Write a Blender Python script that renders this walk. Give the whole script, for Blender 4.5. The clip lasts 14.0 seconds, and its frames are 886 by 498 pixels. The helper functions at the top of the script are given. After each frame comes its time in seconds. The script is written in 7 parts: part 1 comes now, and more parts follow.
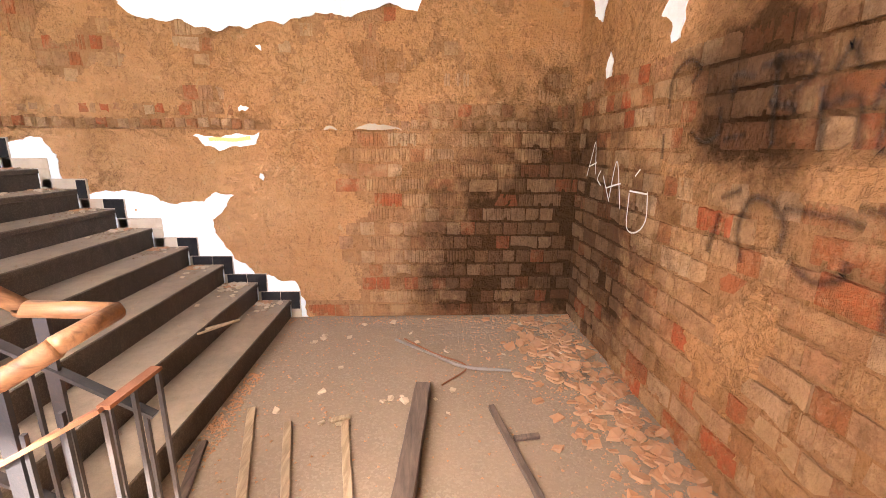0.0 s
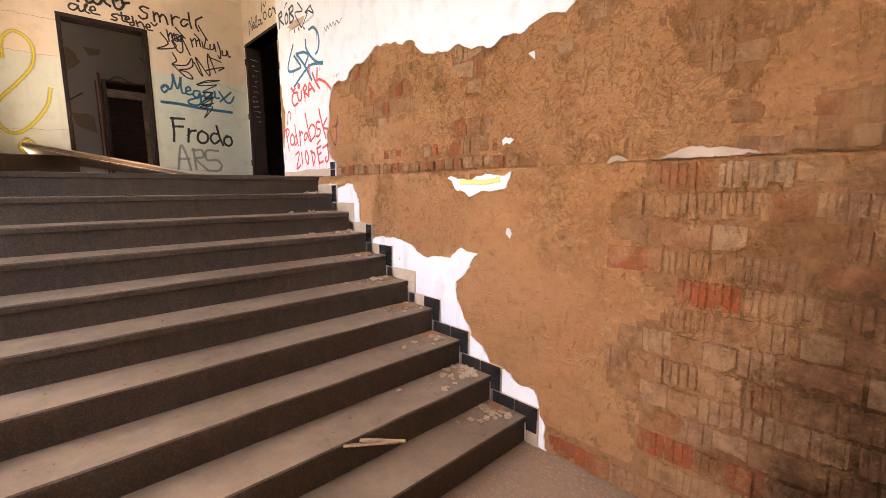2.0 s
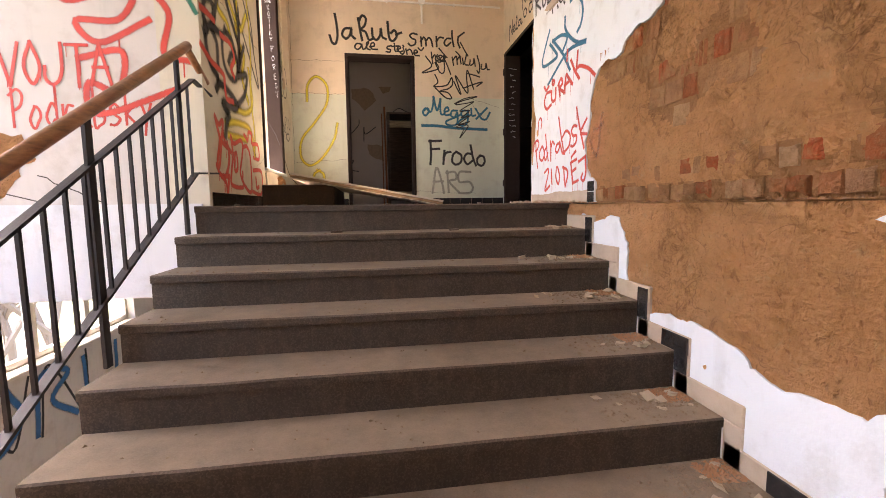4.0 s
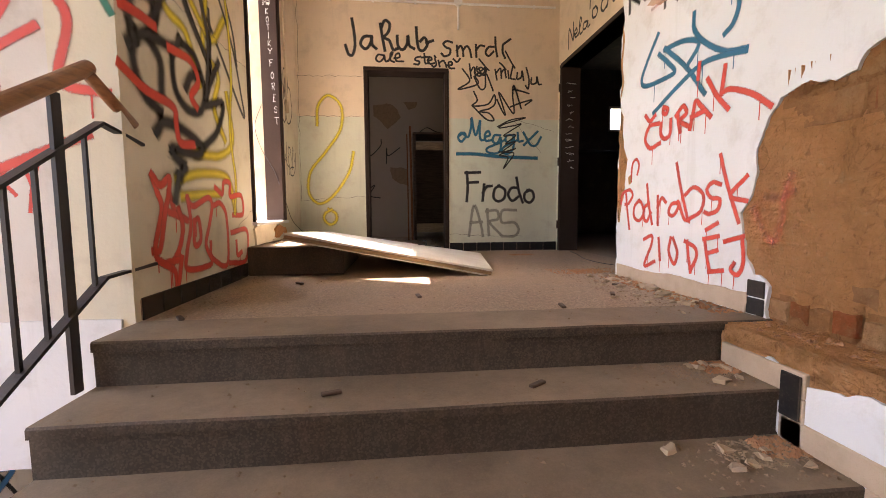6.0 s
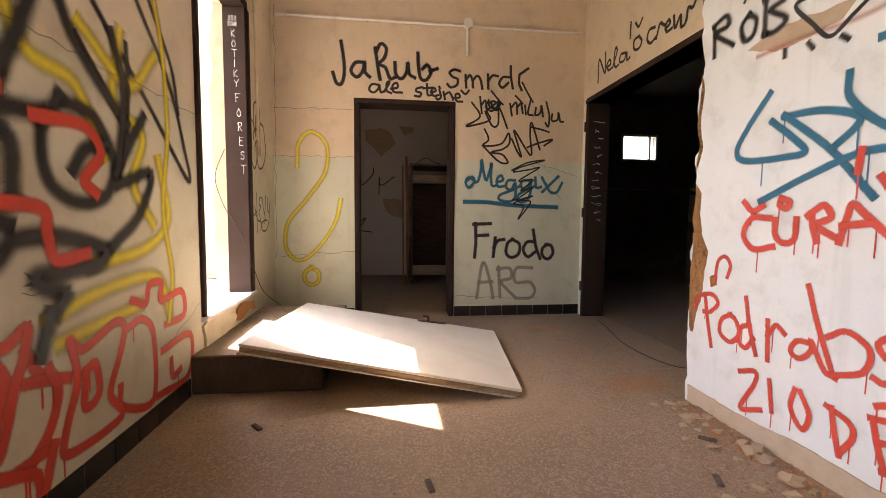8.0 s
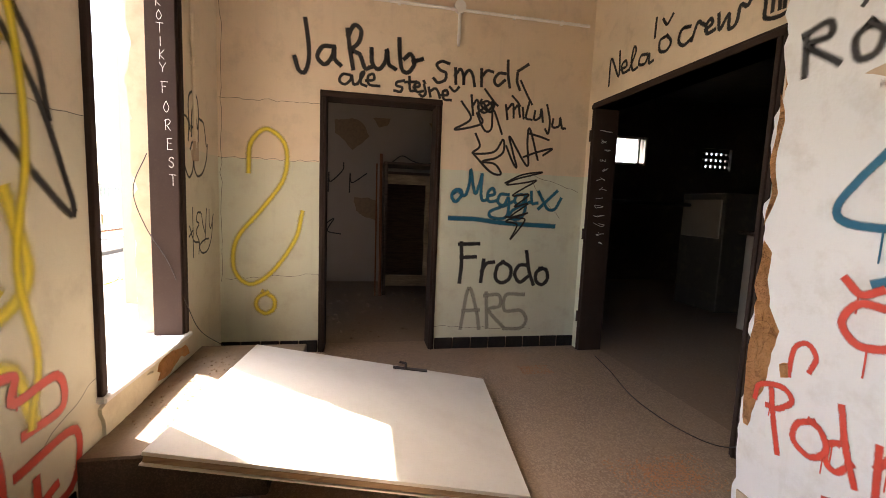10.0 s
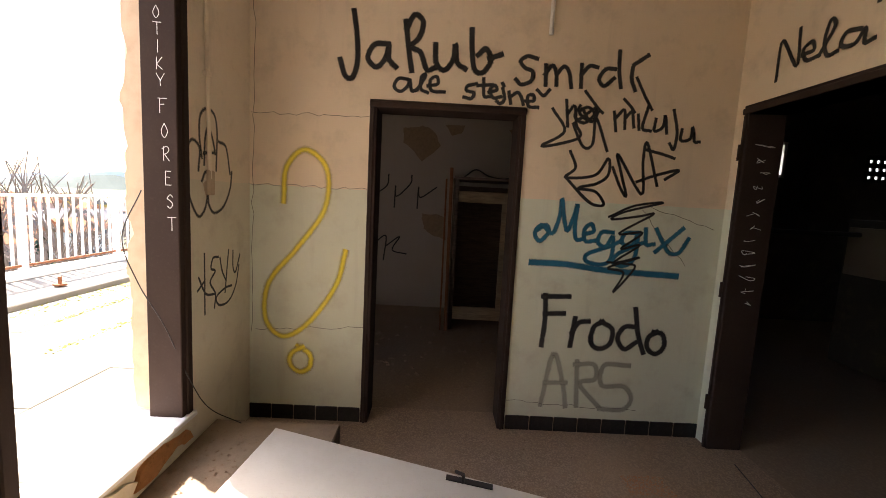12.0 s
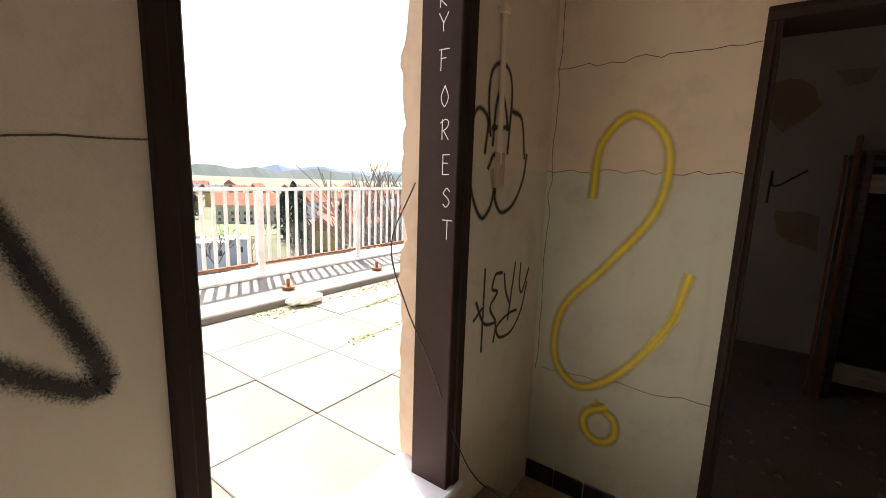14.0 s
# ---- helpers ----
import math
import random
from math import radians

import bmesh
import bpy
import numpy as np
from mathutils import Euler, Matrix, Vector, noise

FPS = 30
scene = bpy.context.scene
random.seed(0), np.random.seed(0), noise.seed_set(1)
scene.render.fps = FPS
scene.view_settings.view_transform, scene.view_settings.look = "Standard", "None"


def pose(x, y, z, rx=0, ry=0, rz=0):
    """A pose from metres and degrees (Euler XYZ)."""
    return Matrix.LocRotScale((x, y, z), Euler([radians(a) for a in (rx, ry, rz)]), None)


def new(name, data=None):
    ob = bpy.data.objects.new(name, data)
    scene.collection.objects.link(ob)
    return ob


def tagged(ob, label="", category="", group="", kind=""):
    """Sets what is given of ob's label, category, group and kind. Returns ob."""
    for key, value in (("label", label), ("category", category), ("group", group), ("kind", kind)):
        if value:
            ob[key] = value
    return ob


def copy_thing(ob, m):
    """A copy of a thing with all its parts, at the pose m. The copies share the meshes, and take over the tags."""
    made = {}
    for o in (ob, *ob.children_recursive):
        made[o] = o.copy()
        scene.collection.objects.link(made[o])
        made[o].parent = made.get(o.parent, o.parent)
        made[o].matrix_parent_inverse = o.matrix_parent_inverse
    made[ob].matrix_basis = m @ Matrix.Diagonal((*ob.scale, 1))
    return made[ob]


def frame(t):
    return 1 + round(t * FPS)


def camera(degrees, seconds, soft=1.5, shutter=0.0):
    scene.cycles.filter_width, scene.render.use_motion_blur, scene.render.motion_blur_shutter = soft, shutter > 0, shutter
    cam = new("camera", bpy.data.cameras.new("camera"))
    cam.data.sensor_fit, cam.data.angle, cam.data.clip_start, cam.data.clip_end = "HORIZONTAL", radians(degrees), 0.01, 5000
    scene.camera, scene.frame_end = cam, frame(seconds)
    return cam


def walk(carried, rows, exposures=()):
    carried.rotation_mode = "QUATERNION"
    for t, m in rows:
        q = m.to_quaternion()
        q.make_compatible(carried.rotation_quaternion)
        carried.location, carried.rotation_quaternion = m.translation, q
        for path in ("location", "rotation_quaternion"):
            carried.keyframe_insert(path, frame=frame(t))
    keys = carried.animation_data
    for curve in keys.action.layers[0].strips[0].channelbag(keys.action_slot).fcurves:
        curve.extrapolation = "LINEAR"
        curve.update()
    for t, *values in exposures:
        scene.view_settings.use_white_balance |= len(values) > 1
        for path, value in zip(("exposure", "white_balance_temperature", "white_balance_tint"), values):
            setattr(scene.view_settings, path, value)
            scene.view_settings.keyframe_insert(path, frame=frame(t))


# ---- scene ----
cam = camera(92.2, 14.0, 0.85)
walk(cam, [
    (0, pose(-3.668, -1.218, 1.513, 76.42, -0.38, -92.30)),
    (0.5, pose(-3.298, -1.370, 1.505, 77.79, -0.55, -77.55)),
    (1, pose(-2.894, -1.436, 1.503, 79.07, -0.19, -66.77)),
    (1.5, pose(-2.459, -1.458, 1.512, 80.58, 0.12, -55.18)),
    (2, pose(-2.009, -1.415, 1.512, 81.99, 0.30, -43.19)),
    (2.5, pose(-1.615, -1.275, 1.510, 82.69, 0.77, -29.63)),
    (3, pose(-1.349, -1.008, 1.525, 83.05, 1.30, -16.53)),
    (5.5, pose(-1.278, 0.740, 1.943, 84.73, 0.40, -6.26)),
    (6, pose(-1.298, 0.926, 2.083, 85.03, 0.33, -5.77)),
    (6.5, pose(-1.323, 1.168, 2.230, 85.46, 0.08, -5.95)),
    (7, pose(-1.356, 1.375, 2.355, 86.04, -0.13, -5.54)),
    (7.5, pose(-1.337, 1.562, 2.441, 85.93, -0.23, -6.10)),
    (8, pose(-1.341, 1.729, 2.569, 85.89, -0.47, -7.02)),
    (8.5, pose(-1.360, 1.912, 2.687, 85.66, -0.94, -8.34)),
    (11, pose(-1.328, 2.675, 2.986, 83.22, -2.64, -11.17)),
    (11.5, pose(-1.230, 2.909, 3.078, 84.00, -2.71, -8.70)),
    (12, pose(-1.225, 3.118, 3.080, 83.35, -3.04, -0.34)),
    (12.5, pose(-1.149, 3.337, 3.070, 82.59, -3.06, 11.85)),
    (13, pose(-1.239, 3.545, 3.053, 81.45, -3.02, 23.35)),
    (13.5, pose(-1.441, 3.720, 3.049, 80.98, -2.59, 30.27)),
    (14, pose(-1.635, 3.910, 3.070, 80.43, -1.93, 35.80)),
], exposures=[(0, 4.75, 6800, 15), (0.6, 4.58, 7150, 20), (1, 4.5, 7150, 21), (2.5, 4.32, 6900, 19), (5.5, 3.97, 7200, 21), (8, 3.74, 7250, 20), (11.5, 3.25, 7000, 16), (13, 2.75, 6950, 18), (14, 2.34, 6750, 15)])

# ---- light ----
SUN_WAY = Vector((0.5, -0.281, -0.819))          # the way the sunlight travels
world = bpy.data.worlds.new("sky_world")
scene.world = world
world.use_nodes = True
wt = world.node_tree
sky = wt.nodes.new("ShaderNodeTexSky")
sky.sky_type = "NISHITA"
sky.sun_disc = False
sky.sun_elevation = math.asin(-SUN_WAY.z)
sky.sun_rotation = math.atan2(-SUN_WAY.x, -SUN_WAY.y)
sky.dust_density = 2.5
wt.links.new(sky.outputs["Color"], wt.nodes["Background"].inputs["Color"])
wt.nodes["Background"].inputs["Strength"].default_value = 0.13
sun = new("sun", bpy.data.lights.new("sun", "SUN"))
sun.data.energy = 3.4
sun.data.angle = radians(0.53)
sun.data.color = (1.0, 0.95, 0.88)
sun.matrix_world = Matrix.Translation((-20, 12, 30)) @ SUN_WAY.to_track_quat("-Z", "Y").to_matrix().to_4x4()

# ---- plan ----
RISE, GO, STEPS = 0.164, 0.277, 10
LZ = RISE * STEPS                 # height of the upper landing
YS = GO * 9                       # its edge
XS = -2.37                        # free side of the flight
XL, XU, XD = -2.37, 0.2035, 0.50  # landing: side wall, stair wall above the ledge, wall with the wide door
YF, YB, YV, YE = 5.705, -2.53, 2.74, 3.72
XO = -4.70                        # outer wall of the stairwell
TOP = 4.78
WT = 0.25                         # thickness of the terrace wall
TZ = LZ + 0.35                    # terrace level


# ---- materials ----
class Nodes:
    """A short way to write node trees."""

    def __init__(self, name):
        self.mat = bpy.data.materials.new(name)
        self.mat.use_nodes = True
        self.t = self.mat.node_tree
        self.bsdf = self.t.nodes["Principled BSDF"]
        self.co = self.t.nodes.new("ShaderNodeTexCoord").outputs["Object"]

    def link(self, a, b):
        if hasattr(a, "is_output"):
            self.t.links.new(a, b)
        else:
            b.default_value = a

    def noise(self, scale, detail=4.0, rough=0.6, co=None, distortion=0.0):
        n = self.t.nodes.new("ShaderNodeTexNoise")
        n.inputs["Scale"].default_value, n.inputs["Detail"].default_value = scale, detail
        n.inputs["Roughness"].default_value, n.inputs["Distortion"].default_value = rough, distortion
        self.t.links.new(co or self.co, n.inputs["Vector"])
        return n.outputs["Fac"]

    def voronoi(self, scale, feature="F1", out="Distance", co=None):
        n = self.t.nodes.new("ShaderNodeTexVoronoi")
        n.feature = feature
        n.inputs["Scale"].default_value = scale
        self.t.links.new(co or self.co, n.inputs["Vector"])
        return n.outputs[out]

    def stretch(self, x, y, z):
        n = self.t.nodes.new("ShaderNodeMapping")
        n.inputs["Scale"].default_value = (x, y, z)
        self.t.links.new(self.co, n.inputs["Vector"])
        return n.outputs["Vector"]

    def ramp(self, fac, *stops):
        n = self.t.nodes.new("ShaderNodeValToRGB")
        e = n.color_ramp.elements
        while len(e) < len(stops):
            e.new(0.5)
        for k, (pos, col) in zip(e, stops):
            k.position = pos
            k.color = (col, col, col, 1) if isinstance(col, (int, float)) else (*col, 1)
        self.link(fac, n.inputs["Fac"])
        return n.outputs["Color"]

    def mix(self, fac, a, b, mode="MIX"):
        n = self.t.nodes.new("ShaderNodeMix")
        n.data_type, n.blend_type = "RGBA", mode
        n.clamp_factor = True
        self.link(fac, n.inputs[0])
        for v, s in ((a, n.inputs[6]), (b, n.inputs[7])):
            self.link((*v, 1) if isinstance(v, tuple) else v, s)
        return n.outputs[2]

    def math(self, op, a, b=0.0, clamp=False):
        n = self.t.nodes.new("ShaderNodeMath")
        n.operation, n.use_clamp = op, clamp
        self.link(a, n.inputs[0])
        self.link(b, n.inputs[1])
        return n.outputs[0]

    def axis(self, k):
        n = self.t.nodes.new("ShaderNodeSeparateXYZ")
        self.t.links.new(self.co, n.inputs[0])
        return n.outputs[k]

    def normal(self, k):
        g = self.t.nodes.new("ShaderNodeNewGeometry")
        n = self.t.nodes.new("ShaderNodeSeparateXYZ")
        self.t.links.new(g.outputs["Normal"], n.inputs[0])
        return n.outputs[k]

    def island(self):
        return self.t.nodes.new("ShaderNodeNewGeometry").outputs["Random Per Island"]

    def random(self):
        return self.t.nodes.new("ShaderNodeObjectInfo").outputs["Random"]

    def world(self):
        self.co = self.t.nodes.new("ShaderNodeNewGeometry").outputs["Position"]

    def soot_and_shade(self, spots):
        """How far smoke stains and painted shade darken a place: spots of (x, y, z, reach)."""
        out = 0.0
        for x, y, z, reach in spots:
            n = self.t.nodes.new("ShaderNodeVectorMath")
            n.operation = "DISTANCE"
            self.t.links.new(self.co, n.inputs[0])
            n.inputs[1].default_value = (x, y, z)
            d = self.math("ADD", n.outputs["Value"], self.math("MULTIPLY", self.math("SUBTRACT", self.noise(3.5, 6, 0.7), 0.5), reach * 1.3))
            k = self.ramp(self.math("DIVIDE", d, reach), (0.42, 1.0), (1.0, 0.0))
            out = self.math("MAXIMUM", out, k)
        return out

    def done(self, color, rough=0.8, bump=None, strength=0.4, distance=0.01, metal=0.0, alpha=None, spec=0.4):
        i = self.bsdf.inputs
        self.link((*color, 1) if isinstance(color, tuple) else color, i["Base Color"])
        self.link(rough, i["Roughness"])
        i["Metallic"].default_value, i["Specular IOR Level"].default_value = metal, spec
        if bump is not None:
            n = self.t.nodes.new("ShaderNodeBump")
            n.inputs["Strength"].default_value, n.inputs["Distance"].default_value = strength, distance
            self.t.links.new(bump, n.inputs["Height"])
            self.t.links.new(n.outputs["Normal"], i["Normal"])
        if alpha is not None:
            self.link(alpha, i["Alpha"])
        return self.mat


def painted(name, color, rough=0.6, dirt=0.25, grime=(0.16, 0.13, 0.1), metal=0.0, scale=3.0, spec=0.4):
    """Old paint with stains and fine relief."""
    n = Nodes(name)
    big, fine = n.noise(scale, 5, 0.65), n.noise(scale * 28, 3)
    c = n.mix(n.ramp(big, (0.45, 0.0), (0.8, dirt)), color, grime)
    c = n.mix(n.ramp(fine, (0.55, 0.0), (0.75, dirt * 0.5)), c, grime)
    return n.done(c, n.ramp(big, (0.3, rough - 0.1), (0.7, min(1.0, rough + 0.15))), fine, 0.15, 0.004, metal, spec=spec)


def plaster(name, color, warm=None, split=None, lower=None):
    """Old smooth wall paint; split: height at which a second colour begins below."""
    n = Nodes(name)
    big, mid, fine = n.noise(0.9, 4), n.noise(6, 6, 0.65), n.noise(60, 3)
    c = color
    if split is not None:
        z = n.math("ADD", n.axis(2), n.math("MULTIPLY", n.math("SUBTRACT", n.noise(5, 2), 0.5), 0.012))
        c = n.mix(n.math("GREATER_THAN", z, split), lower, color)
    c = n.mix(n.ramp(big, (0.35, 0.0), (0.75, 0.28)), c, tuple(v * 0.74 for v in (warm or color)))
    c = n.mix(n.ramp(mid, (0.52, 0.0), (0.72, 0.3)), c, (0.36, 0.29, 0.21))
    streak = n.noise(2.2, 5, 0.6, n.stretch(4, 4, 0.35))
    c = n.mix(n.ramp(streak, (0.58, 0.0), (0.8, 0.25)), c, (0.3, 0.25, 0.19))
    h = n.math("ADD", n.math("MULTIPLY", mid, 0.6), n.math("MULTIPLY", fine, 0.25))
    return n.done(c, n.ramp(mid, (0.3, 0.55), (0.7, 0.8)), h, 0.35, 0.012)


# smoke stains by the corner; the spot at x -0.6 paints back-wall shade
SMOKE_AND_SHADE = [(-0.1, -1.75, 0.45, 0.95), (-0.05, -2.1, 0.8, 1.2), (0.1, -2.6, 0.8, 1.6), (-0.6, -2.53, 0.75, 1.05), (-1.9, -2.53, 1.75, 0.6)]


def make_clay(name="scratch_coat", brown=0.0):
    n = Nodes(name)
    n.world()
    big, mid, fine, grit = n.noise(0.9, 5), n.noise(9, 8, 0.72, distortion=0.4), n.noise(42, 6, 0.75), n.voronoi(60)
    trowel = n.noise(5, 5, 0.7, n.stretch(1, 1, 4.5), 1.2)
    warp = n.t.nodes.new("ShaderNodeVectorMath")
    warp.operation = "ADD"
    wn = n.t.nodes.new("ShaderNodeTexNoise")
    wn.inputs["Scale"].default_value = 3.0
    n.t.links.new(n.co, wn.inputs["Vector"])
    n.t.links.new(n.co, warp.inputs[0])
    n.t.links.new(wn.outputs["Color"], warp.inputs[1])
    crackle = n.math("ADD", n.voronoi(2.6, "DISTANCE_TO_EDGE", co=warp.outputs["Vector"]), n.math("MULTIPLY", n.ramp(n.noise(1.7, 3), (0.42, 1.0), (0.55, 0.0)), 0.1))
    c = n.ramp(big, (0.3, (0.58, 0.272, 0.110)), (0.7, (0.69, 0.365, 0.172)))
    c = n.mix(n.ramp(mid, (0.5, 0.0), (0.7, 0.42)), c, (0.36, 0.17, 0.07))
    c = n.mix(n.ramp(mid, (0.3, 0.65), (0.42, 0.0)), c, (0.60, 0.38, 0.20))
    c = n.mix(n.ramp(trowel, (0.55, 0.0), (0.72, 0.35)), c, (0.34, 0.165, 0.07))
    c = n.mix(n.ramp(fine, (0.58, 0.0), (0.72, 0.35)), c, (0.66, 0.43, 0.23))
    c = n.mix(n.ramp(fine, (0.26, 0.4), (0.38, 0.0)), c, (0.20, 0.09, 0.04))
    c = n.mix(n.ramp(crackle, (0.0, 0.45), (0.010, 0.0)), c, (0.16, 0.07, 0.03))
    # shade inside pits, flecks and crevices is painted in as dark brown
    pits = n.ramp(n.noise(26, 4, 0.65, n.stretch(1, 1, 0.7), 0.6), (0.33, 0.0), (0.40, 1.0))
    flecks = n.ramp(n.noise(75, 3, 0.6, n.stretch(1, 1, 0.6)), (0.31, 0.30), (0.37, 0.0))
    c = n.mix(n.math("MULTIPLY", n.math("SUBTRACT", 1.0, pits), 0.32), c, (0.19, 0.085, 0.035))
    c = n.mix(flecks, c, (0.20, 0.09, 0.04))
    ridge_line = n.math("ABSOLUTE", n.math("SUBTRACT", n.noise(7, 7, 0.62, distortion=1.4), 0.5))
    where = n.ramp(n.noise(1.6, 4, 0.6), (0.44, 0.0), (0.56, 1.0))
    crevice = n.math("MULTIPLY", n.ramp(ridge_line, (0.0, 1.0), (0.022, 0.0)), where)
    c = n.mix(n.math("MULTIPLY", crevice, 0.28), c, (0.17, 0.075, 0.03))
    c = n.mix(brown, c, (0.15, 0.070, 0.030))
    c = n.mix(n.math("MULTIPLY", n.soot_and_shade(SMOKE_AND_SHADE), 0.92), c, (0.050, 0.022, 0.010))
    h = n.math("ADD", n.math("MULTIPLY", mid, 0.9), n.math("ADD", n.math("MULTIPLY", fine, 0.4), n.math("ADD", n.math("MULTIPLY", grit, 0.15), n.math("ADD", n.math("MULTIPLY", trowel, 0.5), n.math("SUBTRACT", n.math("MULTIPLY", pits, 0.3), n.math("MULTIPLY", crevice, 0.35))))))
    return n.done(c, 0.97, h, 1.0, 0.07, spec=0.04)


def make_brick():
    n = Nodes("fired_clay_brick")
    r = n.random()
    c = n.ramp(r, (0.0, (0.42, 0.20, 0.09)), (0.12, (0.64, 0.38, 0.20)), (0.25, (0.50, 0.24, 0.10)), (0.38, (0.60, 0.33, 0.16)), (0.5, (0.45, 0.20, 0.085)), (0.62, (0.62, 0.38, 0.21)), (0.74, (0.50, 0.20, 0.085)), (0.86, (0.46, 0.16, 0.065)), (1.0, (0.54, 0.13, 0.05)))
    n.world()
    fine, mid = n.noise(60, 5, 0.7), n.noise(12, 6, 0.7)
    c = n.mix(n.ramp(mid, (0.42, 0.0), (0.66, 0.7)), c, (0.27, 0.13, 0.06))
    c = n.mix(n.ramp(fine, (0.56, 0.0), (0.74, 0.5)), c, (0.60, 0.37, 0.19))
    c = n.mix(n.ramp(n.noise(3.5, 6, 0.7), (0.52, 0.0), (0.64, 0.75)), c, (0.54, 0.31, 0.15))
    c = n.mix(n.math("MULTIPLY", n.soot_and_shade(SMOKE_AND_SHADE), n.ramp(r, (0.0, 0.84), (0.15, 0.66), (0.35, 0.88), (0.6, 0.70), (0.8, 0.86), (1.0, 0.64))), c, (0.060, 0.027, 0.013))
    return n.done(c, 0.92, n.math("ADD", fine, mid), 1.0, 0.04, spec=0.06)


def make_terrazzo(name, base, chip, dusty, grain=190, cover=0.85):
    """Ground terrazzo with chips, and dust that lies on what faces up."""
    n = Nodes(name)
    chips, fine = n.voronoi(grain, out="Color"), n.noise(160, 3)
    big, mid = n.noise(1.4, 5, 0.6), n.noise(9, 6, 0.7)
    c = n.mix(n.ramp(chips, (0.45, 0.0), (0.8, 0.7)), base, chip)
    c = n.mix(n.ramp(mid, (0.45, 0.0), (0.75, 0.4)), c, tuple(v * 0.55 for v in base))
    up = n.ramp(n.normal(2), (0.6, 0.0), (0.95, 1.0))
    lay = n.math("MULTIPLY", up, n.ramp(n.math("ADD", n.math("MULTIPLY", big, 0.6), n.math("MULTIPLY", mid, 0.4)), (0.32, cover * 0.3), (0.62, cover)))
    c = n.mix(lay, c, dusty)
    c = n.mix(n.math("MULTIPLY", up, n.ramp(fine, (0.58, 0.0), (0.72, 0.3))), c, (0.1, 0.075, 0.055))
    run = n.math("MULTIPLY", n.math("SUBTRACT", 1.0, up), n.ramp(n.noise(7, 5, 0.65, n.stretch(3, 3, 0.8)), (0.5, 0.0), (0.75, 0.28)))
    c = n.mix(run, c, tuple(v * 0.55 for v in dusty))
    return n.done(c, n.ramp(big, (0.3, 0.6), (0.7, 0.85)), n.math("ADD", n.math("MULTIPLY", fine, 0.4), mid), 0.3, 0.006)


def make_wood(name, light, dark, rough=0.6, along=(1.2, 9, 9)):
    n = Nodes(name)
    g, s = n.noise(4, 6, 0.65, n.stretch(*along), 0.6), n.noise(2.5, 4)
    c = n.ramp(g, (0.3, dark), (0.65, light))
    c = n.mix(n.ramp(s, (0.5, 0.0), (0.75, 0.5)), c, tuple(v * 0.5 for v in dark))
    return n.done(c, rough, g, 0.3, 0.004)


def make_spray(name, color, soft=0.35, faint=1.0):
    """Sprayed paint: dense in the middle of the stroke, dotted at its rim."""
    n = Nodes(name)
    uv = n.t.nodes.new("ShaderNodeUVMap")
    sep = n.t.nodes.new("ShaderNodeSeparateXYZ")
    n.t.links.new(uv.outputs["UV"], sep.inputs[0])
    mid = n.math("SUBTRACT", 1.0, n.math("ABSOLUTE", n.math("SUBTRACT", n.math("MULTIPLY", sep.outputs[1], 2.0), 1.0)))
    dots = n.math("MULTIPLY", n.math("SUBTRACT", n.noise(300, 3, 0.7), 0.5), 1.5)
    a = n.ramp(n.math("ADD", mid, dots), (0.12, 0.0), (0.12 + soft, 1.0))
    thin = n.ramp(n.noise(9, 3), (0.3, 0.92 * faint), (0.6, faint))
    c = n.mix(n.ramp(n.noise(14, 3), (0.4, 0.0), (0.7, 0.25)), color, tuple(min(1.0, v * 1.3 + 0.03) for v in color))
    return n.done(c, 0.55, alpha=n.math("MULTIPLY", a, thin))


CLAY, JOINT, BRICK = make_clay(), make_clay("brick_joint_mortar", 0.32), make_brick()
WHITE = plaster("white_plaster", (0.75, 0.75, 0.75), (0.75, 0.72, 0.66))
CREAM = plaster("two_tone_wall_paint", (0.72, 0.58, 0.42), split=3.11, lower=(0.60, 0.62, 0.49))
LEFTP = plaster("two_tone_side_paint", (0.74, 0.62, 0.47), split=3.11, lower=(0.66, 0.60, 0.46))
PALE = plaster("stairwell_paint", (0.66, 0.60, 0.54))
GREY = plaster("grey_room_paint", (0.36, 0.305, 0.255))
# near-black colour stands in for the darkness of the hall
DARKROOM = plaster("shade_dark_room_paint", (0.10, 0.09, 0.08))
CEIL = plaster("ceiling_paint", (0.80, 0.77, 0.72))
STEP = make_terrazzo("stair_terrazzo", (0.060, 0.043, 0.030), (0.115, 0.088, 0.062), (0.31, 0.228, 0.152), 170)
FLOOR = make_terrazzo("landing_terrazzo", (0.15, 0.108, 0.078), (0.42, 0.32, 0.24), (0.42, 0.295, 0.195), 130, 0.65)
DUSTY = make_terrazzo("dusty_concrete", (0.17, 0.125, 0.09), (0.30, 0.235, 0.17), (0.28, 0.195, 0.125), 90, 0.8)
FRAME = painted("brown_frame_paint", (0.034, 0.021, 0.017), 0.7, 0.35, (0.075, 0.055, 0.042), spec=0.12)
STEEL = painted("dark_rail_paint", (0.030, 0.028, 0.030), 0.45, 0.45, (0.10, 0.06, 0.04))
HANDRAIL = make_wood("worn_handrail", (0.40, 0.19, 0.085), (0.15, 0.062, 0.028), 0.4, (9, 1.2, 9))
RAWWOOD = make_wood("raw_wood", (0.42, 0.30, 0.18), (0.20, 0.13, 0.075), 0.75)
OLDWOOD = make_wood("old_dark_wood", (0.15, 0.10, 0.07), (0.06, 0.042, 0.032), 0.7)
DOORPAINT = painted("cream_door_paint", (0.72, 0.68, 0.60), 0.5, 0.22, (0.38, 0.3, 0.2))
BLACKTILE = painted("black_glazed_tile", (0.02, 0.018, 0.018), 0.22, 0.35, (0.12, 0.09, 0.07))
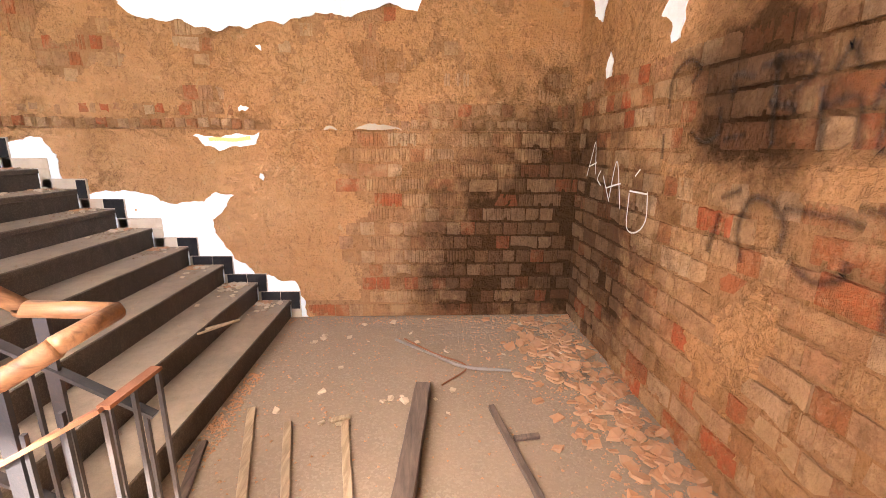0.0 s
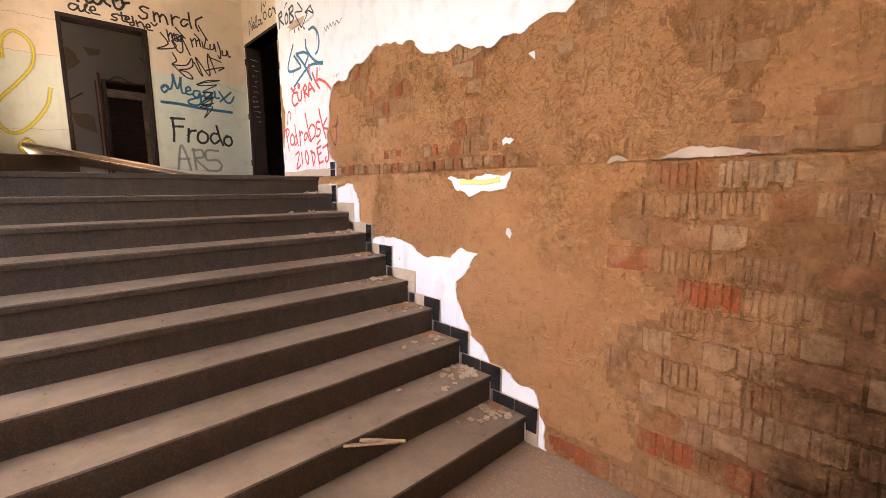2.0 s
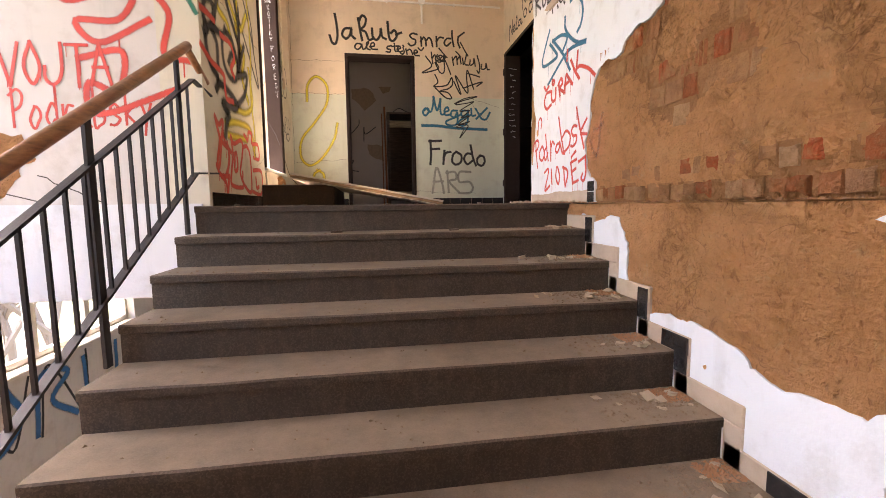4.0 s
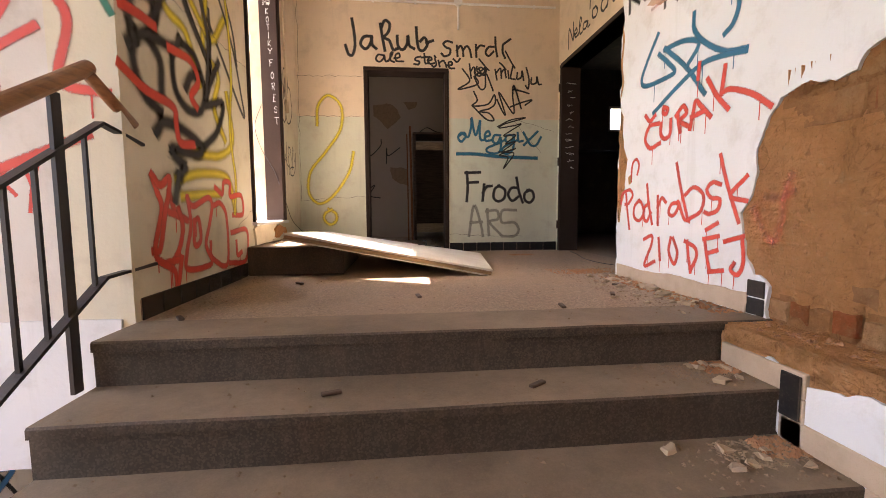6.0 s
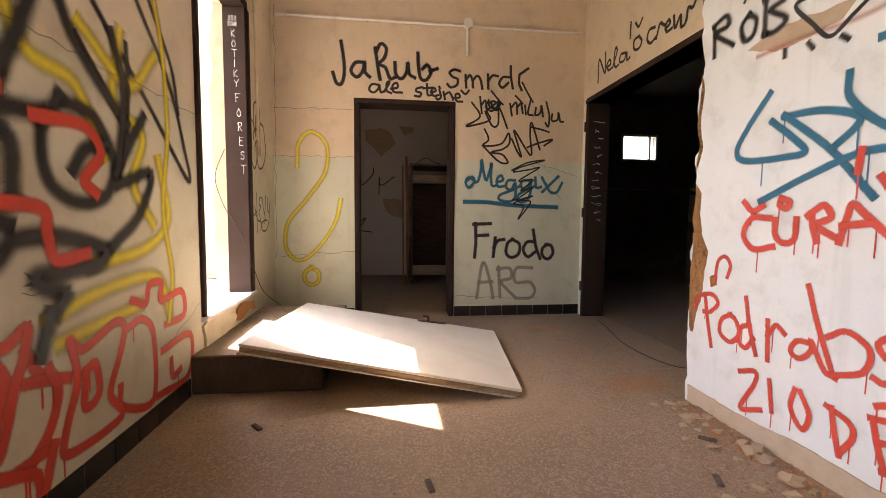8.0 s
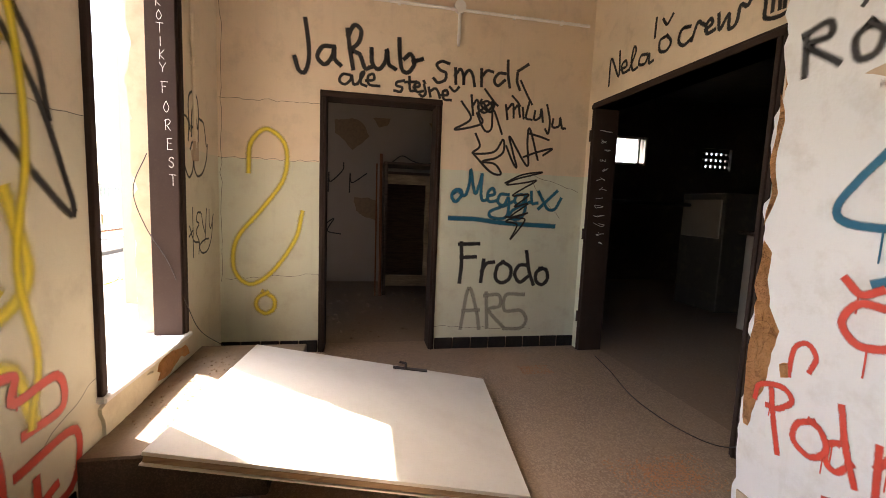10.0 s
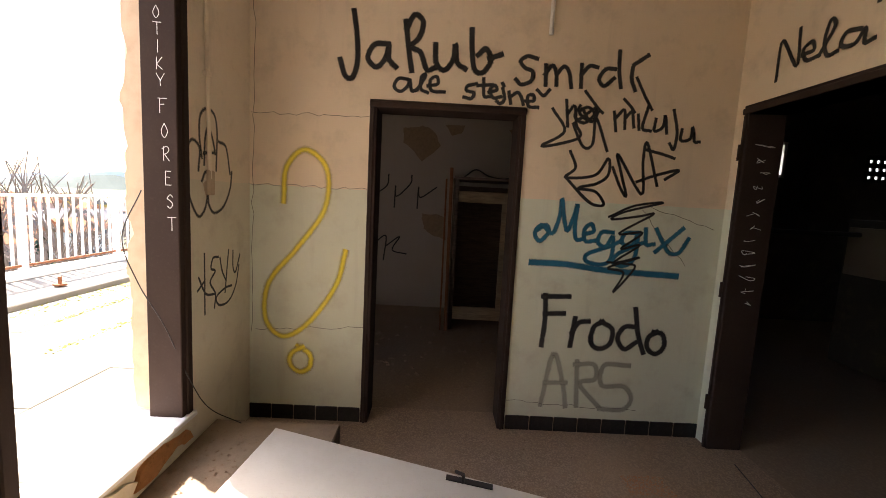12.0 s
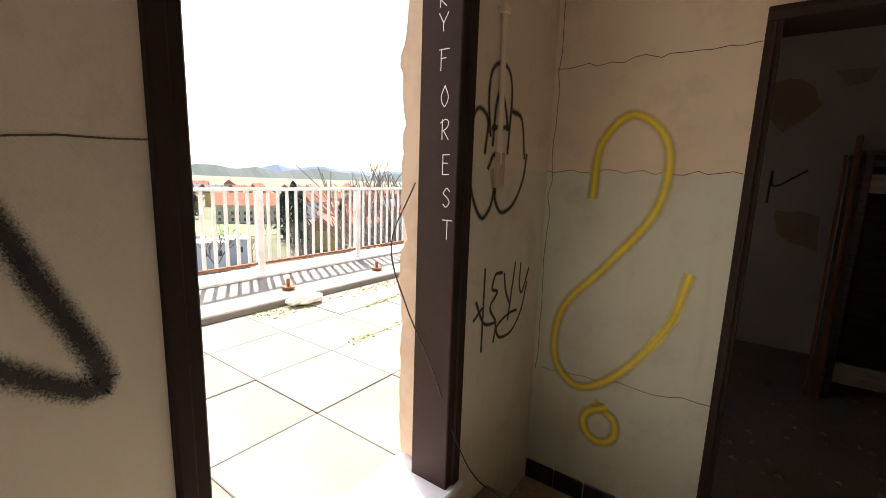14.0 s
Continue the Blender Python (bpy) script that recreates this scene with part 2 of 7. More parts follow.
MORTAR = painted("tile_mortar", (0.50, 0.38, 0.27), 0.95, 0.4, (0.28, 0.19, 0.11), scale=9)
DIRT = painted("brown_crumbs", (0.27, 0.19, 0.125), 0.95, 0.5, (0.13, 0.095, 0.07), scale=20)
RUST = painted("rusty_steel", (0.23, 0.085, 0.035), 0.85, 0.5, (0.08, 0.04, 0.025), scale=8)
GALV = painted("dull_galvanised_steel", (0.26, 0.235, 0.21), 0.55, 0.4, (0.12, 0.08, 0.05), 0.3)
WHITERAIL = painted("weathered_white_paint", (0.70, 0.68, 0.63), 0.6, 0.55, (0.35, 0.2, 0.11), scale=5)


# ---- building helpers ----
def bm_box(bm, x0, x1, y0, y1, z0, z1, bevel=0.0):
    geo = bmesh.ops.create_cube(bm, size=1.0)
    m = Matrix.Translation(((x0 + x1) / 2, (y0 + y1) / 2, (z0 + z1) / 2)) @ Matrix.Diagonal((x1 - x0, y1 - y0, z1 - z0, 1))
    bmesh.ops.transform(bm, matrix=m, verts=geo["verts"])
    if bevel:
        edges = list({e for v in geo["verts"] for e in v.link_edges})
        bmesh.ops.bevel(bm, geom=edges, offset=bevel, segments=1, affect="EDGES")
    return bm


def boxes(*rows, bevel=0.0):
    bm = bmesh.new()
    for r in rows:
        bm_box(bm, *r, bevel=bevel)
    return bm


def mesh_of(name, bm, material, smooth=False):
    me = bpy.data.meshes.new(name)
    bm.normal_update()
    bm.to_mesh(me)
    bm.free()
    if smooth:
        me.polygons.foreach_set("use_smooth", [True] * len(me.polygons))
    me.materials.append(material)
    return me


def thing(name, bm, material, label="", category="", group="", kind="", smooth=False):
    return tagged(new(name, mesh_of(name, bm, material, smooth)), label, category, group, kind)


def empty(name, m, label="", category="", group="", kind=""):
    ob = new(name)
    ob.empty_display_size = 0.1
    ob.matrix_basis = m
    return tagged(ob, label, category, group, kind)


def part(name, bm, material, parent, label="", smooth=False):
    ob = new(name, mesh_of(name, bm, material, smooth))
    ob.parent = parent
    return tagged(ob, label)


def shared(name, me, parent, m):
    ob = new(name, me)
    ob.parent = parent
    ob.matrix_basis = m
    return ob


def tube(bm, a, b, r, sides=8, r2=None):
    """A round bar from a to b."""
    a, b = Vector(a), Vector(b)
    geo = bmesh.ops.create_cone(bm, cap_ends=True, segments=sides, radius1=r, radius2=r if r2 is None else r2, depth=(b - a).length)
    q = (b - a).to_track_quat("Z", "Y").to_matrix().to_4x4()
    bmesh.ops.transform(bm, matrix=Matrix.Translation((a + b) / 2) @ q, verts=geo["verts"])
    return bm


def bar(bm, a, b, w, h, up=(0, 0, 1)):
    """A flat or square bar from a to b: w across, h along the given up."""
    a, b = Vector(a), Vector(b)
    z = (b - a).normalized()
    x = z.cross(Vector((0, 1, 0) if abs(z.z) > 0.99 else up)).normalized()
    y = x.cross(z)
    m = Matrix((x, y, z)).transposed().to_4x4()
    geo = bmesh.ops.create_cube(bm, size=1.0)
    bmesh.ops.transform(bm, matrix=Matrix.Translation((a + b) / 2) @ m @ Matrix.Diagonal((w, h, (b - a).length, 1)), verts=geo["verts"])
    return bm


def rough_sheet(a, u, v, nu, nv, depth, scale=6.0, seed=0.0):
    """A rectangular sheet a + s u + t v with an uneven face."""
    a, u, v = Vector(a), Vector(u), Vector(v)
    nrm = u.cross(v).normalized()
    bm = bmesh.new()
    grid = []
    for j in range(nv + 1):
        row = []
        for i in range(nu + 1):
            p = a + u * (i / nu) + v * (j / nv)
            q = p * scale + Vector((seed, seed, seed))
            d = noise.fractal(q, 0.9, 2.0, 4) * depth
            row.append(bm.verts.new(p + nrm * d))
        grid.append(row)
    for j in range(nv):
        for i in range(nu):
            bm.faces.new((grid[j][i], grid[j][i + 1], grid[j + 1][i + 1], grid[j + 1][i]))
    return bm


# ---- large structure ----
def structure(name, bm, material, label, category="wall", smooth=False):
    return thing(name, bm, material, label, category, "", "structure", smooth)


floor_low = structure("floor_1", boxes((XO, 0.0, YB, 0.0, -0.25, 0.0)), DUSTY, "dusty concrete floor of the half landing, strewn with rubble", "floor")
floor_up = structure("floor_2", boxes((-2.72, XD + 0.2, YS + GO, YF + 0.2, LZ - 0.2, LZ)), FLOOR, "worn brown terrazzo floor of the upper landing", "floor")
floor_room = structure("floor_3", boxes((-2.9, XD + 0.2, YF + 0.2, 8.9, LZ - 0.2, LZ - 0.004)), DUSTY, "dirty concrete floor of the dark room", "floor")
floor_hall = structure("floor_4", boxes((XD + 0.2, 6.6, 1.5, YF + 0.2, LZ - 0.2, LZ - 0.004), (XD + 0.2, 6.6, YF + 0.2, 10.2, LZ - 0.2, LZ - 0.004)), DUSTY, "dirty concrete floor of the dark hall", "floor")
floor_base = structure("floor_5", boxes((XO, XS, 2.4, 8.0, -1.95, -LZ)), DUSTY, "concrete floor at the foot of the lower flight", "floor")



def prism(profile, y0, y1):
    """A profile in x and z, drawn out along y."""
    bm = bmesh.new()
    f0, f1 = [bm.verts.new((x, y0, z)) for x, z in profile], [bm.verts.new((x, y1, z)) for x, z in profile]
    bm.faces.new(f0), bm.faces.new(list(reversed(f1)))
    for k in range(len(profile)):
        m = (k + 1) % len(profile)
        bm.faces.new((f0[k], f1[k], f1[m], f0[m]))
    bmesh.ops.recalc_face_normals(bm, faces=bm.faces)
    return bm


stair_wall = structure("wall_stair", prism([(0.0, -2.0), (0.52, -2.0), (0.52, TOP), (XU, TOP), (XU, LZ - 0.01), (0.0, LZ - 0.01)], YB, YS + 0.03), CLAY, "brick stair wall with brown scratch coat and peeling white plaster")
stair_wall_2 = structure("wall_stair_end", boxes((XU, 0.52, YS + 0.03, YE, LZ - 0.2, TOP)), CLAY, "end of the stair wall beside the landing")
back_wall = structure("wall_back", boxes((XO - 0.25, 0.52, YB - 0.3, YB, -2.0, TOP)), CLAY, "bare brick wall of the half landing, sooty and sprayed, shade painted in")
door_wall = structure("wall_east", boxes((XD, XD + 0.2, YE, 4.0, LZ, TOP), (XD, XD + 0.2, 4.0, 5.62, LZ + 2.06, TOP), (XD, XD + 0.2, 5.62, YF, LZ, TOP)), CREAM, "cream and pale green painted wall around the wide doorway")
far_wall = structure("wall_north", boxes((XL - 0.3, -1.66, YF, YF + 0.2, LZ, TOP), (-1.66, -0.75, YF, YF + 0.2, LZ + 2.0, TOP), (-0.75, XD + 0.2, YF, YF + 0.2, LZ, TOP)), CREAM, "cream and pale green landing wall covered with sprayed writing")
left_wall = structure("wall_west", boxes((XL - WT, XL, YV, 4.19, LZ - 0.2, TOP), (XL - WT, XL, 4.19, 5.05, LZ - 0.2, TZ), (XL - WT, XL, 4.19, 5.05, 4.10, TOP), (XL - WT, XL, 5.05, YF, LZ - 0.2, TOP)), LEFTP, "painted wall with the terrace door, covered with graffiti")
well_wall = structure("wall_well", boxes((XO, XL - WT, YV, YV + 0.3, 1.05, TOP), (XL - WT, XL, YV, YV + 0.3, 1.05, LZ - 0.2)), PALE, "pale stairwell wall with cracks and fallen plaster")
outer_wall = structure("wall_outer", boxes((XO - 0.3, XO, YB, 9.0, -2.0, 0.10), (XO - 0.3, XO, YB, YV, 0.10, 1.3), (XO - 0.3, XO, YB, -0.6, 1.3, TOP), (XO - 0.3, XO, 2.35, YV + 0.3, 1.3, TOP), (XO - 0.3, XO, -0.6, 2.35, 4.6, TOP), (XO - 0.3, XO, YV, 2.95, 0.1, 1.05), (XO - 0.3, XO, 6.2, 9.0, 0.1, 1.05), (XO - 0.3, XO, YV, 9.0, 1.05, 1.9)), PALE, "outer stairwell wall with windows")
low_ceiling = structure("ceiling_1", boxes((XO, XL, YV + 0.3, 8.0, 1.05, 1.35)), CEIL, "pale ceiling over the lower flight", "ceiling")
low_end = structure("wall_end", boxes((XO, XL, 8.0, 8.2, -1.95, 1.05), (XL, XL + 0.2, YS + 0.3, 8.2, -1.95, LZ - 0.2)), PALE, "pale painted wall closing the lower hall")
ceiling = structure("ceiling_2", boxes((XO - 0.3, XL - WT, YB - 0.3, YV + 0.3, TOP, TOP + 0.2), (XL - WT, XD + 0.2, YB - 0.3, YF + 0.2, TOP, TOP + 0.2)), CEIL, "painted ceiling over the stairs and landing", "ceiling")
room_wall = structure("wall_room", boxes((-2.9, 0.48, 8.7, 8.9, LZ, TOP - 0.2), (-3.1, -2.9, YF + 0.2, 8.9, LZ, TOP - 0.2), (0.48, 0.66, YF + 0.2, 8.9, LZ, TOP - 0.2)), GREY, "grey wall of the dark room with fallen plaster")
room_ceiling = structure("ceiling_3", boxes((-3.1, 0.66, YF + 0.2, 8.9, TOP - 0.2, TOP)), GREY, "grey ceiling of the dark room", "ceiling")
hall_wall = structure("wall_hall", boxes((0.66, 2.75, 9.0, 9.2, LZ, TOP), (2.75, 3.45, 9.0, 9.2, LZ, 3.62), (2.75, 3.45, 9.0, 9.2, 4.1, TOP), (3.45, 4.55, 9.0, 9.2, LZ, TOP), (4.55, 5.15, 9.0, 9.2, LZ, 3.62), (4.55, 5.15, 9.0, 9.2, 4.0, TOP), (5.15, 6.6, 9.0, 9.2, LZ, TOP), (6.4, 6.6, 1.5, 9.0, LZ, TOP), (0.7, 6.4, 1.3, 1.5, LZ, TOP)), DARKROOM, "hall wall with its darkness put into the paint")
# thin dark sheet added so the inner side of the hall reads black
hall_side = structure("wall_hall_side", boxes((0.664, 0.70, YF + 0.2, 9.0, LZ, TOP)), DARKROOM, "added near-black sheet keeping the inner side of the hall dark")
hall_ceiling = structure("ceiling_4", boxes((XD + 0.2, 6.6, 1.3, 9.2, TOP, TOP + 0.2)), DARKROOM, "hall ceiling with its darkness put into the paint", "ceiling")


# ---- stairs ----
def step_mesh(x0, x1, y, z, go, name):
    prof = [(y, z - RISE), (y, z - 0.04), (y - 0.012, z - 0.036), (y - 0.012, z - 0.007), (y - 0.006, z), (y + go, z), (y + go, z - RISE - 0.12), (y + 0.05, z - RISE - 0.12)]
    bm = bmesh.new()
    n = 10
    rings = []
    for k in range(n + 1):
        x = x0 + (x1 - x0) * k / n
        rings.append([bm.verts.new((x, py + 0.003 * noise.noise(Vector((x * 4, py * 9, pz * 9))), pz + (0.004 * noise.noise(Vector((x * 6, y * 3, 2.0))) if i in (3, 4) else 0))) for i, (py, pz) in enumerate(prof)])
    for a, b in zip(rings, rings[1:]):
        for i in range(len(prof)):
            j = (i + 1) % len(prof)
            bm.faces.new((a[i], b[i], b[j], a[j]))
    bm.faces.new(rings[0])
    bm.faces.new(list(reversed(rings[-1])))
    bmesh.ops.recalc_face_normals(bm, faces=bm.faces)
    return bm


stairs = empty("stairs", pose(0, 0, 0), "wide dark terrazzo stairs with dusty treads rising to the landing", "stairs", kind="structure")
for i in range(STEPS):
    part("step", step_mesh(XS, XU if i == 9 else 0.0, i * GO, (i + 1) * RISE, GO, "step"), STEP, stairs)
bm = bmesh.new()
v = [bm.verts.new(c) for x in (XS + 0.02, -0.01) for c in ((x, 0.05, -0.2), (x, 0.3, -0.2), (x, YS + 0.3, LZ - 0.42), (x, YS + 0.3, LZ - 0.25), (x, 0.05, -0.02))]
bm.faces.new(v[:5]), bm.faces.new(list(reversed(v[5:])))
for i in range(5):
    bm.faces.new((v[i], v[(i + 1) % 5], v[5 + (i + 1) % 5], v[5 + i]))
bmesh.ops.recalc_face_normals(bm, faces=bm.faces)
part("soffit", bm, PALE, stairs, "pale plastered underside")

lower_stairs = empty("lower_stairs", pose(0, 0, 0), "dusty terrazzo flight going down under the landing", "stairs", kind="structure")
for i in range(STEPS):
    part("step", boxes((XO, XS - 0.25, i * GO, (i + 1) * GO, -(i + 1) * RISE - 0.2, -(i + 1) * RISE), bevel=0.006), DUSTY, lower_stairs)

# ---- sprayed writing: a hand-drawn alphabet on a grid (x 0-6; y 2 baseline, 6 low letters, 9 capitals) ----
GLYPHS = {
    "a": "55 46 36 25 14 13 22 32 43 54 56 53 62", "b": "19 12 32 53 55 36 14", "c": "55 36 14 23 32 52", "d": "55 46 36 25 14 13 22 32 43 53|59 55 52",
    "e": "14 54 56 36 14 22 42 53", "g": "56 36 14 33 54 56 51 30 11", "h": "19 12|14 36 55 52", "i": "26 24 22|28 27",
    "í": "26 24 22|27 49", "j": "36 33 21 10|38 37", "k": "19 12|56 14|14 52", "l": "19 15 12 22", "m": "06 02|05 26 35 32|35 56 65 62",
    "n": "16 12|14 36 55 52", "ě": "14 54 56 36 14 22 42 53|18 37 58", "ö": "36 25 14 13 22 32 43 54 55 46 36|28 27|48 47", "o": "36 25 14 13 22 32 43 54 55 46 36",
    "r": "16 12|13 36 56", "s": "55 36 15 34 53 32 12", "t": "29 25 23 32 42|06 46", "u": "16 13 32 54|56 52", "w": "06 12 35 52 66",
    "x": "16 52|56 12", "y": "16 33|56 33 20", "J": "59 55 43 22 03 05", "F": "19 12|09 69|16 46", "N": "12 19|19 52|52 59",
    "M": "02 19|19 34|34 59|59 62", "P": "12 19|08 39 58 46 15", "R": "12 19|08 39 58 46 15|25 52", "O": "39 16 14 32 54 56 39",
    "B": "12 19|19 49 57 36 15|35 54 43 12", "Č": "58 39 16 14 32 53|1c 3a 5c", "Ů": "19 14 32 54 59|3a 2b 3c 4b 3a", "Á": "02 39|39 62|15 55|3a 5c",
    "K": "19 12|59 15|15 52", "Z": "19 59|59 12|12 52", "L": "19 15 12|12 52", "D": "12 19|19 49 56 54 42 12", "Ě": "59 19|19 12|12 52|16 46|1c 3a 5c",
    "V": "09 32|32 69", "T": "09 69|39 32", "A": "02 39|39 62|15 55", "E": "59 19|19 12|12 52|16 46", "S": "58 39 17 36 54 32 13",
    "I": "39 32", "5": "59 29|29 26 46 54 42 12", "Y": "09 35|69 35 32", "2": "18 39 57 35 12 52", "6": "58 26 14 32 53 45 24", ".": "32 33",
    "C": "58 39 16 14 32 53", "U": "19 14 32 54 59", "H": "19 12|59 52|16 56", "G": "58 39 16 14 32 53 55 35",
}


def curve(points, n=7):
    """A smooth line through the points."""
    p = [Vector(q) for q in points]
    if len(p) < 3:
        return [p[0].lerp(p[-1], k / 4) for k in range(5)]
    ext = [p[0] * 2 - p[1], *p, p[-1] * 2 - p[-2]]
    out = []
    for a, b, c, d in zip(ext, ext[1:], ext[2:], ext[3:]):
        for k in range(n):
            t = k / n
            out.append(0.5 * (2 * b + (c - a) * t + (2 * a - 5 * b + 4 * c - d) * t * t + (3 * b - a - 3 * c + d) * t ** 3))
    return [*out, p[-1]]


class Wall:
    """A plane to draw on: origin, right, up; out is towards the viewer."""

    def __init__(self, origin, right, up=(0, 0, 1)):
        self.o, self.r, self.u = Vector(origin), Vector(right), Vector(up)
        self.n = self.r.cross(self.u).normalized()

    def at(self, a, b, out=0.0):
        return self.o + self.r * a + self.u * b + self.n * out


def ribbon(bm, wall, pts, width, out):
    """A flat stroke along pts, with its breadth in the second UV channel."""
    uv = bm.loops.layers.uv.verify()
    prev, far = None, 0.0
    n = len(pts)
    for k, p in enumerate(pts):
        d = pts[min(k + 1, n - 1)] - pts[max(k - 1, 0)]
        if d.length < 1e-6:
            continue
        d.normalize()
        s = Vector((-d.y, d.x)) * width / 2
        ext = d * (width * 0.45 if k == n - 1 else -width * 0.45 if k == 0 else 0.0)
        ribbon.lift = (ribbon.lift + 0.00001) % 0.0006
        o = out + ribbon.lift
        row = (bm.verts.new(wall.at(*(p + ext - s), o)), bm.verts.new(wall.at(*(p + ext + s), o)))
        if prev:
            f = bm.faces.new((prev[0], row[0], row[1], prev[1]))
            for lp, c in zip(f.loops, ((far, 0), (far + 0.1, 0), (far + 0.1, 1), (far, 1))):
                lp[uv].uv = c
        prev, far = row, far + 0.1


ribbon.lift = 0.0
LAYER = [0]


def sprayed(wall, strokes, width, material, label, drips=0, seed=1):
    """One piece of graffiti out of strokes in the wall's metres."""
    rnd = random.Random(seed)
    LAYER[0] += 1
    out = 0.0009 + 0.0008 * (LAYER[0] % 4)
    ob = empty("graffiti", Matrix.Translation(wall.at(*strokes[0][0])), label, "graffiti", "sprayed wall writing")
    local = Wall(wall.o - ob.location, wall.r, wall.u)
    for s in strokes:
        c = curve(s)
        bm = bmesh.new()
        ribbon(bm, local, c, width, out)
        for _ in range(drips):
            q = rnd.choice(c)
            ribbon(bm, local, [q, q - Vector((0, rnd.uniform(0.02, 0.05))), q - Vector((0.001, rnd.uniform(0.06, 0.11)))], width * 0.22, out)
        part("stroke", bm, material, ob)
    return ob


def word(text, a, b, high, wide, tilt=0.0, seed=1):
    """The strokes of a word: from (a, b), capitals high, wide along in all."""
    rnd = random.Random(seed)
    slim = {"l": 0.55, "i": 0.55, "í": 0.7, "j": 0.7, "t": 0.8, "I": 0.6, ".": 0.6, " ": 0.5, "m": 1.2, "w": 1.15, "r": 0.9}
    widths = [slim.get(ch, 1.0) for ch in text]
    unit = wide / sum(widths)
    starts = [sum(widths[:k]) * unit for k in range(len(text))]
    out = []
    for k, ch in enumerate(text):
        if ch == " ":
            continue
        dy = rnd.uniform(-0.04, 0.04) * high
        for s in GLYPHS[ch].split("|"):
            shift = -0.22 * unit if ch in "lIí." else 0.0
            out.append([(a + shift + starts[k] + int(q[0], 16) / 6.6 * unit, b + dy + tilt * starts[k] + (int(q[1], 16) - 2) / 7 * high + rnd.uniform(-0.012, 0.012) * high) for q in s.split()])
    return out


def place(points, a, b, w, h):
    return [[(a + x * w, b + y * h) for x, y in s] for s in points]


SP_BLACK, SP_RED, SP_BLUE = make_spray("black_spray", (0.02, 0.018, 0.018), 0.2), make_spray("red_spray", (0.62, 0.06, 0.035), 0.25), make_spray("blue_spray", (0.01, 0.13, 0.22), 0.25)
SP_YELLOW, SP_GREY, SP_GREEN = make_spray("yellow_spray", (0.80, 0.62, 0.03), 0.85, 0.92), make_spray("grey_spray", (0.38, 0.37, 0.30), 0.6, 0.7), make_spray("green_spray", (0.02, 0.16, 0.10), 0.4)
SP_SOFT, SP_WHITE, SP_SKY = make_spray("soft_black_spray", (0.025, 0.022, 0.022), 0.65), make_spray("white_spray", (0.75, 0.70, 0.66), 0.3), make_spray("sky_blue_spray", (0.03, 0.15, 0.36), 0.4)
SP_PALE = make_spray("worn_yellow_spray", (0.74, 0.62, 0.12), 0.35, 0.75)
SP_FADE = make_spray("faded_black_spray", (0.03, 0.026, 0.024), 0.9, 0.62)
SP_ROSE = make_spray("faded_red_spray", (0.62, 0.10, 0.06), 0.9, 0.45)
CRACK = make_spray("hairline_crack", (0.08, 0.06, 0.045), 0.15)

north = Wall((0, YF, 0), (1, 0, 0))
east = Wall((XU - 0.018, 0, 0), (0, -1, 0))         # the plastered stair wall
coat = Wall((XU - 0.017, 0, 0), (0, -1, 0))          # the brown coat beside it
east2 = Wall((XD, 0, 0), (0, -1, 0))
west = Wall((XL, 0, 0), (0, 1, 0))
well = Wall((0, YV, 0), (1, 0, 0))
back = Wall((0, YB + 0.026, 0), (-1, 0, 0))
outer = Wall((XO, 0, 0), (0, 1, 0))

sprayed(north, [[(-1.773, 4.121), (-1.753, 3.987), (-1.747, 3.855), (-1.773, 3.758), (-1.817, 3.765), (-1.845, 3.85)], [(-1.574, 3.953), (-1.65, 3.946), (-1.687, 3.871), (-1.636, 3.822), (-1.583, 3.88), (-1.568, 3.953), (-1.565, 3.87), (-1.527, 3.831)], [(-1.475, 4.08), (-1.454, 3.937), (-1.432, 3.816)], [(-1.467, 4.047), (-1.427, 4.121), (-1.377, 4.088), (-1.392, 4.004), (-1.439, 3.947), (-1.383, 3.915), (-1.344, 3.824), (-1.302, 3.834)], [(-1.299, 3.962), (-1.291, 3.864), (-1.241, 3.825), (-1.194, 3.886), (-1.184, 3.972), (-1.169, 3.873), (-1.123, 3.842)], [(-1.093, 4.055), (-1.085, 3.929), (-1.065, 3.837), (-1.016, 3.826), (-0.974, 3.893), (-1.005, 3.958), (-1.048, 3.923)], [(-0.98, 3.906), (-0.919, 3.929)]], 0.04, SP_BLACK, "black sprayed first name in large looping letters on cream paint")
sprayed(north, [[(-0.708, 3.92), (-0.761, 3.93), (-0.801, 3.901), (-0.77, 3.863), (-0.727, 3.846), (-0.733, 3.793), (-0.788, 3.77), (-0.819, 3.795)], [(-0.652, 3.883), (-0.646, 3.778)], [(-0.652, 3.837), (-0.614, 3.886), (-0.589, 3.847), (-0.583, 3.782)], [(-0.583, 3.841), (-0.545, 3.884), (-0.513, 3.852), (-0.495, 3.774)], [(-0.443, 3.898), (-0.438, 3.778)], [(-0.44, 3.844), (-0.398, 3.894), (-0.353, 3.891)], [(-0.249, 3.886), (-0.301, 3.882), (-0.335, 3.826), (-0.303, 3.788), (-0.25, 3.832)], [(-0.228, 3.983), (-0.223, 3.882), (-0.205, 3.789)], [(-0.144, 3.895), (-0.145, 3.834), (-0.12, 3.776)], [(-0.137, 3.917), (-0.062, 3.972)]], 0.03, SP_BLACK, "black sprayed Czech word in round letters on cream paint")
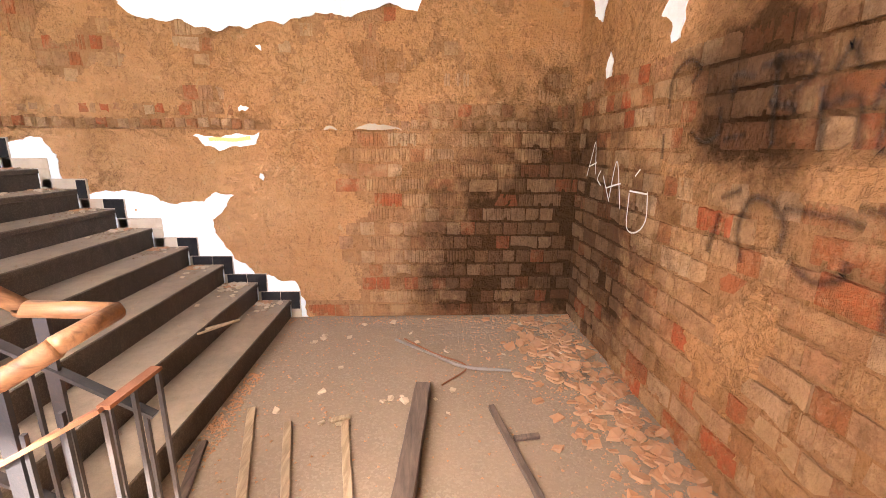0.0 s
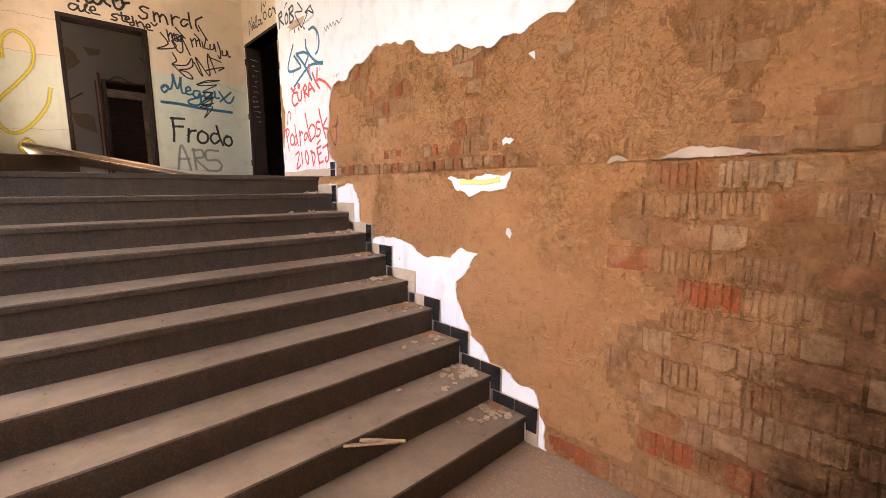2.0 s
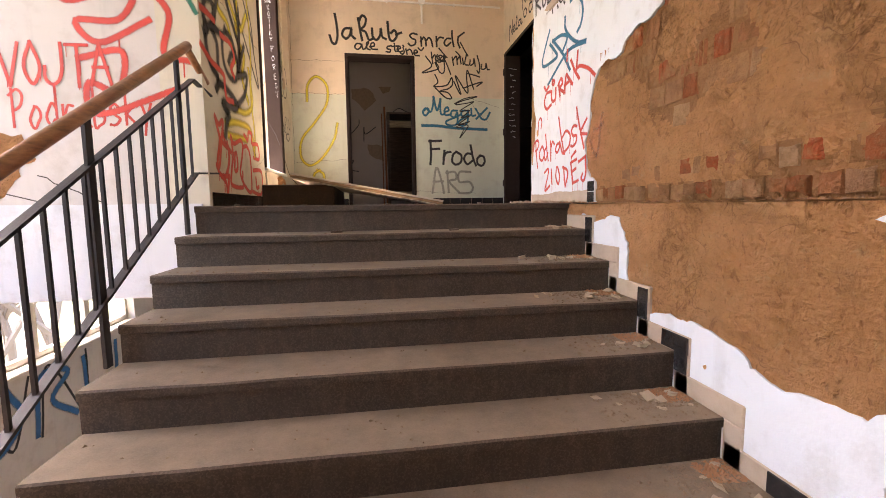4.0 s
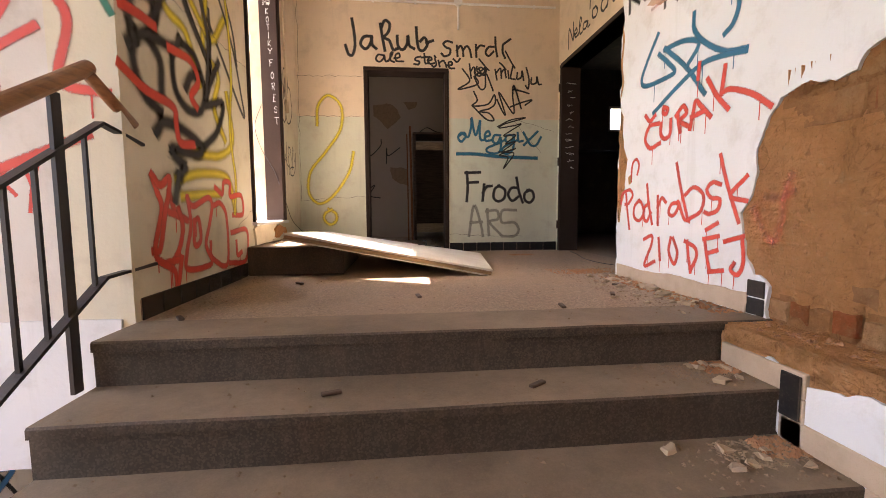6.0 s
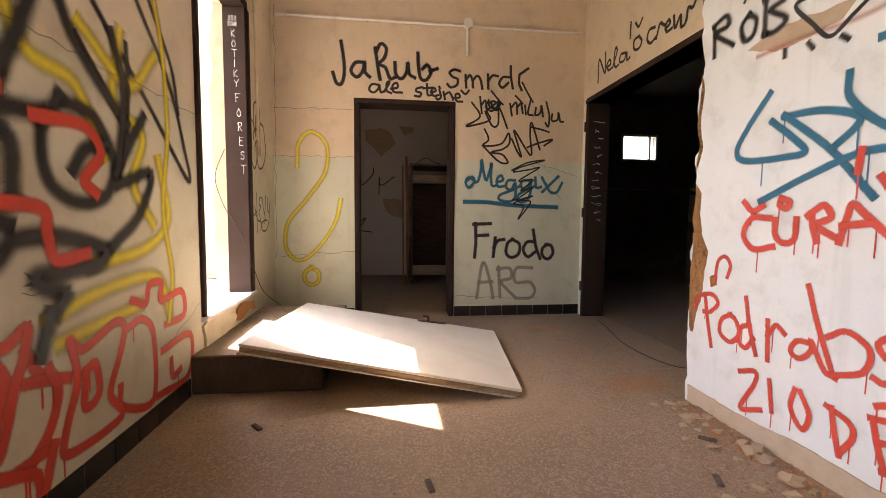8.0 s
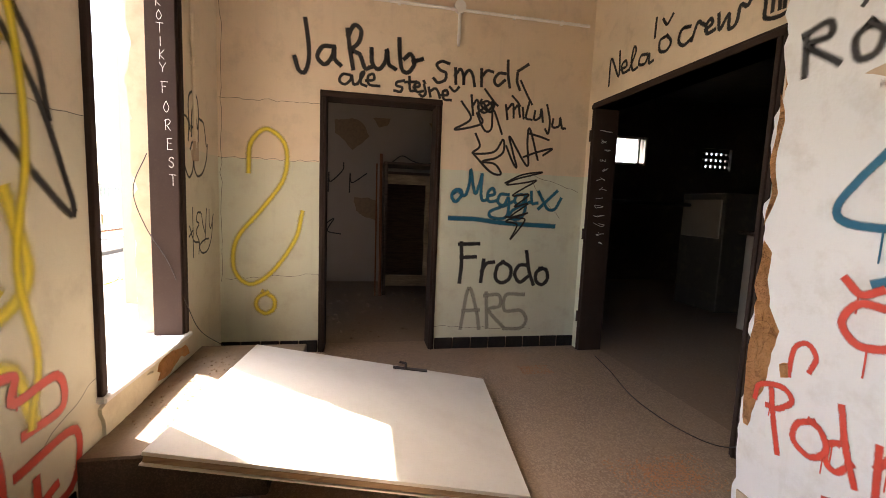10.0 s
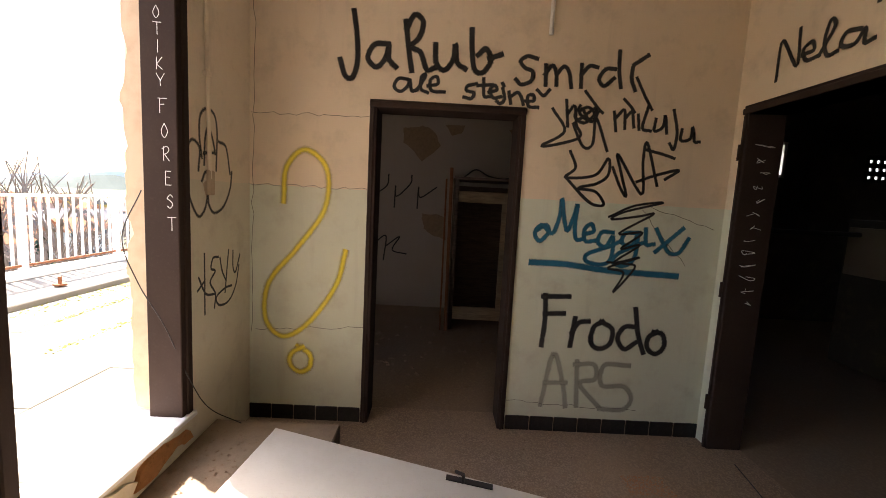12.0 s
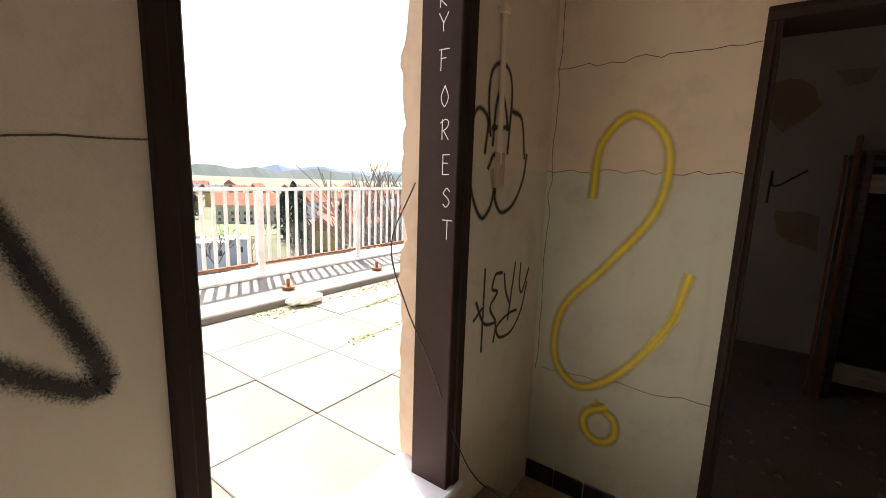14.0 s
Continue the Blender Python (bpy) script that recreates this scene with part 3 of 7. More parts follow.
sprayed(north, [[(-1.458, 3.764), (-1.506, 3.764), (-1.529, 3.719), (-1.492, 3.693), (-1.45, 3.725), (-1.44, 3.764), (-1.426, 3.7), (-1.396, 3.707)], [(-1.396, 3.707), (-1.355, 3.772), (-1.35, 3.797), (-1.373, 3.778), (-1.372, 3.713), (-1.335, 3.695)], [(-1.33, 3.733), (-1.276, 3.747), (-1.283, 3.786), (-1.319, 3.766), (-1.311, 3.708), (-1.238, 3.703)], [(-1.052, 3.759), (-1.1, 3.745), (-1.106, 3.719), (-1.063, 3.707), (-1.075, 3.675), (-1.117, 3.68)], [(-1.009, 3.787), (-1.002, 3.696), (-0.972, 3.691)], [(-1.039, 3.75), (-0.96, 3.759)], [(-0.972, 3.717), (-0.929, 3.731), (-0.942, 3.757), (-0.969, 3.73), (-0.947, 3.686), (-0.904, 3.694)]], 0.026, SP_BLACK, "black sprayed small words above the door frame")
sprayed(north, [[(-0.893, 3.739), (-0.88, 3.682), (-0.904, 3.655), (-0.923, 3.667)], [(-0.896, 3.769), (-0.89, 3.759)], [(-0.856, 3.722), (-0.843, 3.664)], [(-0.849, 3.696), (-0.807, 3.724), (-0.782, 3.699), (-0.769, 3.661)], [(-0.757, 3.678), (-0.708, 3.683), (-0.714, 3.715), (-0.745, 3.704), (-0.735, 3.65), (-0.683, 3.646)], [(-0.689, 3.743), (-0.652, 3.715), (-0.621, 3.747)]], 0.026, SP_BLACK, "black sprayed end of a small word above the door frame")
sprayed(north, [[(-0.514, 3.694), (-0.496, 3.55)], [(-0.502, 3.617), (-0.464, 3.665), (-0.446, 3.562)], [(-0.432, 3.667), (-0.458, 3.607), (-0.401, 3.572), (-0.344, 3.624), (-0.385, 3.663), (-0.433, 3.628), (-0.354, 3.581), (-0.321, 3.642)], [(-0.413, 3.649), (-0.369, 3.593), (-0.33, 3.667), (-0.433, 3.589)], [(-0.227, 3.642), (-0.209, 3.539)], [(-0.215, 3.61), (-0.168, 3.659), (-0.157, 3.556)], [(-0.156, 3.614), (-0.123, 3.65), (-0.104, 3.566)], [(-0.083, 3.633), (-0.072, 3.555)], [(-0.029, 3.684), (-0.052, 3.563), (-0.005, 3.547)], [(0.023, 3.615), (0.021, 3.549), (0.069, 3.573), (0.077, 3.64), (0.095, 3.542)], [(0.126, 3.671), (0.157, 3.547), (0.148, 3.448), (0.121, 3.478)], [(0.185, 3.563), (0.183, 3.503), (0.239, 3.514), (0.247, 3.582), (0.266, 3.503), (0.294, 3.499)]], 0.024, SP_BLACK, "thin black sprayed words slanting down beside the door")
sprayed(north, [[(-0.59, 3.641), (-0.512, 3.517), (-0.643, 3.425), (-0.465, 3.465), (-0.415, 3.506), (-0.465, 3.568), (-0.396, 3.437), (-0.339, 3.453), (-0.331, 3.602), (-0.25, 3.42)], [(-0.406, 3.751), (-0.337, 3.673), (-0.299, 3.637)], [(-0.174, 3.718), (-0.135, 3.682), (-0.11, 3.651)], [(-0.112, 3.841), (-0.055, 3.742), (-0.009, 3.672)]], 0.023, SP_BLACK, "black sprayed zigzag scribble on the cream wall")
sprayed(north, [[(-0.466, 3.402), (-0.428, 3.309), (-0.482, 3.25), (-0.308, 3.271), (-0.237, 3.373), (-0.228, 3.279), (-0.293, 3.222), (-0.403, 3.185), (-0.315, 3.102), (-0.239, 3.099), (-0.293, 3.172), (-0.388, 3.186)], [(-0.482, 3.25), (-0.397, 3.167), (-0.34, 3.117)], [(-0.205, 3.321), (-0.148, 3.204), (-0.109, 3.159), (-0.154, 3.299), (-0.179, 3.399), (-0.017, 3.173), (-0.028, 3.37), (-0.013, 3.475), (0.07, 3.232)], [(-0.014, 3.436), (0.079, 3.417), (0.154, 3.396)], [(-0.05, 3.247), (0.067, 3.293), (0.193, 3.327), (0.118, 3.27)]], 0.023, SP_BLACK, "black sprayed angular tag on the cream wall")
sprayed(north, [[(-0.626, 2.926), (-0.577, 2.958), (-0.558, 2.916), (-0.607, 2.86), (-0.641, 2.907), (-0.601, 2.957), (-0.534, 2.91), (-0.497, 3.015), (-0.491, 3.12), (-0.469, 3.004), (-0.444, 2.931), (-0.413, 3.012), (-0.394, 3.093), (-0.4, 2.975), (-0.387, 2.884), (-0.34, 2.885)], [(-0.334, 2.916), (-0.283, 2.936), (-0.302, 2.979), (-0.34, 2.94), (-0.327, 2.873), (-0.258, 2.882)], [(-0.168, 2.934), (-0.232, 2.932), (-0.251, 2.869), (-0.2, 2.846), (-0.162, 2.909), (-0.161, 2.779), (-0.212, 2.735), (-0.308, 2.748), (-0.308, 2.794), (-0.181, 2.847), (-0.11, 2.886)], [(-0.011, 2.94), (-0.09, 2.931), (-0.103, 2.874), (-0.044, 2.858), (-0.011, 2.927), (-0.018, 2.79), (-0.076, 2.732), (-0.148, 2.752), (-0.116, 2.809), (0.022, 2.879)]], 0.034, SP_BLUE, "teal blue sprayed nickname in joined letters")
sprayed(north, [[(0.035, 2.961), (0.045, 2.873), (0.088, 2.875)], [(0.102, 2.964), (0.142, 2.896), (0.19, 2.828), (0.252, 2.831), (0.3, 2.915)], [(0.259, 2.977), (0.156, 2.877), (0.109, 2.832)]], 0.034, SP_BLUE, "teal blue sprayed end of a nickname")
sprayed(north, [[(-0.643, 2.726), (-0.433, 2.724), (-0.18, 2.699), (0.246, 2.685)]], 0.05, SP_BLUE, "teal blue sprayed line under the nickname")
sprayed(north, [[(-0.197, 3.029), (-0.051, 3.102), (0.123, 3.13), (-0.11, 3.061), (-0.181, 3.014), (-0.018, 3.04), (0.069, 3.057), (-0.129, 2.929), (0.015, 2.941), (-0.109, 2.837), (0.009, 2.866), (-0.141, 2.752), (0.015, 2.791), (-0.174, 2.717), (-0.076, 2.689), (-0.13, 2.564), (-0.011, 2.722), (-0.063, 2.745), (-0.18, 2.751)]], 0.018, SP_BLACK, "black crossing-out scribble over a blue word")
sprayed(north, [[(-0.543, 2.522), (-0.535, 2.365), (-0.545, 2.207)], [(-0.555, 2.516), (-0.4, 2.524)], [(-0.536, 2.408), (-0.424, 2.414)], [(-0.348, 2.384), (-0.364, 2.213)], [(-0.359, 2.298), (-0.322, 2.36), (-0.265, 2.372)], [(-0.176, 2.373), (-0.226, 2.335), (-0.238, 2.243), (-0.185, 2.199), (-0.115, 2.236), (-0.11, 2.329), (-0.182, 2.373)], [(0.041, 2.349), (-0.032, 2.348), (-0.07, 2.274), (-0.022, 2.205), (0.044, 2.248)], [(0.026, 2.461), (0.056, 2.305), (0.099, 2.191)], [(0.17, 2.324), (0.123, 2.286), (0.125, 2.216), (0.181, 2.184), (0.227, 2.235), (0.211, 2.311), (0.156, 2.324)]], 0.04, SP_BLACK, "black sprayed word in bold plain letters on pale green paint")
sprayed(north, [[(-0.52, 1.818), (-0.464, 2.152), (-0.391, 1.966), (-0.362, 1.815)], [(-0.498, 1.961), (-0.378, 1.966)], [(-0.311, 2.104), (-0.292, 1.823)], [(-0.317, 2.089), (-0.202, 2.094), (-0.187, 2), (-0.283, 1.964), (-0.148, 1.816)], [(0.014, 2.098), (-0.137, 2.093), (-0.14, 1.961), (-0.001, 1.959), (0.056, 1.877), (0.005, 1.805), (-0.135, 1.803)]], 0.045, SP_GREY, "faint grey sprayed letters near the skirting")
sprayed(north, [[(-2.165, 3.03), (-2.15, 3.22), (-2.04, 3.33), (-1.91, 3.22), (-1.92, 2.98), (-2.08, 2.74), (-2.25, 2.52), (-2.27, 2.29), (-2.16, 2.18), (-2.0, 2.28), (-1.84, 2.52), (-1.79, 2.72)], [(-2.05, 2.11), (-2.10, 2.08), (-2.12, 2.03), (-2.10, 1.98), (-2.05, 1.955), (-2.0, 1.98), (-1.985, 2.03), (-2.0, 2.08), (-2.06, 2.115)]], 0.06, SP_YELLOW, "large yellow sprayed question mark on the pale wall")
sprayed(east2, [[(-5.428, 3.791), (-5.416, 3.983), (-5.304, 3.826), (-5.309, 4.001)], [(-5.275, 3.869), (-5.213, 3.872), (-5.229, 3.915), (-5.275, 3.891), (-5.249, 3.835), (-5.179, 3.837)], [(-5.179, 3.837), (-5.116, 3.939), (-5.14, 3.978), (-5.16, 3.894), (-5.136, 3.823), (-5.087, 3.824)], [(-4.99, 3.882), (-5.053, 3.891), (-5.07, 3.842), (-5.007, 3.828), (-4.967, 3.877), (-4.962, 3.819), (-4.924, 3.821)], [(-4.922, 4.08), (-4.925, 3.97)], [(-4.854, 4.049), (-4.815, 4.006), (-4.771, 4.044)], [(-4.812, 3.935), (-4.869, 3.925), (-4.865, 3.863), (-4.803, 3.844), (-4.767, 3.885), (-4.805, 3.934)]], 0.026, SP_BLACK, "thin black sprayed crew name above the wide doorway")
sprayed(east2, [[(-4.618, 3.918), (-4.68, 3.925), (-4.702, 3.869), (-4.66, 3.826), (-4.605, 3.841)], [(-4.593, 3.834), (-4.559, 3.916), (-4.525, 3.898), (-4.498, 3.878)], [(-4.494, 3.855), (-4.45, 3.87), (-4.464, 3.899), (-4.493, 3.876), (-4.479, 3.829), (-4.431, 3.831)], [(-4.41, 3.898), (-4.395, 3.818), (-4.345, 3.876), (-4.335, 3.8), (-4.291, 3.813), (-4.276, 3.89), (-4.235, 3.871), (-4.21, 3.903)]], 0.028, SP_BLACK, "thin black sprayed second word above the wide doorway")
sprayed(east2, [[(-4.137, 3.925), (-4.132, 3.837), (-4.122, 3.765), (-4.013, 3.761), (-4.007, 3.903)], [(-4.138, 3.96), (-4.099, 3.928), (-4.057, 3.941), (-4.009, 3.907), (-3.981, 3.924)], [(-4.094, 3.896), (-4.093, 3.79)], [(-4.062, 3.89), (-4.057, 3.786)], [(-4.034, 3.886), (-4.034, 3.784)], [(-4.003, 3.884), (-3.97, 3.877), (-3.967, 3.827), (-4.004, 3.826)]], 0.026, SP_BLACK, "black sprayed beer mug drawing above the wide doorway")
sprayed(east, [[(-3.644, 3.467), (-3.64, 3.41), (-3.637, 3.349)], [(-3.646, 3.488), (-3.573, 3.501), (-3.563, 3.454), (-3.635, 3.444), (-3.532, 3.359)], [(-3.448, 3.447), (-3.483, 3.415), (-3.469, 3.35), (-3.421, 3.353), (-3.407, 3.411), (-3.443, 3.446)], [(-3.363, 3.467), (-3.364, 3.401), (-3.362, 3.334)], [(-3.367, 3.472), (-3.287, 3.484), (-3.273, 3.433), (-3.341, 3.419), (-3.267, 3.355), (-3.313, 3.325), (-3.362, 3.334)]], 0.04, SP_SOFT, "black sprayed short name on white plaster")
sprayed(east, [[(-3.155, 3.472), (-3.056, 3.367), (-3.201, 3.392), (-3.226, 3.371), (-3.16, 3.289), (-3.091, 3.214), (-3.018, 3.255), (-2.946, 3.308), (-2.982, 3.327), (-2.911, 3.354), (-2.86, 3.363)], [(-2.864, 3.343), (-2.813, 3.274), (-2.916, 3.326), (-2.992, 3.331)], [(-3.472, 3.515), (-3.448, 3.542), (-3.409, 3.549)]], 0.02, SP_BLACK, "black looping sprayed tag on white plaster")
sprayed(east, [[(-3.264, 3.256), (-3.265, 3.215)], [(-3.166, 3.218), (-3.156, 3.205)], [(-3.045, 3.195), (-3.035, 3.186)]], 0.035, SP_SOFT, "black sprayed dots under a tag on white plaster")
sprayed(east, [[(-3.383, 3.253), (-3.19, 3.253), (-2.999, 3.237), (-2.816, 3.255)]], 0.035, SP_ROSE, "faint red sprayed line on white plaster")
sprayed(east, [[(-3.32, 3.082), (-3.416, 2.969), (-3.471, 2.875), (-3.418, 2.826), (-3.215, 2.817), (-3.153, 2.829), (-3.212, 2.892), (-3.299, 2.966)], [(-3.245, 2.979), (-3.063, 2.822), (-2.918, 2.652)], [(-3.246, 2.975), (-3.101, 2.964), (-2.985, 2.923), (-2.979, 2.886), (-3.051, 2.827)], [(-3.015, 3.063), (-3.008, 2.984), (-2.922, 2.888), (-2.79, 2.802), (-2.675, 2.773)], [(-2.676, 2.764), (-2.814, 2.79), (-2.959, 2.795), (-3.14, 2.734), (-3.331, 2.652)], [(-2.922, 3.147), (-2.831, 3.144), (-2.749, 3.074), (-2.724, 2.982), (-2.753, 2.91), (-2.798, 2.884)]], 0.036, SP_BLUE, "teal blue sprayed tag of three letters on white plaster", 1, 25)
sprayed(east, [[(-3.284, 2.58), (-3.369, 2.58), (-3.409, 2.51), (-3.354, 2.451), (-3.264, 2.466)], [(-3.412, 2.648), (-3.367, 2.61), (-3.32, 2.631)], [(-3.26, 2.57), (-3.253, 2.51), (-3.215, 2.484), (-3.173, 2.501), (-3.169, 2.573)], [(-3.236, 2.656), (-3.2, 2.643), (-3.214, 2.619), (-3.243, 2.634), (-3.236, 2.656)], [(-3.111, 2.597), (-3.103, 2.547), (-3.088, 2.502)], [(-3.122, 2.591), (-3.07, 2.626), (-3.041, 2.584), (-3.091, 2.554), (-3.013, 2.509)], [(-3.008, 2.502), (-2.988, 2.583), (-2.973, 2.628), (-2.933, 2.592), (-2.869, 2.532)], [(-3, 2.555), (-2.92, 2.564)], [(-2.959, 2.801), (-2.965, 2.738)], [(-2.894, 2.708), (-2.831, 2.617), (-2.761, 2.543)], [(-2.787, 2.733), (-2.802, 2.62)], [(-2.799, 2.622), (-2.743, 2.622), (-2.625, 2.57), (-2.533, 2.501)]], 0.034, SP_RED, "red sprayed Czech insult with running drips on white plaster", 1, 26)
sprayed(east, [[(-3.556, 2.275), (-3.548, 2.373), (-3.507, 2.405), (-3.472, 2.367), (-3.486, 2.314)]], 0.024, SP_RED, "short red sprayed hook on white plaster")
sprayed(east, [[(-3.612, 2.193), (-3.592, 2.09), (-3.562, 1.972)], [(-3.673, 2.137), (-3.659, 2.192), (-3.574, 2.218), (-3.532, 2.182), (-3.579, 2.132), (-3.617, 2.126)], [(-3.455, 2.146), (-3.504, 2.114), (-3.511, 2.05), (-3.448, 2.022), (-3.403, 2.072), (-3.426, 2.129), (-3.462, 2.144)], [(-3.352, 2.125), (-3.397, 2.1), (-3.401, 2.041), (-3.366, 2.021), (-3.329, 2.069)], [(-3.375, 2.235), (-3.351, 2.121), (-3.313, 2.01)], [(-3.264, 2.162), (-3.255, 2.006)], [(-3.261, 2.103), (-3.227, 2.154), (-3.19, 2.132)], [(-3.093, 2.124), (-3.137, 2.117), (-3.158, 2.073), (-3.122, 2.055), (-3.08, 2.095), (-3.082, 2.133), (-3.029, 2.043), (-2.991, 2.03)]], 0.028, SP_RED, "red sprayed surname on white plaster", 1, 28)
sprayed(east, [[(-3.103, 2.33), (-3.063, 2.202), (-2.997, 2.037)], [(-3.022, 2.166), (-2.96, 2.2), (-2.89, 2.157), (-2.905, 2.08), (-2.992, 2.038)], [(-2.783, 2.204), (-2.832, 2.215), (-2.868, 2.183), (-2.839, 2.144), (-2.782, 2.134), (-2.791, 2.086), (-2.846, 2.066), (-2.872, 2.073)], [(-2.787, 2.335), (-2.743, 2.208), (-2.665, 2.034)], [(-2.632, 2.227), (-2.719, 2.149), (-2.628, 2.123)]], 0.028, SP_RED, "red sprayed end of a surname on white plaster", 1, 29)
sprayed(east, [[(-3.384, 1.911), (-3.307, 1.936), (-3.308, 1.882), (-3.374, 1.752), (-3.272, 1.786)], [(-3.239, 1.921), (-3.221, 1.807)], [(-3.13, 1.931), (-3.142, 1.856), (-3.092, 1.794), (-3.069, 1.859), (-3.107, 1.93)], [(-2.992, 1.921), (-2.979, 1.848), (-2.959, 1.772)], [(-3.008, 1.922), (-2.933, 1.896), (-2.92, 1.849), (-2.955, 1.783)], [(-2.856, 1.99), (-2.79, 2.022)], [(-2.87, 1.944), (-2.78, 1.962)], [(-2.865, 1.941), (-2.848, 1.869), (-2.824, 1.792)], [(-2.848, 1.874), (-2.784, 1.895)], [(-2.828, 1.788), (-2.744, 1.805)], [(-2.735, 1.941), (-2.635, 1.969)], [(-2.638, 1.965), (-2.625, 1.855), (-2.653, 1.798), (-2.693, 1.815), (-2.677, 1.845)]], 0.028, SP_RED, "red sprayed Czech word for thief on white plaster", 1, 30)
sprayed(coat, [[(-2.424, 2.208), (-2.447, 2.149), (-2.455, 2.032), (-2.485, 1.955), (-2.516, 1.977)], [(-2.521, 2.135), (-2.469, 2.132), (-2.418, 2.153)], [(-2.583, 2.08), (-2.549, 2.021)]], 0.05, SP_ROSE, "faded red sprayed letter on the brown coat")
sprayed(east, place([[(0, 0), (0.05, 0.6), (0.14, 0.2), (0.2, 0.7), (0.28, 0.3), (0.36, 0.75), (0.45, 0.35), (0.55, 0.7), (0.64, 0.3), (0.75, 0.65), (0.86, 0.3), (1, 0.6)]], -2.62, 3.02, 0.34, 0.10), 0.010, SP_BLACK, "small thin black scrawl high on white plaster")

# side wall: black, yellow, red and green pieces
LAYER[0] = 3         # the yellow lies lowest, the black over it
sprayed(west, [[(3.0, 3.3), (3.1, 3.05), (3.3, 3.0), (3.42, 2.8)], [(3.55, 3.25), (3.5, 3.0), (3.68, 2.9), (3.6, 2.7), (3.72, 2.55)], [(3.8, 2.8), (3.86, 2.55), (3.66, 2.43), (3.35, 2.4)], [(3.15, 2.25), (3.4, 2.3), (3.75, 2.3), (3.84, 2.12)], [(3.2, 2.17), (3.6, 2.2)], [(3.35, 3.2), (3.6, 3.08), (3.78, 3.25)]], 0.10, SP_YELLOW, "yellow sprayed curves under a black tag")
sprayed(west, [[(2.85, 2.81), (2.82, 2.9), (2.88, 3), (2.98, 3.02), (3.02, 2.96), (2.98, 2.88)], [(3, 2.93), (3.08, 3.07), (3.13, 3.19)], [(2.83, 2.78), (2.94, 2.85), (3.13, 2.87)], [(2.84, 2.82), (2.84, 2.69), (2.9, 2.59), (3, 2.55)], [(2.97, 2.83), (3.04, 2.77), (3.04, 2.65)]], 0.1, SP_SOFT, "thick black sprayed block tag on the side wall")
sprayed(west, [[(3.22, 2.93), (3.15, 2.82), (3.17, 2.67), (3.3, 2.61), (3.44, 2.65), (3.48, 2.78), (3.38, 2.91), (3.24, 2.93)], [(3.28, 2.73), (3.33, 2.79), (3.42, 2.82)], [(3.5, 3.23), (3.56, 3.05), (3.5, 2.72)], [(3.25, 3.24), (3.3, 3.15), (3.42, 3.04), (3.56, 2.94)], [(3.68, 2.97), (3.59, 2.86), (3.51, 2.75)], [(3.51, 2.69), (3.73, 2.75), (3.63, 2.57), (3.46, 2.46)]], 0.085, SP_SOFT, "thick black sprayed round letters on the side wall")
sprayed(west, [[(2.99, 2.46), (3.04, 2.5), (3.2, 2.5), (3.4, 2.45), (3.38, 2.4), (3.24, 2.39), (3.1, 2.39), (3.13, 2.35), (3.21, 2.32), (3.18, 2.28)], [(3.14, 2.25), (3.11, 2.17)]], 0.1, SP_SOFT, "thick black sprayed zigzag tail on the side wall")
sprayed(west, [[(3.4, 3.32), (3.75, 3.03), (4.08, 2.75), (4.04, 2.92), (3.91, 3.19), (3.67, 3.45)], [(3.59, 3.23), (3.59, 3.04), (3.53, 2.78)], [(3.76, 3.5), (3.94, 3.27), (3.99, 3.08)], [(3.32, 3.16), (3.59, 2.88)]], 0.05, SP_SOFT, "soft black sprayed zigzag lines on the side wall")
sprayed(west, [[(2.92, 2.25), (2.98, 2.21), (3.06, 2.25), (3.04, 2.16), (3.01, 2.1), (2.95, 1.93), (2.9, 1.92)], [(2.92, 2.24), (2.95, 2.18), (2.98, 2.1), (2.91, 1.93), (2.96, 1.86), (3.1, 1.86)], [(3.13, 2.1), (3.16, 2.02), (3.12, 1.92), (3.06, 1.86)], [(3.05, 2.18), (3.1, 2.09), (3.2, 2.05)], [(3, 2.1), (3.13, 2.07)], [(2.96, 1.86), (3.06, 1.81), (3.08, 1.73), (3.13, 1.86)]], 0.05, SP_RED, "red sprayed outlined letters low on the side wall", 1, 37)
sprayed(west, [[(3.22, 2.16), (3.28, 2.12), (3.45, 2.17), (3.5, 2.13), (3.46, 2.03), (3.4, 1.91), (3.46, 1.8), (3.19, 1.8), (3.18, 1.88), (3.24, 2.02), (3.22, 2.16)], [(3.28, 2.04), (3.33, 2.05), (3.34, 1.94), (3.27, 1.92), (3.28, 2.04)], [(3.53, 2.13), (3.62, 2.14), (3.7, 2.05), (3.68, 1.77), (3.47, 1.83), (3.46, 1.91)], [(3.56, 2.23), (3.65, 2.2), (3.68, 2.27), (3.78, 2.27), (3.77, 2.19), (3.96, 2.2), (3.98, 2.08), (3.81, 2.07)], [(3.77, 1.96), (4.04, 1.96), (4, 1.76), (3.72, 1.77)], [(3.84, 1.89), (3.85, 1.81), (3.92, 1.82)]], 0.045, SP_RED, "red sprayed outlined letters beside the terrace step", 1, 38)
sprayed(west, [[(2.78, 2.9), (2.89, 2.91), (3, 2.91)], [(2.75, 2.66), (2.91, 2.61), (3.13, 2.59), (3.15, 2.51), (3.18, 2.43), (3.31, 2.44)], [(3.13, 2.86), (3.33, 2.87), (3.41, 2.79), (3.32, 2.69), (3.37, 2.65)]], 0.06, SP_RED, "red sprayed strokes across the black tag")
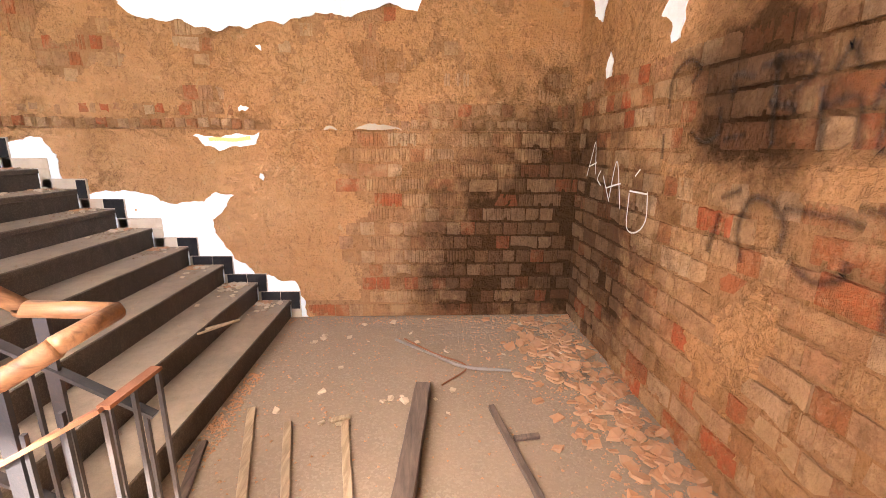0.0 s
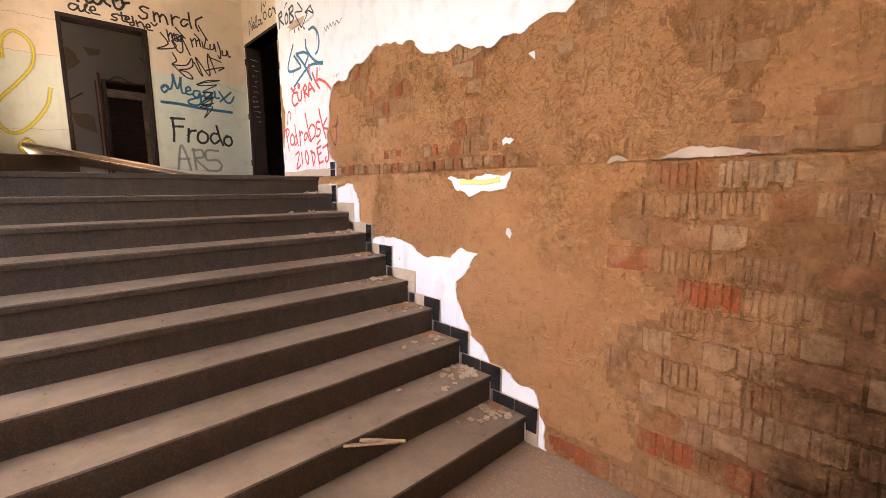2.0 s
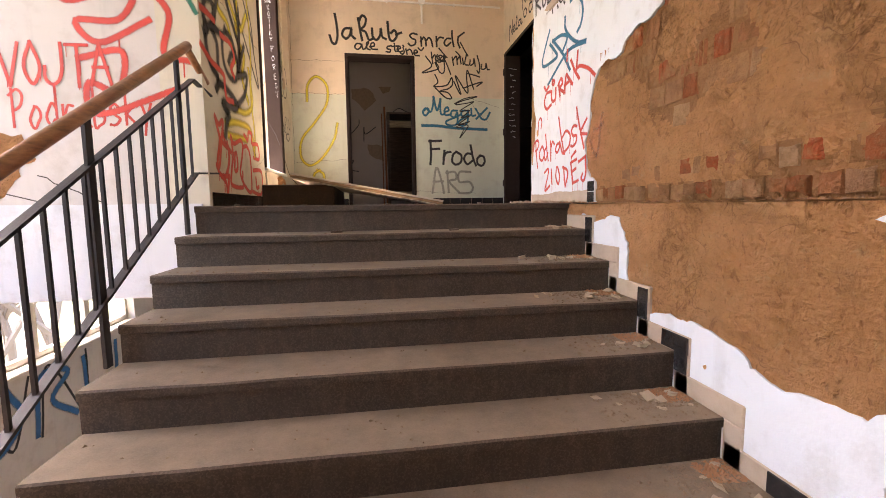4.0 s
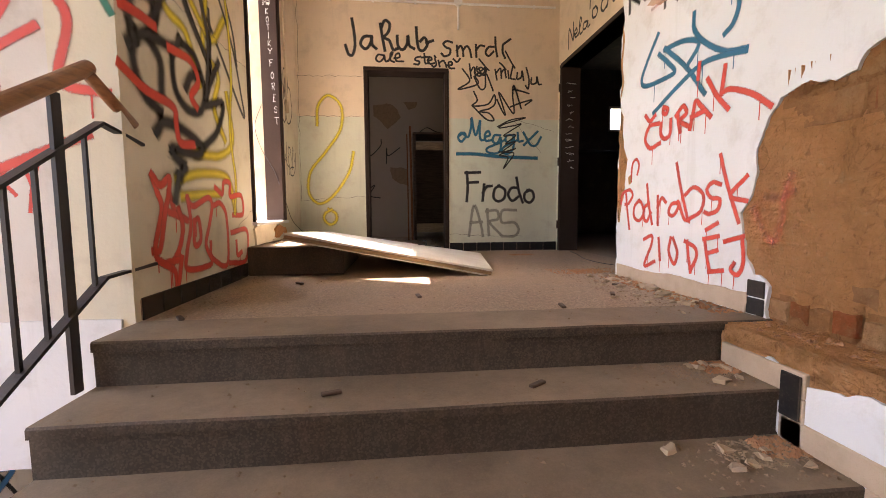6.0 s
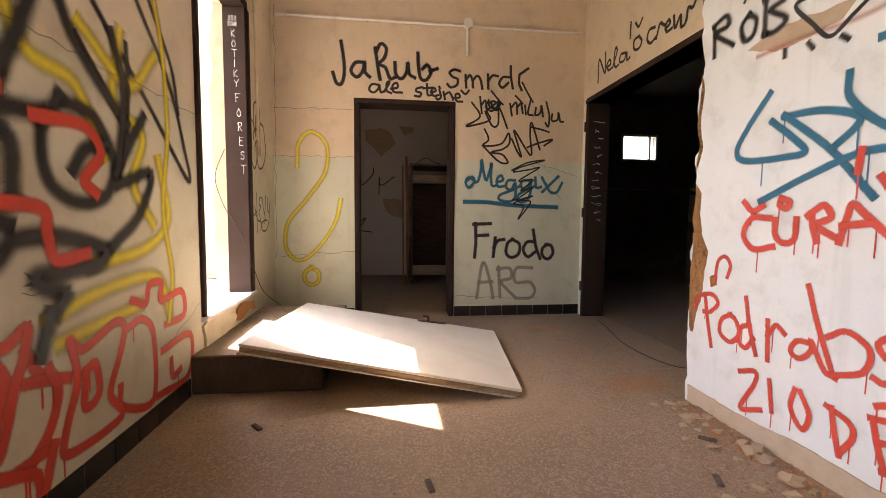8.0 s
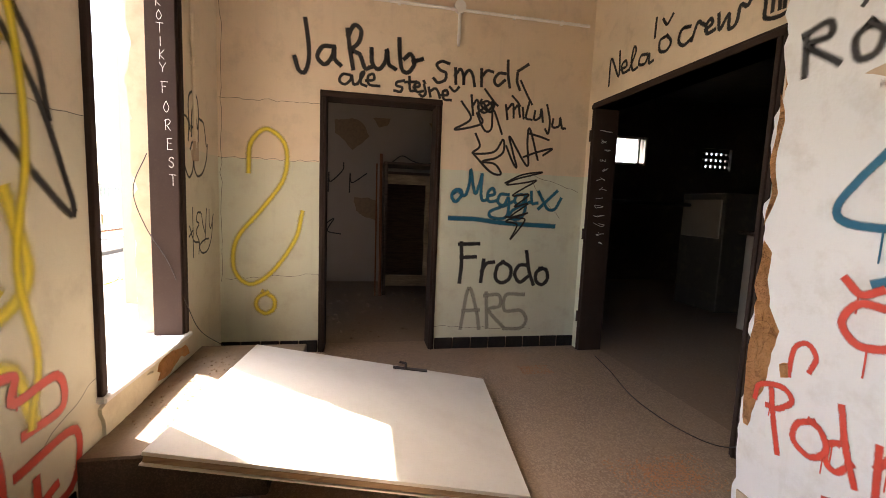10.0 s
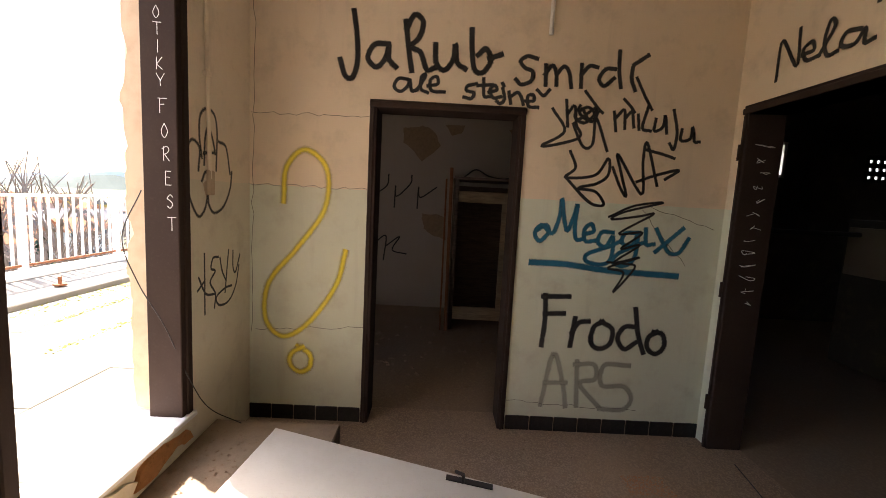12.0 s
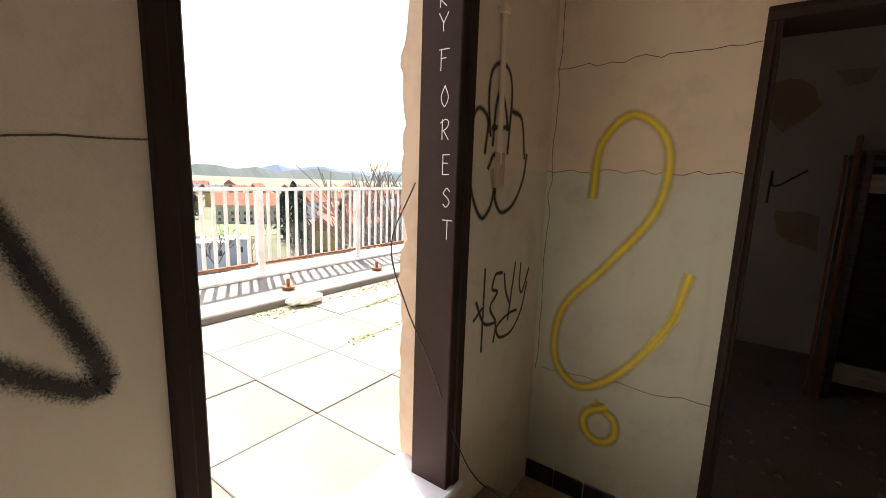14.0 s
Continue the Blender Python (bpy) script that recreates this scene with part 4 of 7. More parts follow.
sprayed(west, [[(5.19, 3.22), (5.17, 3.32), (5.18, 3.41), (5.23, 3.45), (5.3, 3.44), (5.33, 3.36), (5.32, 3.17)], [(5.21, 3.19), (5.22, 3.31), (5.25, 3.37), (5.29, 3.31), (5.31, 3.25)], [(5.21, 3.24), (5.3, 3.25)], [(5.16, 3.16), (5.17, 3.26), (5.11, 3.29), (5.07, 3.24), (5.07, 3.15)], [(5.07, 3.15), (5.08, 3.04), (5.15, 2.94), (5.21, 2.97), (5.24, 3.05), (5.27, 3.15)], [(5.19, 3.11), (5.22, 3.15), (5.27, 3.15)], [(5.24, 3.05), (5.25, 2.99), (5.3, 2.95), (5.39, 2.98), (5.46, 3.07), (5.48, 3.16)], [(5.35, 3.31), (5.42, 3.29), (5.46, 3.16)]], 0.026, SP_SOFT, "black sprayed three-lobed outline beside the terrace door")
sprayed(west, [[(5.2, 2.75), (5.2, 2.63), (5.2, 2.45)], [(5.14, 2.58), (5.19, 2.61)], [(5.15, 2.64), (5.21, 2.55), (5.3, 2.53)], [(5.33, 2.72), (5.28, 2.72), (5.26, 2.67), (5.3, 2.65), (5.25, 2.6), (5.3, 2.53), (5.29, 2.46)], [(5.35, 2.71), (5.37, 2.64), (5.41, 2.58)], [(5.44, 2.74), (5.42, 2.63), (5.4, 2.52)], [(5.49, 2.73), (5.49, 2.64), (5.52, 2.61), (5.57, 2.7)], [(5.56, 2.64), (5.52, 2.53), (5.44, 2.46), (5.34, 2.46), (5.31, 2.51), (5.4, 2.54), (5.47, 2.54)]], 0.016, SP_BLACK, "small black sprayed tag beside the terrace door")

sprayed(west, [[(3.78, 3.6), (3.86, 3.3), (3.88, 2.95), (3.82, 2.6), (3.88, 2.3), (3.84, 2.1)]], 0.07, SP_YELLOW, "yellow sprayed wavy line near the terrace door")
# stairwell wall
sprayed(well, word("VOJTA", -3.50, 2.38, 0.24, 0.62, 0.03, 16), 0.026, SP_RED, "red sprayed first name on the pale stairwell wall", 1, 9)
sprayed(well, word("Podrabsky", -3.46, 2.13, 0.22, 0.80, 0.05, 17), 0.020, SP_RED, "red sprayed surname on the pale stairwell wall")
sprayed(well, place([[(0, 0.95), (0.5, 0.9), (0.1, 0.75), (0.6, 0.8), (0.55, 0.6), (0.1, 0.55), (0.15, 0.4), (0.6, 0.5), (0.5, 0.3), (0.2, 0.28), (0.35, 0.15), (0.7, 0.3)], [(0.2, 0.05), (0.5, 0.1), (0.45, -0.15), (0.25, -0.1), (0.3, -0.3), (0.9, -0.12)], [(0.6, 0.95), (0.7, 0.55), (0.85, 0.35), (0.8, 0.1), (1.0, 0.05)], [(0.75, 0.8), (0.95, 0.85), (1.05, 0.6)]], -3.22, 2.50, 0.80, 0.95), 0.05, SP_RED, "thick red sprayed scrawl on the pale stairwell wall", 1, 10)
sprayed(well, place([[(0.2, 1), (0.0, 0.6), (0.3, 0.3), (0.6, 0.6), (0.4, 0.9), (0.9, 0.3), (1.1, 0.0)]], -2.78, 2.85, 0.36, 0.45), 0.04, SP_GREEN, "dark green sprayed loop beside a red scrawl")
# back wall of the half landing
sprayed(back, [[(1.357, 1.734), (1.366, 1.861), (1.487, 1.928), (1.595, 1.872), (1.556, 1.83)], [(1.838, 1.727), (1.843, 1.805), (1.932, 1.788)], [(2.057, 1.827), (2.067, 1.689), (2.086, 1.536)], [(1.995, 1.818), (2.176, 1.819), (2.222, 1.767), (2.16, 1.713)], [(2.304, 1.77), (2.334, 1.821), (2.367, 1.77)]], 0.05, SP_FADE, "faded black sprayed letters on bare brick")
sprayed(back, [[(1.339, 1.563), (1.349, 1.474)], [(1.594, 1.579), (1.682, 1.537), (1.786, 1.578), (1.773, 1.665)], [(1.839, 1.552), (1.924, 1.564)], [(2.054, 1.675), (2.148, 1.655)], [(2.261, 1.687), (2.287, 1.524)], [(2.276, 1.648), (2.385, 1.661), (2.412, 1.534)], [(2.442, 1.643), (2.454, 1.69), (2.515, 1.677)], [(2.483, 1.595), (2.48, 1.507), (2.573, 1.526), (2.611, 1.567)]], 0.05, SP_FADE, "faded black sprayed marks on bare brick")
sprayed(back, [[(1.89, 1.312), (1.954, 1.34)], [(1.865, 1.209), (1.835, 1.077)], [(2.03, 1.081), (1.993, 1.184), (2.03, 1.311), (2.128, 1.318), (2.206, 1.258), (2.213, 1.168)], [(2.224, 1.304), (2.424, 1.3), (2.467, 1.293)], [(2.489, 1.343), (2.655, 1.32)], [(2.586, 1.308), (2.595, 1.177), (2.605, 1.027)], [(2.278, 1.114), (2.368, 1.08), (2.455, 1.118), (2.463, 1.152)]], 0.06, SP_FADE, "faded black large sprayed letters on bare brick")
sprayed(back, [[(0.284, 1.291), (0.361, 1.457), (0.409, 1.543), (0.451, 1.321)], [(0.313, 1.363), (0.455, 1.399)], [(0.545, 1.341), (0.499, 1.283), (0.56, 1.242)], [(0.604, 1.305), (0.731, 1.148)], [(0.667, 1.231), (0.774, 1.255)], [(0.729, 1.16), (0.803, 1.421), (0.912, 1.123)], [(0.75, 1.253), (0.885, 1.279)], [(1.078, 1.344), (1.126, 1.382)], [(1.022, 1.227), (1.036, 1.016), (1.164, 1.009), (1.257, 1.099), (1.245, 1.258)], [(1.029, 1.246), (1.238, 1.249)]], 0.014, SP_WHITE, "thin white sprayed letters in the sooty brick corner")
sprayed(outer, place([[(0.0, 0.2), (0.03, 0.9), (0.1, 0.95), (0.12, 0.3), (0.05, 0.2)], [(0.16, 0.1), (0.18, 0.85), (0.28, 0.9), (0.25, 0.5), (0.32, 0.15)], [(0.36, 0.9), (0.4, 0.2), (0.5, 0.5), (0.46, 0.9)], [(0.55, 0.15), (0.58, 0.9), (0.7, 0.8), (0.62, 0.5), (0.72, 0.1)], [(0.78, 0.85), (0.8, 0.2), (0.95, 0.3), (0.97, 0.85)]], 2.6, -0.70, 3.2, 0.72), 0.10, SP_SKY, "blue and black sprayed letters under the stairwell windows")
sprayed(outer, place([[(0.0, 0.1), (0.02, 1.0), (0.12, 1.05), (0.14, 0.2), (0.0, 0.1)], [(0.16, 0.0), (0.18, 1.0), (0.34, 0.2)], [(0.36, 1.0), (0.44, 0.1), (0.52, 0.95)], [(0.55, 0.05), (0.6, 1.0), (0.74, 0.0)], [(0.78, 0.95), (0.8, 0.1), (1.0, 0.3)]], 2.65, -0.68, 3.2, 0.72), 0.04, SP_BLACK, "black outlines of blue sprayed letters under the windows")


def crack(wall, a, b, n, seed, width=0.006, wander=0.010):
    rnd = random.Random(seed)
    pts = [(a[0] + (b[0] - a[0]) * k / n + rnd.uniform(-wander, wander) * (0 < k < n), a[1] + (b[1] - a[1]) * k / n + rnd.uniform(-wander, wander) * (0 < k < n)) for k in range(n + 1)]
    bm = bmesh.new()
    ribbon(bm, wall, [Vector(p) for p in pts], width, 0.0015)
    return thing("wall_crack", bm, CRACK, "thin dark crack in old wall plaster", "crack", "cracks", "structure")


for w, a, b, n, s in ((north, (-2.36, 3.53), (-1.67, 3.54), 16, 1), (north, (-2.33, 2.22), (-1.66, 2.26), 14, 2), (north, (-2.34, 4.4), (-2.36, 2.2), 30, 3), (north, (-2.37, 3.112), (-1.67, 3.115), 20, 4), (north, (-0.74, 1.83), (0.1, 1.80), 18, 5), (north, (0.05, 3.1), (0.45, 2.98), 8, 12), (north, (0.0, 3.08), (0.3, 2.75), 8, 13),
                      (well, (-3.9, 3.9), (-4.3, 2.2), 24, 6), (well, (-4.0, 3.1), (-3.75, 2.7), 8, 7), (well, (-4.5, 2.0), (-3.3, 1.66), 16, 8), (well, (-3.35, 1.84), (-2.9, 1.62), 10, 14), (west, (3.75, 1.95), (4.17, 2.10), 10, 9), (west, (3.05, 2.35), (3.25, 2.3), 6, 10), (west, (2.9, 3.10), (4.18, 3.11), 24, 11)):
    crack(w, a, b, n, s, 0.0035 if w is not well else 0.009)


# ---- plaster that has stayed on, and the brown coat under it ----
def flake(wall, outline, thick, seed, rag=0.018, cell=0.03):
    """A slab with the given outline, its rim broken by noise."""
    pts = []
    for (a, b), (c, d) in zip(outline, outline[1:] + outline[:1]):
        n = max(2, int(math.hypot(c - a, d - b) / cell))
        for k in range(n):
            p = Vector((a + (c - a) * k / n, b + (d - b) * k / n, 0))
            q = noise.fractal(Vector((p.x * 6 + seed, p.y * 6, 0.0)), 0.8, 2.0, 5) * rag * 2.2
            r = noise.fractal(Vector((p.x * 6, p.y * 6 + seed + 9, 4.0)), 0.8, 2.0, 5) * rag * 2.2
            pts.append((p.x + q, p.y + r))
    bm = bmesh.new()
    f = bm.faces.new([bm.verts.new(wall.at(a, b, 0.0)) for a, b in pts])
    bm.normal_update()
    if f.normal.dot(wall.n) < 0:
        f.normal_flip()
    top = bmesh.ops.extrude_face_region(bm, geom=[f])
    vs = [g for g in top["geom"] if isinstance(g, bmesh.types.BMVert)]
    bmesh.ops.translate(bm, vec=wall.n * thick, verts=vs)
    return bm


e_low, e_up = Wall((0, 0, 0), (0, -1, 0)), Wall((XU, 0, 0), (0, -1, 0))
b_wall = Wall((0, YB, 0), (-1, 0, 0))
up_edge = [(-2.50, 1.75), (-2.56, 1.82), (-2.62, 1.93), (-2.63, 2.07), (-2.61, 2.15), (-2.60, 2.29), (-2.53, 2.48), (-2.49, 2.51), (-2.38, 2.54), (-2.29, 2.53), (-2.21, 2.54), (-2.10, 2.60), (-1.93, 2.61), (-1.74, 2.73), (-1.26, 2.64), (-1.10, 2.51), (-0.53, 2.44), (-0.19, 2.43), (0.26, 2.55), (0.66, 2.54), (0.93, 2.65), (1.16, 2.58), (1.22, 2.70), (2.03, 2.76), (2.52, 2.80)]
for name, wl, line, th, mat, label, sd in (
        ("plaster", e_up, [(-YE, LZ), (-2.50, LZ), *up_edge, (2.52, TOP - 0.01), (-YE, TOP - 0.01)], 0.018, WHITE, "white painted plaster with a ragged broken edge", 1.0),
        ("plaster", e_low, [(-2.36, 1.40), (-2.33, 1.54), (-1.84, 1.55), (-1.77, 1.42), (-1.75, 1.16), (-1.83, 1.05)], 0.018, WHITE, "ragged scrap of white plaster beside the top steps", 2.0),
        ("plaster", e_low, [(-1.72, 1.00), (-1.72, 1.10), (-1.40, 1.14), (-1.10, 1.13), (-0.93, 1.02), (-0.66, 1.04), (-0.52, 1.12), (-0.36, 1.10), (-0.44, 1.03), (-0.58, 0.90), (-0.54, 0.66), (-0.28, 0.40), (0.07, 0.34), (0.155, 0.07), (0.155, 0.0), (-0.02, 0.0)], 0.018, WHITE, "long ragged strip of white plaster above the stair skirting", 3.0),
        ("plaster", e_low, [(-0.66, 1.59), (-0.12, 1.60), (-0.20, 1.50), (-0.34, 1.50), (-0.47, 1.47), (-0.56, 1.53)], 0.018, WHITE, "scrap of white plaster with a yellow sprayed stripe", 4.0),
        ("plaster", e_up, [(-0.365, 1.81), (-0.34, 1.835), (-0.30, 1.83), (-0.285, 1.805), (-0.30, 1.775), (-0.325, 1.785), (-0.345, 1.77)], 0.018, WHITE, "small chip of white plaster on the brown coat", 5.0),
        ("plaster", e_low, [(-0.145, 1.25), (-0.13, 1.272), (-0.105, 1.262), (-0.098, 1.235), (-0.12, 1.212), (-0.128, 1.23)], 0.018, WHITE, "small chip of white plaster on the brown coat", 6.0),
        ("plaster", e_up, [(-0.18, 2.30), (-0.14, 2.32), (-0.13, 2.27)], 0.018, WHITE, "small chip of white plaster on the brown coat", 6.5),
        ("plaster", b_wall, [(-0.1, 3.0), (0.0, 2.75), (0.18, 2.45), (0.3, 2.42), (0.42, 2.6), (0.7, 2.6), (0.78, 2.45), (0.9, 2.62), (1.6, 2.68), (3.0, 2.6), (4.4, 2.7), (4.4, TOP - 0.01), (-0.1, TOP - 0.01)], 0.019, WHITE, "white plaster hanging on above the bare bricks", 7.0),
        ("plaster", e_up, [(0.60, 1.65), (0.66, 1.682), (0.80, 1.70), (0.90, 1.675), (1.02, 1.65), (0.8, 1.645)], 0.022, MORTAR, "pale plaster remains along the wall ledge", 5.5),
        ("plaster", e_up, [(0.33, 1.645), (0.36, 1.672), (0.44, 1.664), (0.47, 1.645)], 0.022, MORTAR, "pale plaster remains along the wall ledge", 5.7),
        ("plaster", b_wall, [(1.15, 2.22), (1.28, 2.30), (1.38, 2.22), (1.36, 2.08), (1.28, 2.02), (1.25, 2.15)], 0.018, WHITE, "torn scrap of white plaster on bare brick", 8.0),
        ("plaster", b_wall, [(1.82, 2.20), (1.88, 2.31), (2.05, 2.30), (2.02, 2.2), (1.9, 2.14)], 0.018, WHITE, "torn scrap of white plaster on bare brick", 9.0),
        ("plaster", b_wall, [(0.42, 2.05), (0.50, 2.16), (0.56, 2.08), (0.48, 1.96)], 0.018, WHITE, "torn scrap of white plaster on bare brick", 10.0)):
    thing(name, flake(wl, line, th, sd, 0.018 if len(line) > 5 else 0.011, 0.03 if len(line) > 5 else 0.008), mat, label, "plaster", "plaster remains", "structure")
sprayed(Wall((-0.027, 0, 0), (0, -1, 0)), [[(-0.52, 1.555), (-0.42, 1.555), (-0.33, 1.55), (-0.22, 1.565)]], 0.04, SP_PALE, "faded yellow sprayed stripe on a plaster scrap")



def wobble(a, b, s):
    return noise.fractal(Vector((a * 4 + s, b * 4, s)), 0.7, 2.0, 4)


def bare_low(a, b):
    """Where the lower stair wall shows bare brick."""
    return a > (0.55 if b > 0.16 else 0.2) + 0.3 * max(0, 1 - abs(b - 0.98) / 0.12) + 0.16 * wobble(a, b, 1)


def bare_up(a, b):
    w = wobble(a, b, 2)
    return (b < 1.73 + 0.05 * w and (a > 1.1 or a < -0.1)) or (a > 1.15 + 0.1 * w and b < 1.88 + 0.05 * w) or noise.noise(Vector((a * 2.1, b * 2.8, 3.3))) + 0.25 * w > 0.30


def bare_back(a, b):
    w = wobble(a, b, 3)
    patchy = noise.noise(Vector((a * 1.3, b * 1.7, 7.7))) + 0.3 * w
    return b < 1.98 + 0.08 * w and not (1.3 < a < 3.1 and abs(b - 1.39 - 0.03 * w) < 0.06) and patchy < 0.62


def clay_sheet(wall, a0, a1, b0, b1, cell, bare, thick, label):
    """The wall's uneven face: thick where the coat is left, sunk where it is gone."""
    nu, nv = int((a1 - a0) / cell), int((b1 - b0) / cell)
    verts, faces, tone = [], [], []
    for j in range(nv + 1):
        for i in range(nu + 1):
            p, q = a0 + (a1 - a0) * i / nu, b0 + (b1 - b0) * j / nv
            v = Vector((p * 7, q * 7, thick * 100))
            h = 0.0060 * noise.fractal(v, 0.6, 2.1, 4) + 0.0055 * noise.noise(v * 5.3)
            pit = noise.noise(Vector((p * 13, q * 16, 1.7)))
            h -= 0.018 * max(0.0, pit - 0.28)
            h = h + thick if not bare(p, q) else h * 0.5
            verts.append(wall.at(p, q, max(0.001, h)))
    for j in range(nv):
        for i in range(nu):
            k = j * (nu + 1) + i
            faces.append((k, k + 1, k + nu + 2, k + nu + 1))
            tone.append(1 if bare(a0 + (a1 - a0) * (i + 0.5) / nu, b0 + (b1 - b0) * (j + 0.5) / nv) else 0)
    me = bpy.data.meshes.new("scratch_coat")
    me.from_pydata(verts, [], faces)
    me.materials.append(CLAY)
    me.materials.append(JOINT)
    me.polygons.foreach_set("material_index", tone)
    return tagged(new("scratch_coat", me), label, "scratch coat", "scratch coats", "structure")


clay_sheet(e_low, -2.50, 2.53, 0.0, 1.63, 0.017, bare_low, 0.010, "brown lime scratch coat over the lower stair wall")
clay_sheet(e_up, -2.66, 2.53, 1.63, 2.80, 0.017, bare_up, 0.009, "brown lime scratch coat over the upper stair wall")
clay_sheet(b_wall, 0.0, 4.4, 0.0, 2.80, 0.020, bare_back, 0.011, "brown coat and mortar smears on the bare brick wall")
thing("scratch_coat", rough_sheet((0.0, YS + 0.02, LZ - 0.005), (0, YB - YS, 0), (XU, 0, 0), 90, 4, 0.006, 14), CLAY, "rough ledge where the wall steps back", "scratch coat", "scratch coats", "structure")

# ---- door frames, skirtings, fittings ----
def frame_of(name, wall, a0, a1, top, wide, depth, label, base=LZ):
    ob = empty(name, pose(0, 0, 0), label, "door frame", kind="structure")

    def piece(nm, a, b, c, d):
        bm = bmesh.new()
        for lift, cut in ((0.012, 0.0), (0.022, wide * 0.35)):
            lo, hi = wall.at(a + cut * (nm != "lintel"), c, lift), wall.at(b - cut * (nm != "lintel"), d - cut * (nm == "lintel"), -depth)
            bm_box(bm, *(v for k in range(3) for v in sorted((lo[k], hi[k]))), bevel=0.003)
        return part(nm, bm, FRAME, ob)
    left = piece("jamb", a0, a0 + wide, base, top - wide)
    piece("jamb", a1 - wide, a1, base, top - wide)
    piece("lintel", a0, a1, top - wide, top)
    return ob, left


frame_1, _ = frame_of("door_frame_1", north, -1.665, -0.745, LZ + 2.0, 0.045, 0.20, "dark brown painted steel frame of the narrow doorway")
frame_2, jamb2 = frame_of("door_frame_2", east2, -5.625, -3.995, LZ + 2.06, 0.05, 0.20, "dark brown painted frame of the wide doorway")
for z in (LZ + 0.25, LZ + 0.95, LZ + 1.75):
    bm = tube(bmesh.new(), (XD - 0.03, 5.60, z), (XD - 0.03, 5.60, z + 0.09), 0.009)
    ob = part("hinge", bm, FRAME, jamb2)
frame_3 = empty("door_frame_3", pose(0, 0, 0), "dark brown steel frame of the terrace doorway with scratched writing", "door frame", kind="structure")
part("jamb", boxes((XL - 0.14, XL + 0.012, 4.985, 5.052, TZ + 0.02, 4.04), (XL - 0.05, XL + 0.02, 5.02, 5.06, TZ + 0.02, 4.04), bevel=0.004), FRAME, frame_3)
part("jamb", boxes((XL - 0.14, XL + 0.012, 4.187, 4.235, TZ + 0.02, 4.04), (XL - 0.06, XL + 0.02, 4.18, 4.21, TZ + 0.02, 4.04), bevel=0.004), FRAME, frame_3)
part("lintel", boxes((XL - 0.14, XL + 0.012, 4.187, 5.052, 4.042, 4.10), bevel=0.004), FRAME, frame_3)
SP_CHALK = make_spray("scratched_white_letters", (0.72, 0.70, 0.68), 0.2)
post_face = Wall((XL, 4.985, 0), (1, 0, 0))
strokes = []
for k, ch in enumerate("KOTIKY"):
    strokes += word(ch, -0.085 + 0.003 * k, 3.83 - 0.068 * k, 0.048, 0.036, 0, k)
for k, ch in enumerate("FOREST"):
    strokes += word(ch, -0.065 + 0.006 * k, 3.38 - 0.10 * k, 0.058, 0.038, 0, k)
strokes += word("252", -0.10, 3.945, 0.028, 0.06, 0, 3) + word("STME", -0.105, 3.905, 0.026, 0.07, 0, 4)
sprayed(post_face, strokes, 0.0036, SP_CHALK, "white scratched capital letters one below another on the frame")

reveal = Wall((XD, 5.562, 0), (1, 0, 0))
rs = random.Random(33)
scrawl = [[(0.03 + 0.11 * rs.random(), z + 0.03 * rs.random()) for _ in range(5)] for z in [2.55 + 0.075 * k for k in range(13)]]
sprayed(reveal, scrawl, 0.004, SP_CHALK, "small white scrawls down the side of the door frame")
tile_mesh = mesh_of("tile", boxes((-0.072, 0.072, -0.009, 0.0, 0.0, 0.095), bevel=0.003), BLACKTILE)
small_tile = mesh_of("tile", boxes((-0.044, 0.044, -0.009, 0.0, 0.0, 0.07), bevel=0.003), BLACKTILE)


def skirting(name, a, b, turn, mesh=tile_mesh, pitch=0.149, label="black glazed tile skirting at the foot of the wall", skip=()):
    """Tiles from a to b along a wall; turn: degrees about z so that the tile's front faces the space."""
    ob = empty(name, pose(0, 0, 0), label, "skirting", kind="structure")
    a, b = Vector(a), Vector(b)
    n = max(1, round((b - a).length / pitch))
    fit_x = (b - a).length / n / pitch
    for k in range(n):
        if k not in skip:
            p = a.lerp(b, (k + 0.5) / n)
            shared("tile", mesh, ob, pose(p.x, p.y, p.z, 0, 0, turn) @ Matrix.Diagonal((fit_x, 1, 1, 1)))
    back_bm = bmesh.new()
    d = (b - a).normalized()
    side = Vector((math.sin(radians(turn)), -math.cos(radians(turn)), 0))
    m = a.lerp(b, 0.5) + side * 0.001 + Vector((0, 0, 0.045))
    bar(back_bm, m - d * (b - a).length / 2, m + d * (b - a).length / 2, 0.006, 0.085)
    part("mortar", back_bm, DIRT, ob)
    return ob


skirting("baseboard_1", (-0.74, YF, LZ), (XD, YF, LZ), 0)
skirting("baseboard_2", (XL, YF, LZ), (-1.67, YF, LZ), 0)
skirting("baseboard_3", (XL, 2.78, LZ), (XL, 4.02, LZ), 90)
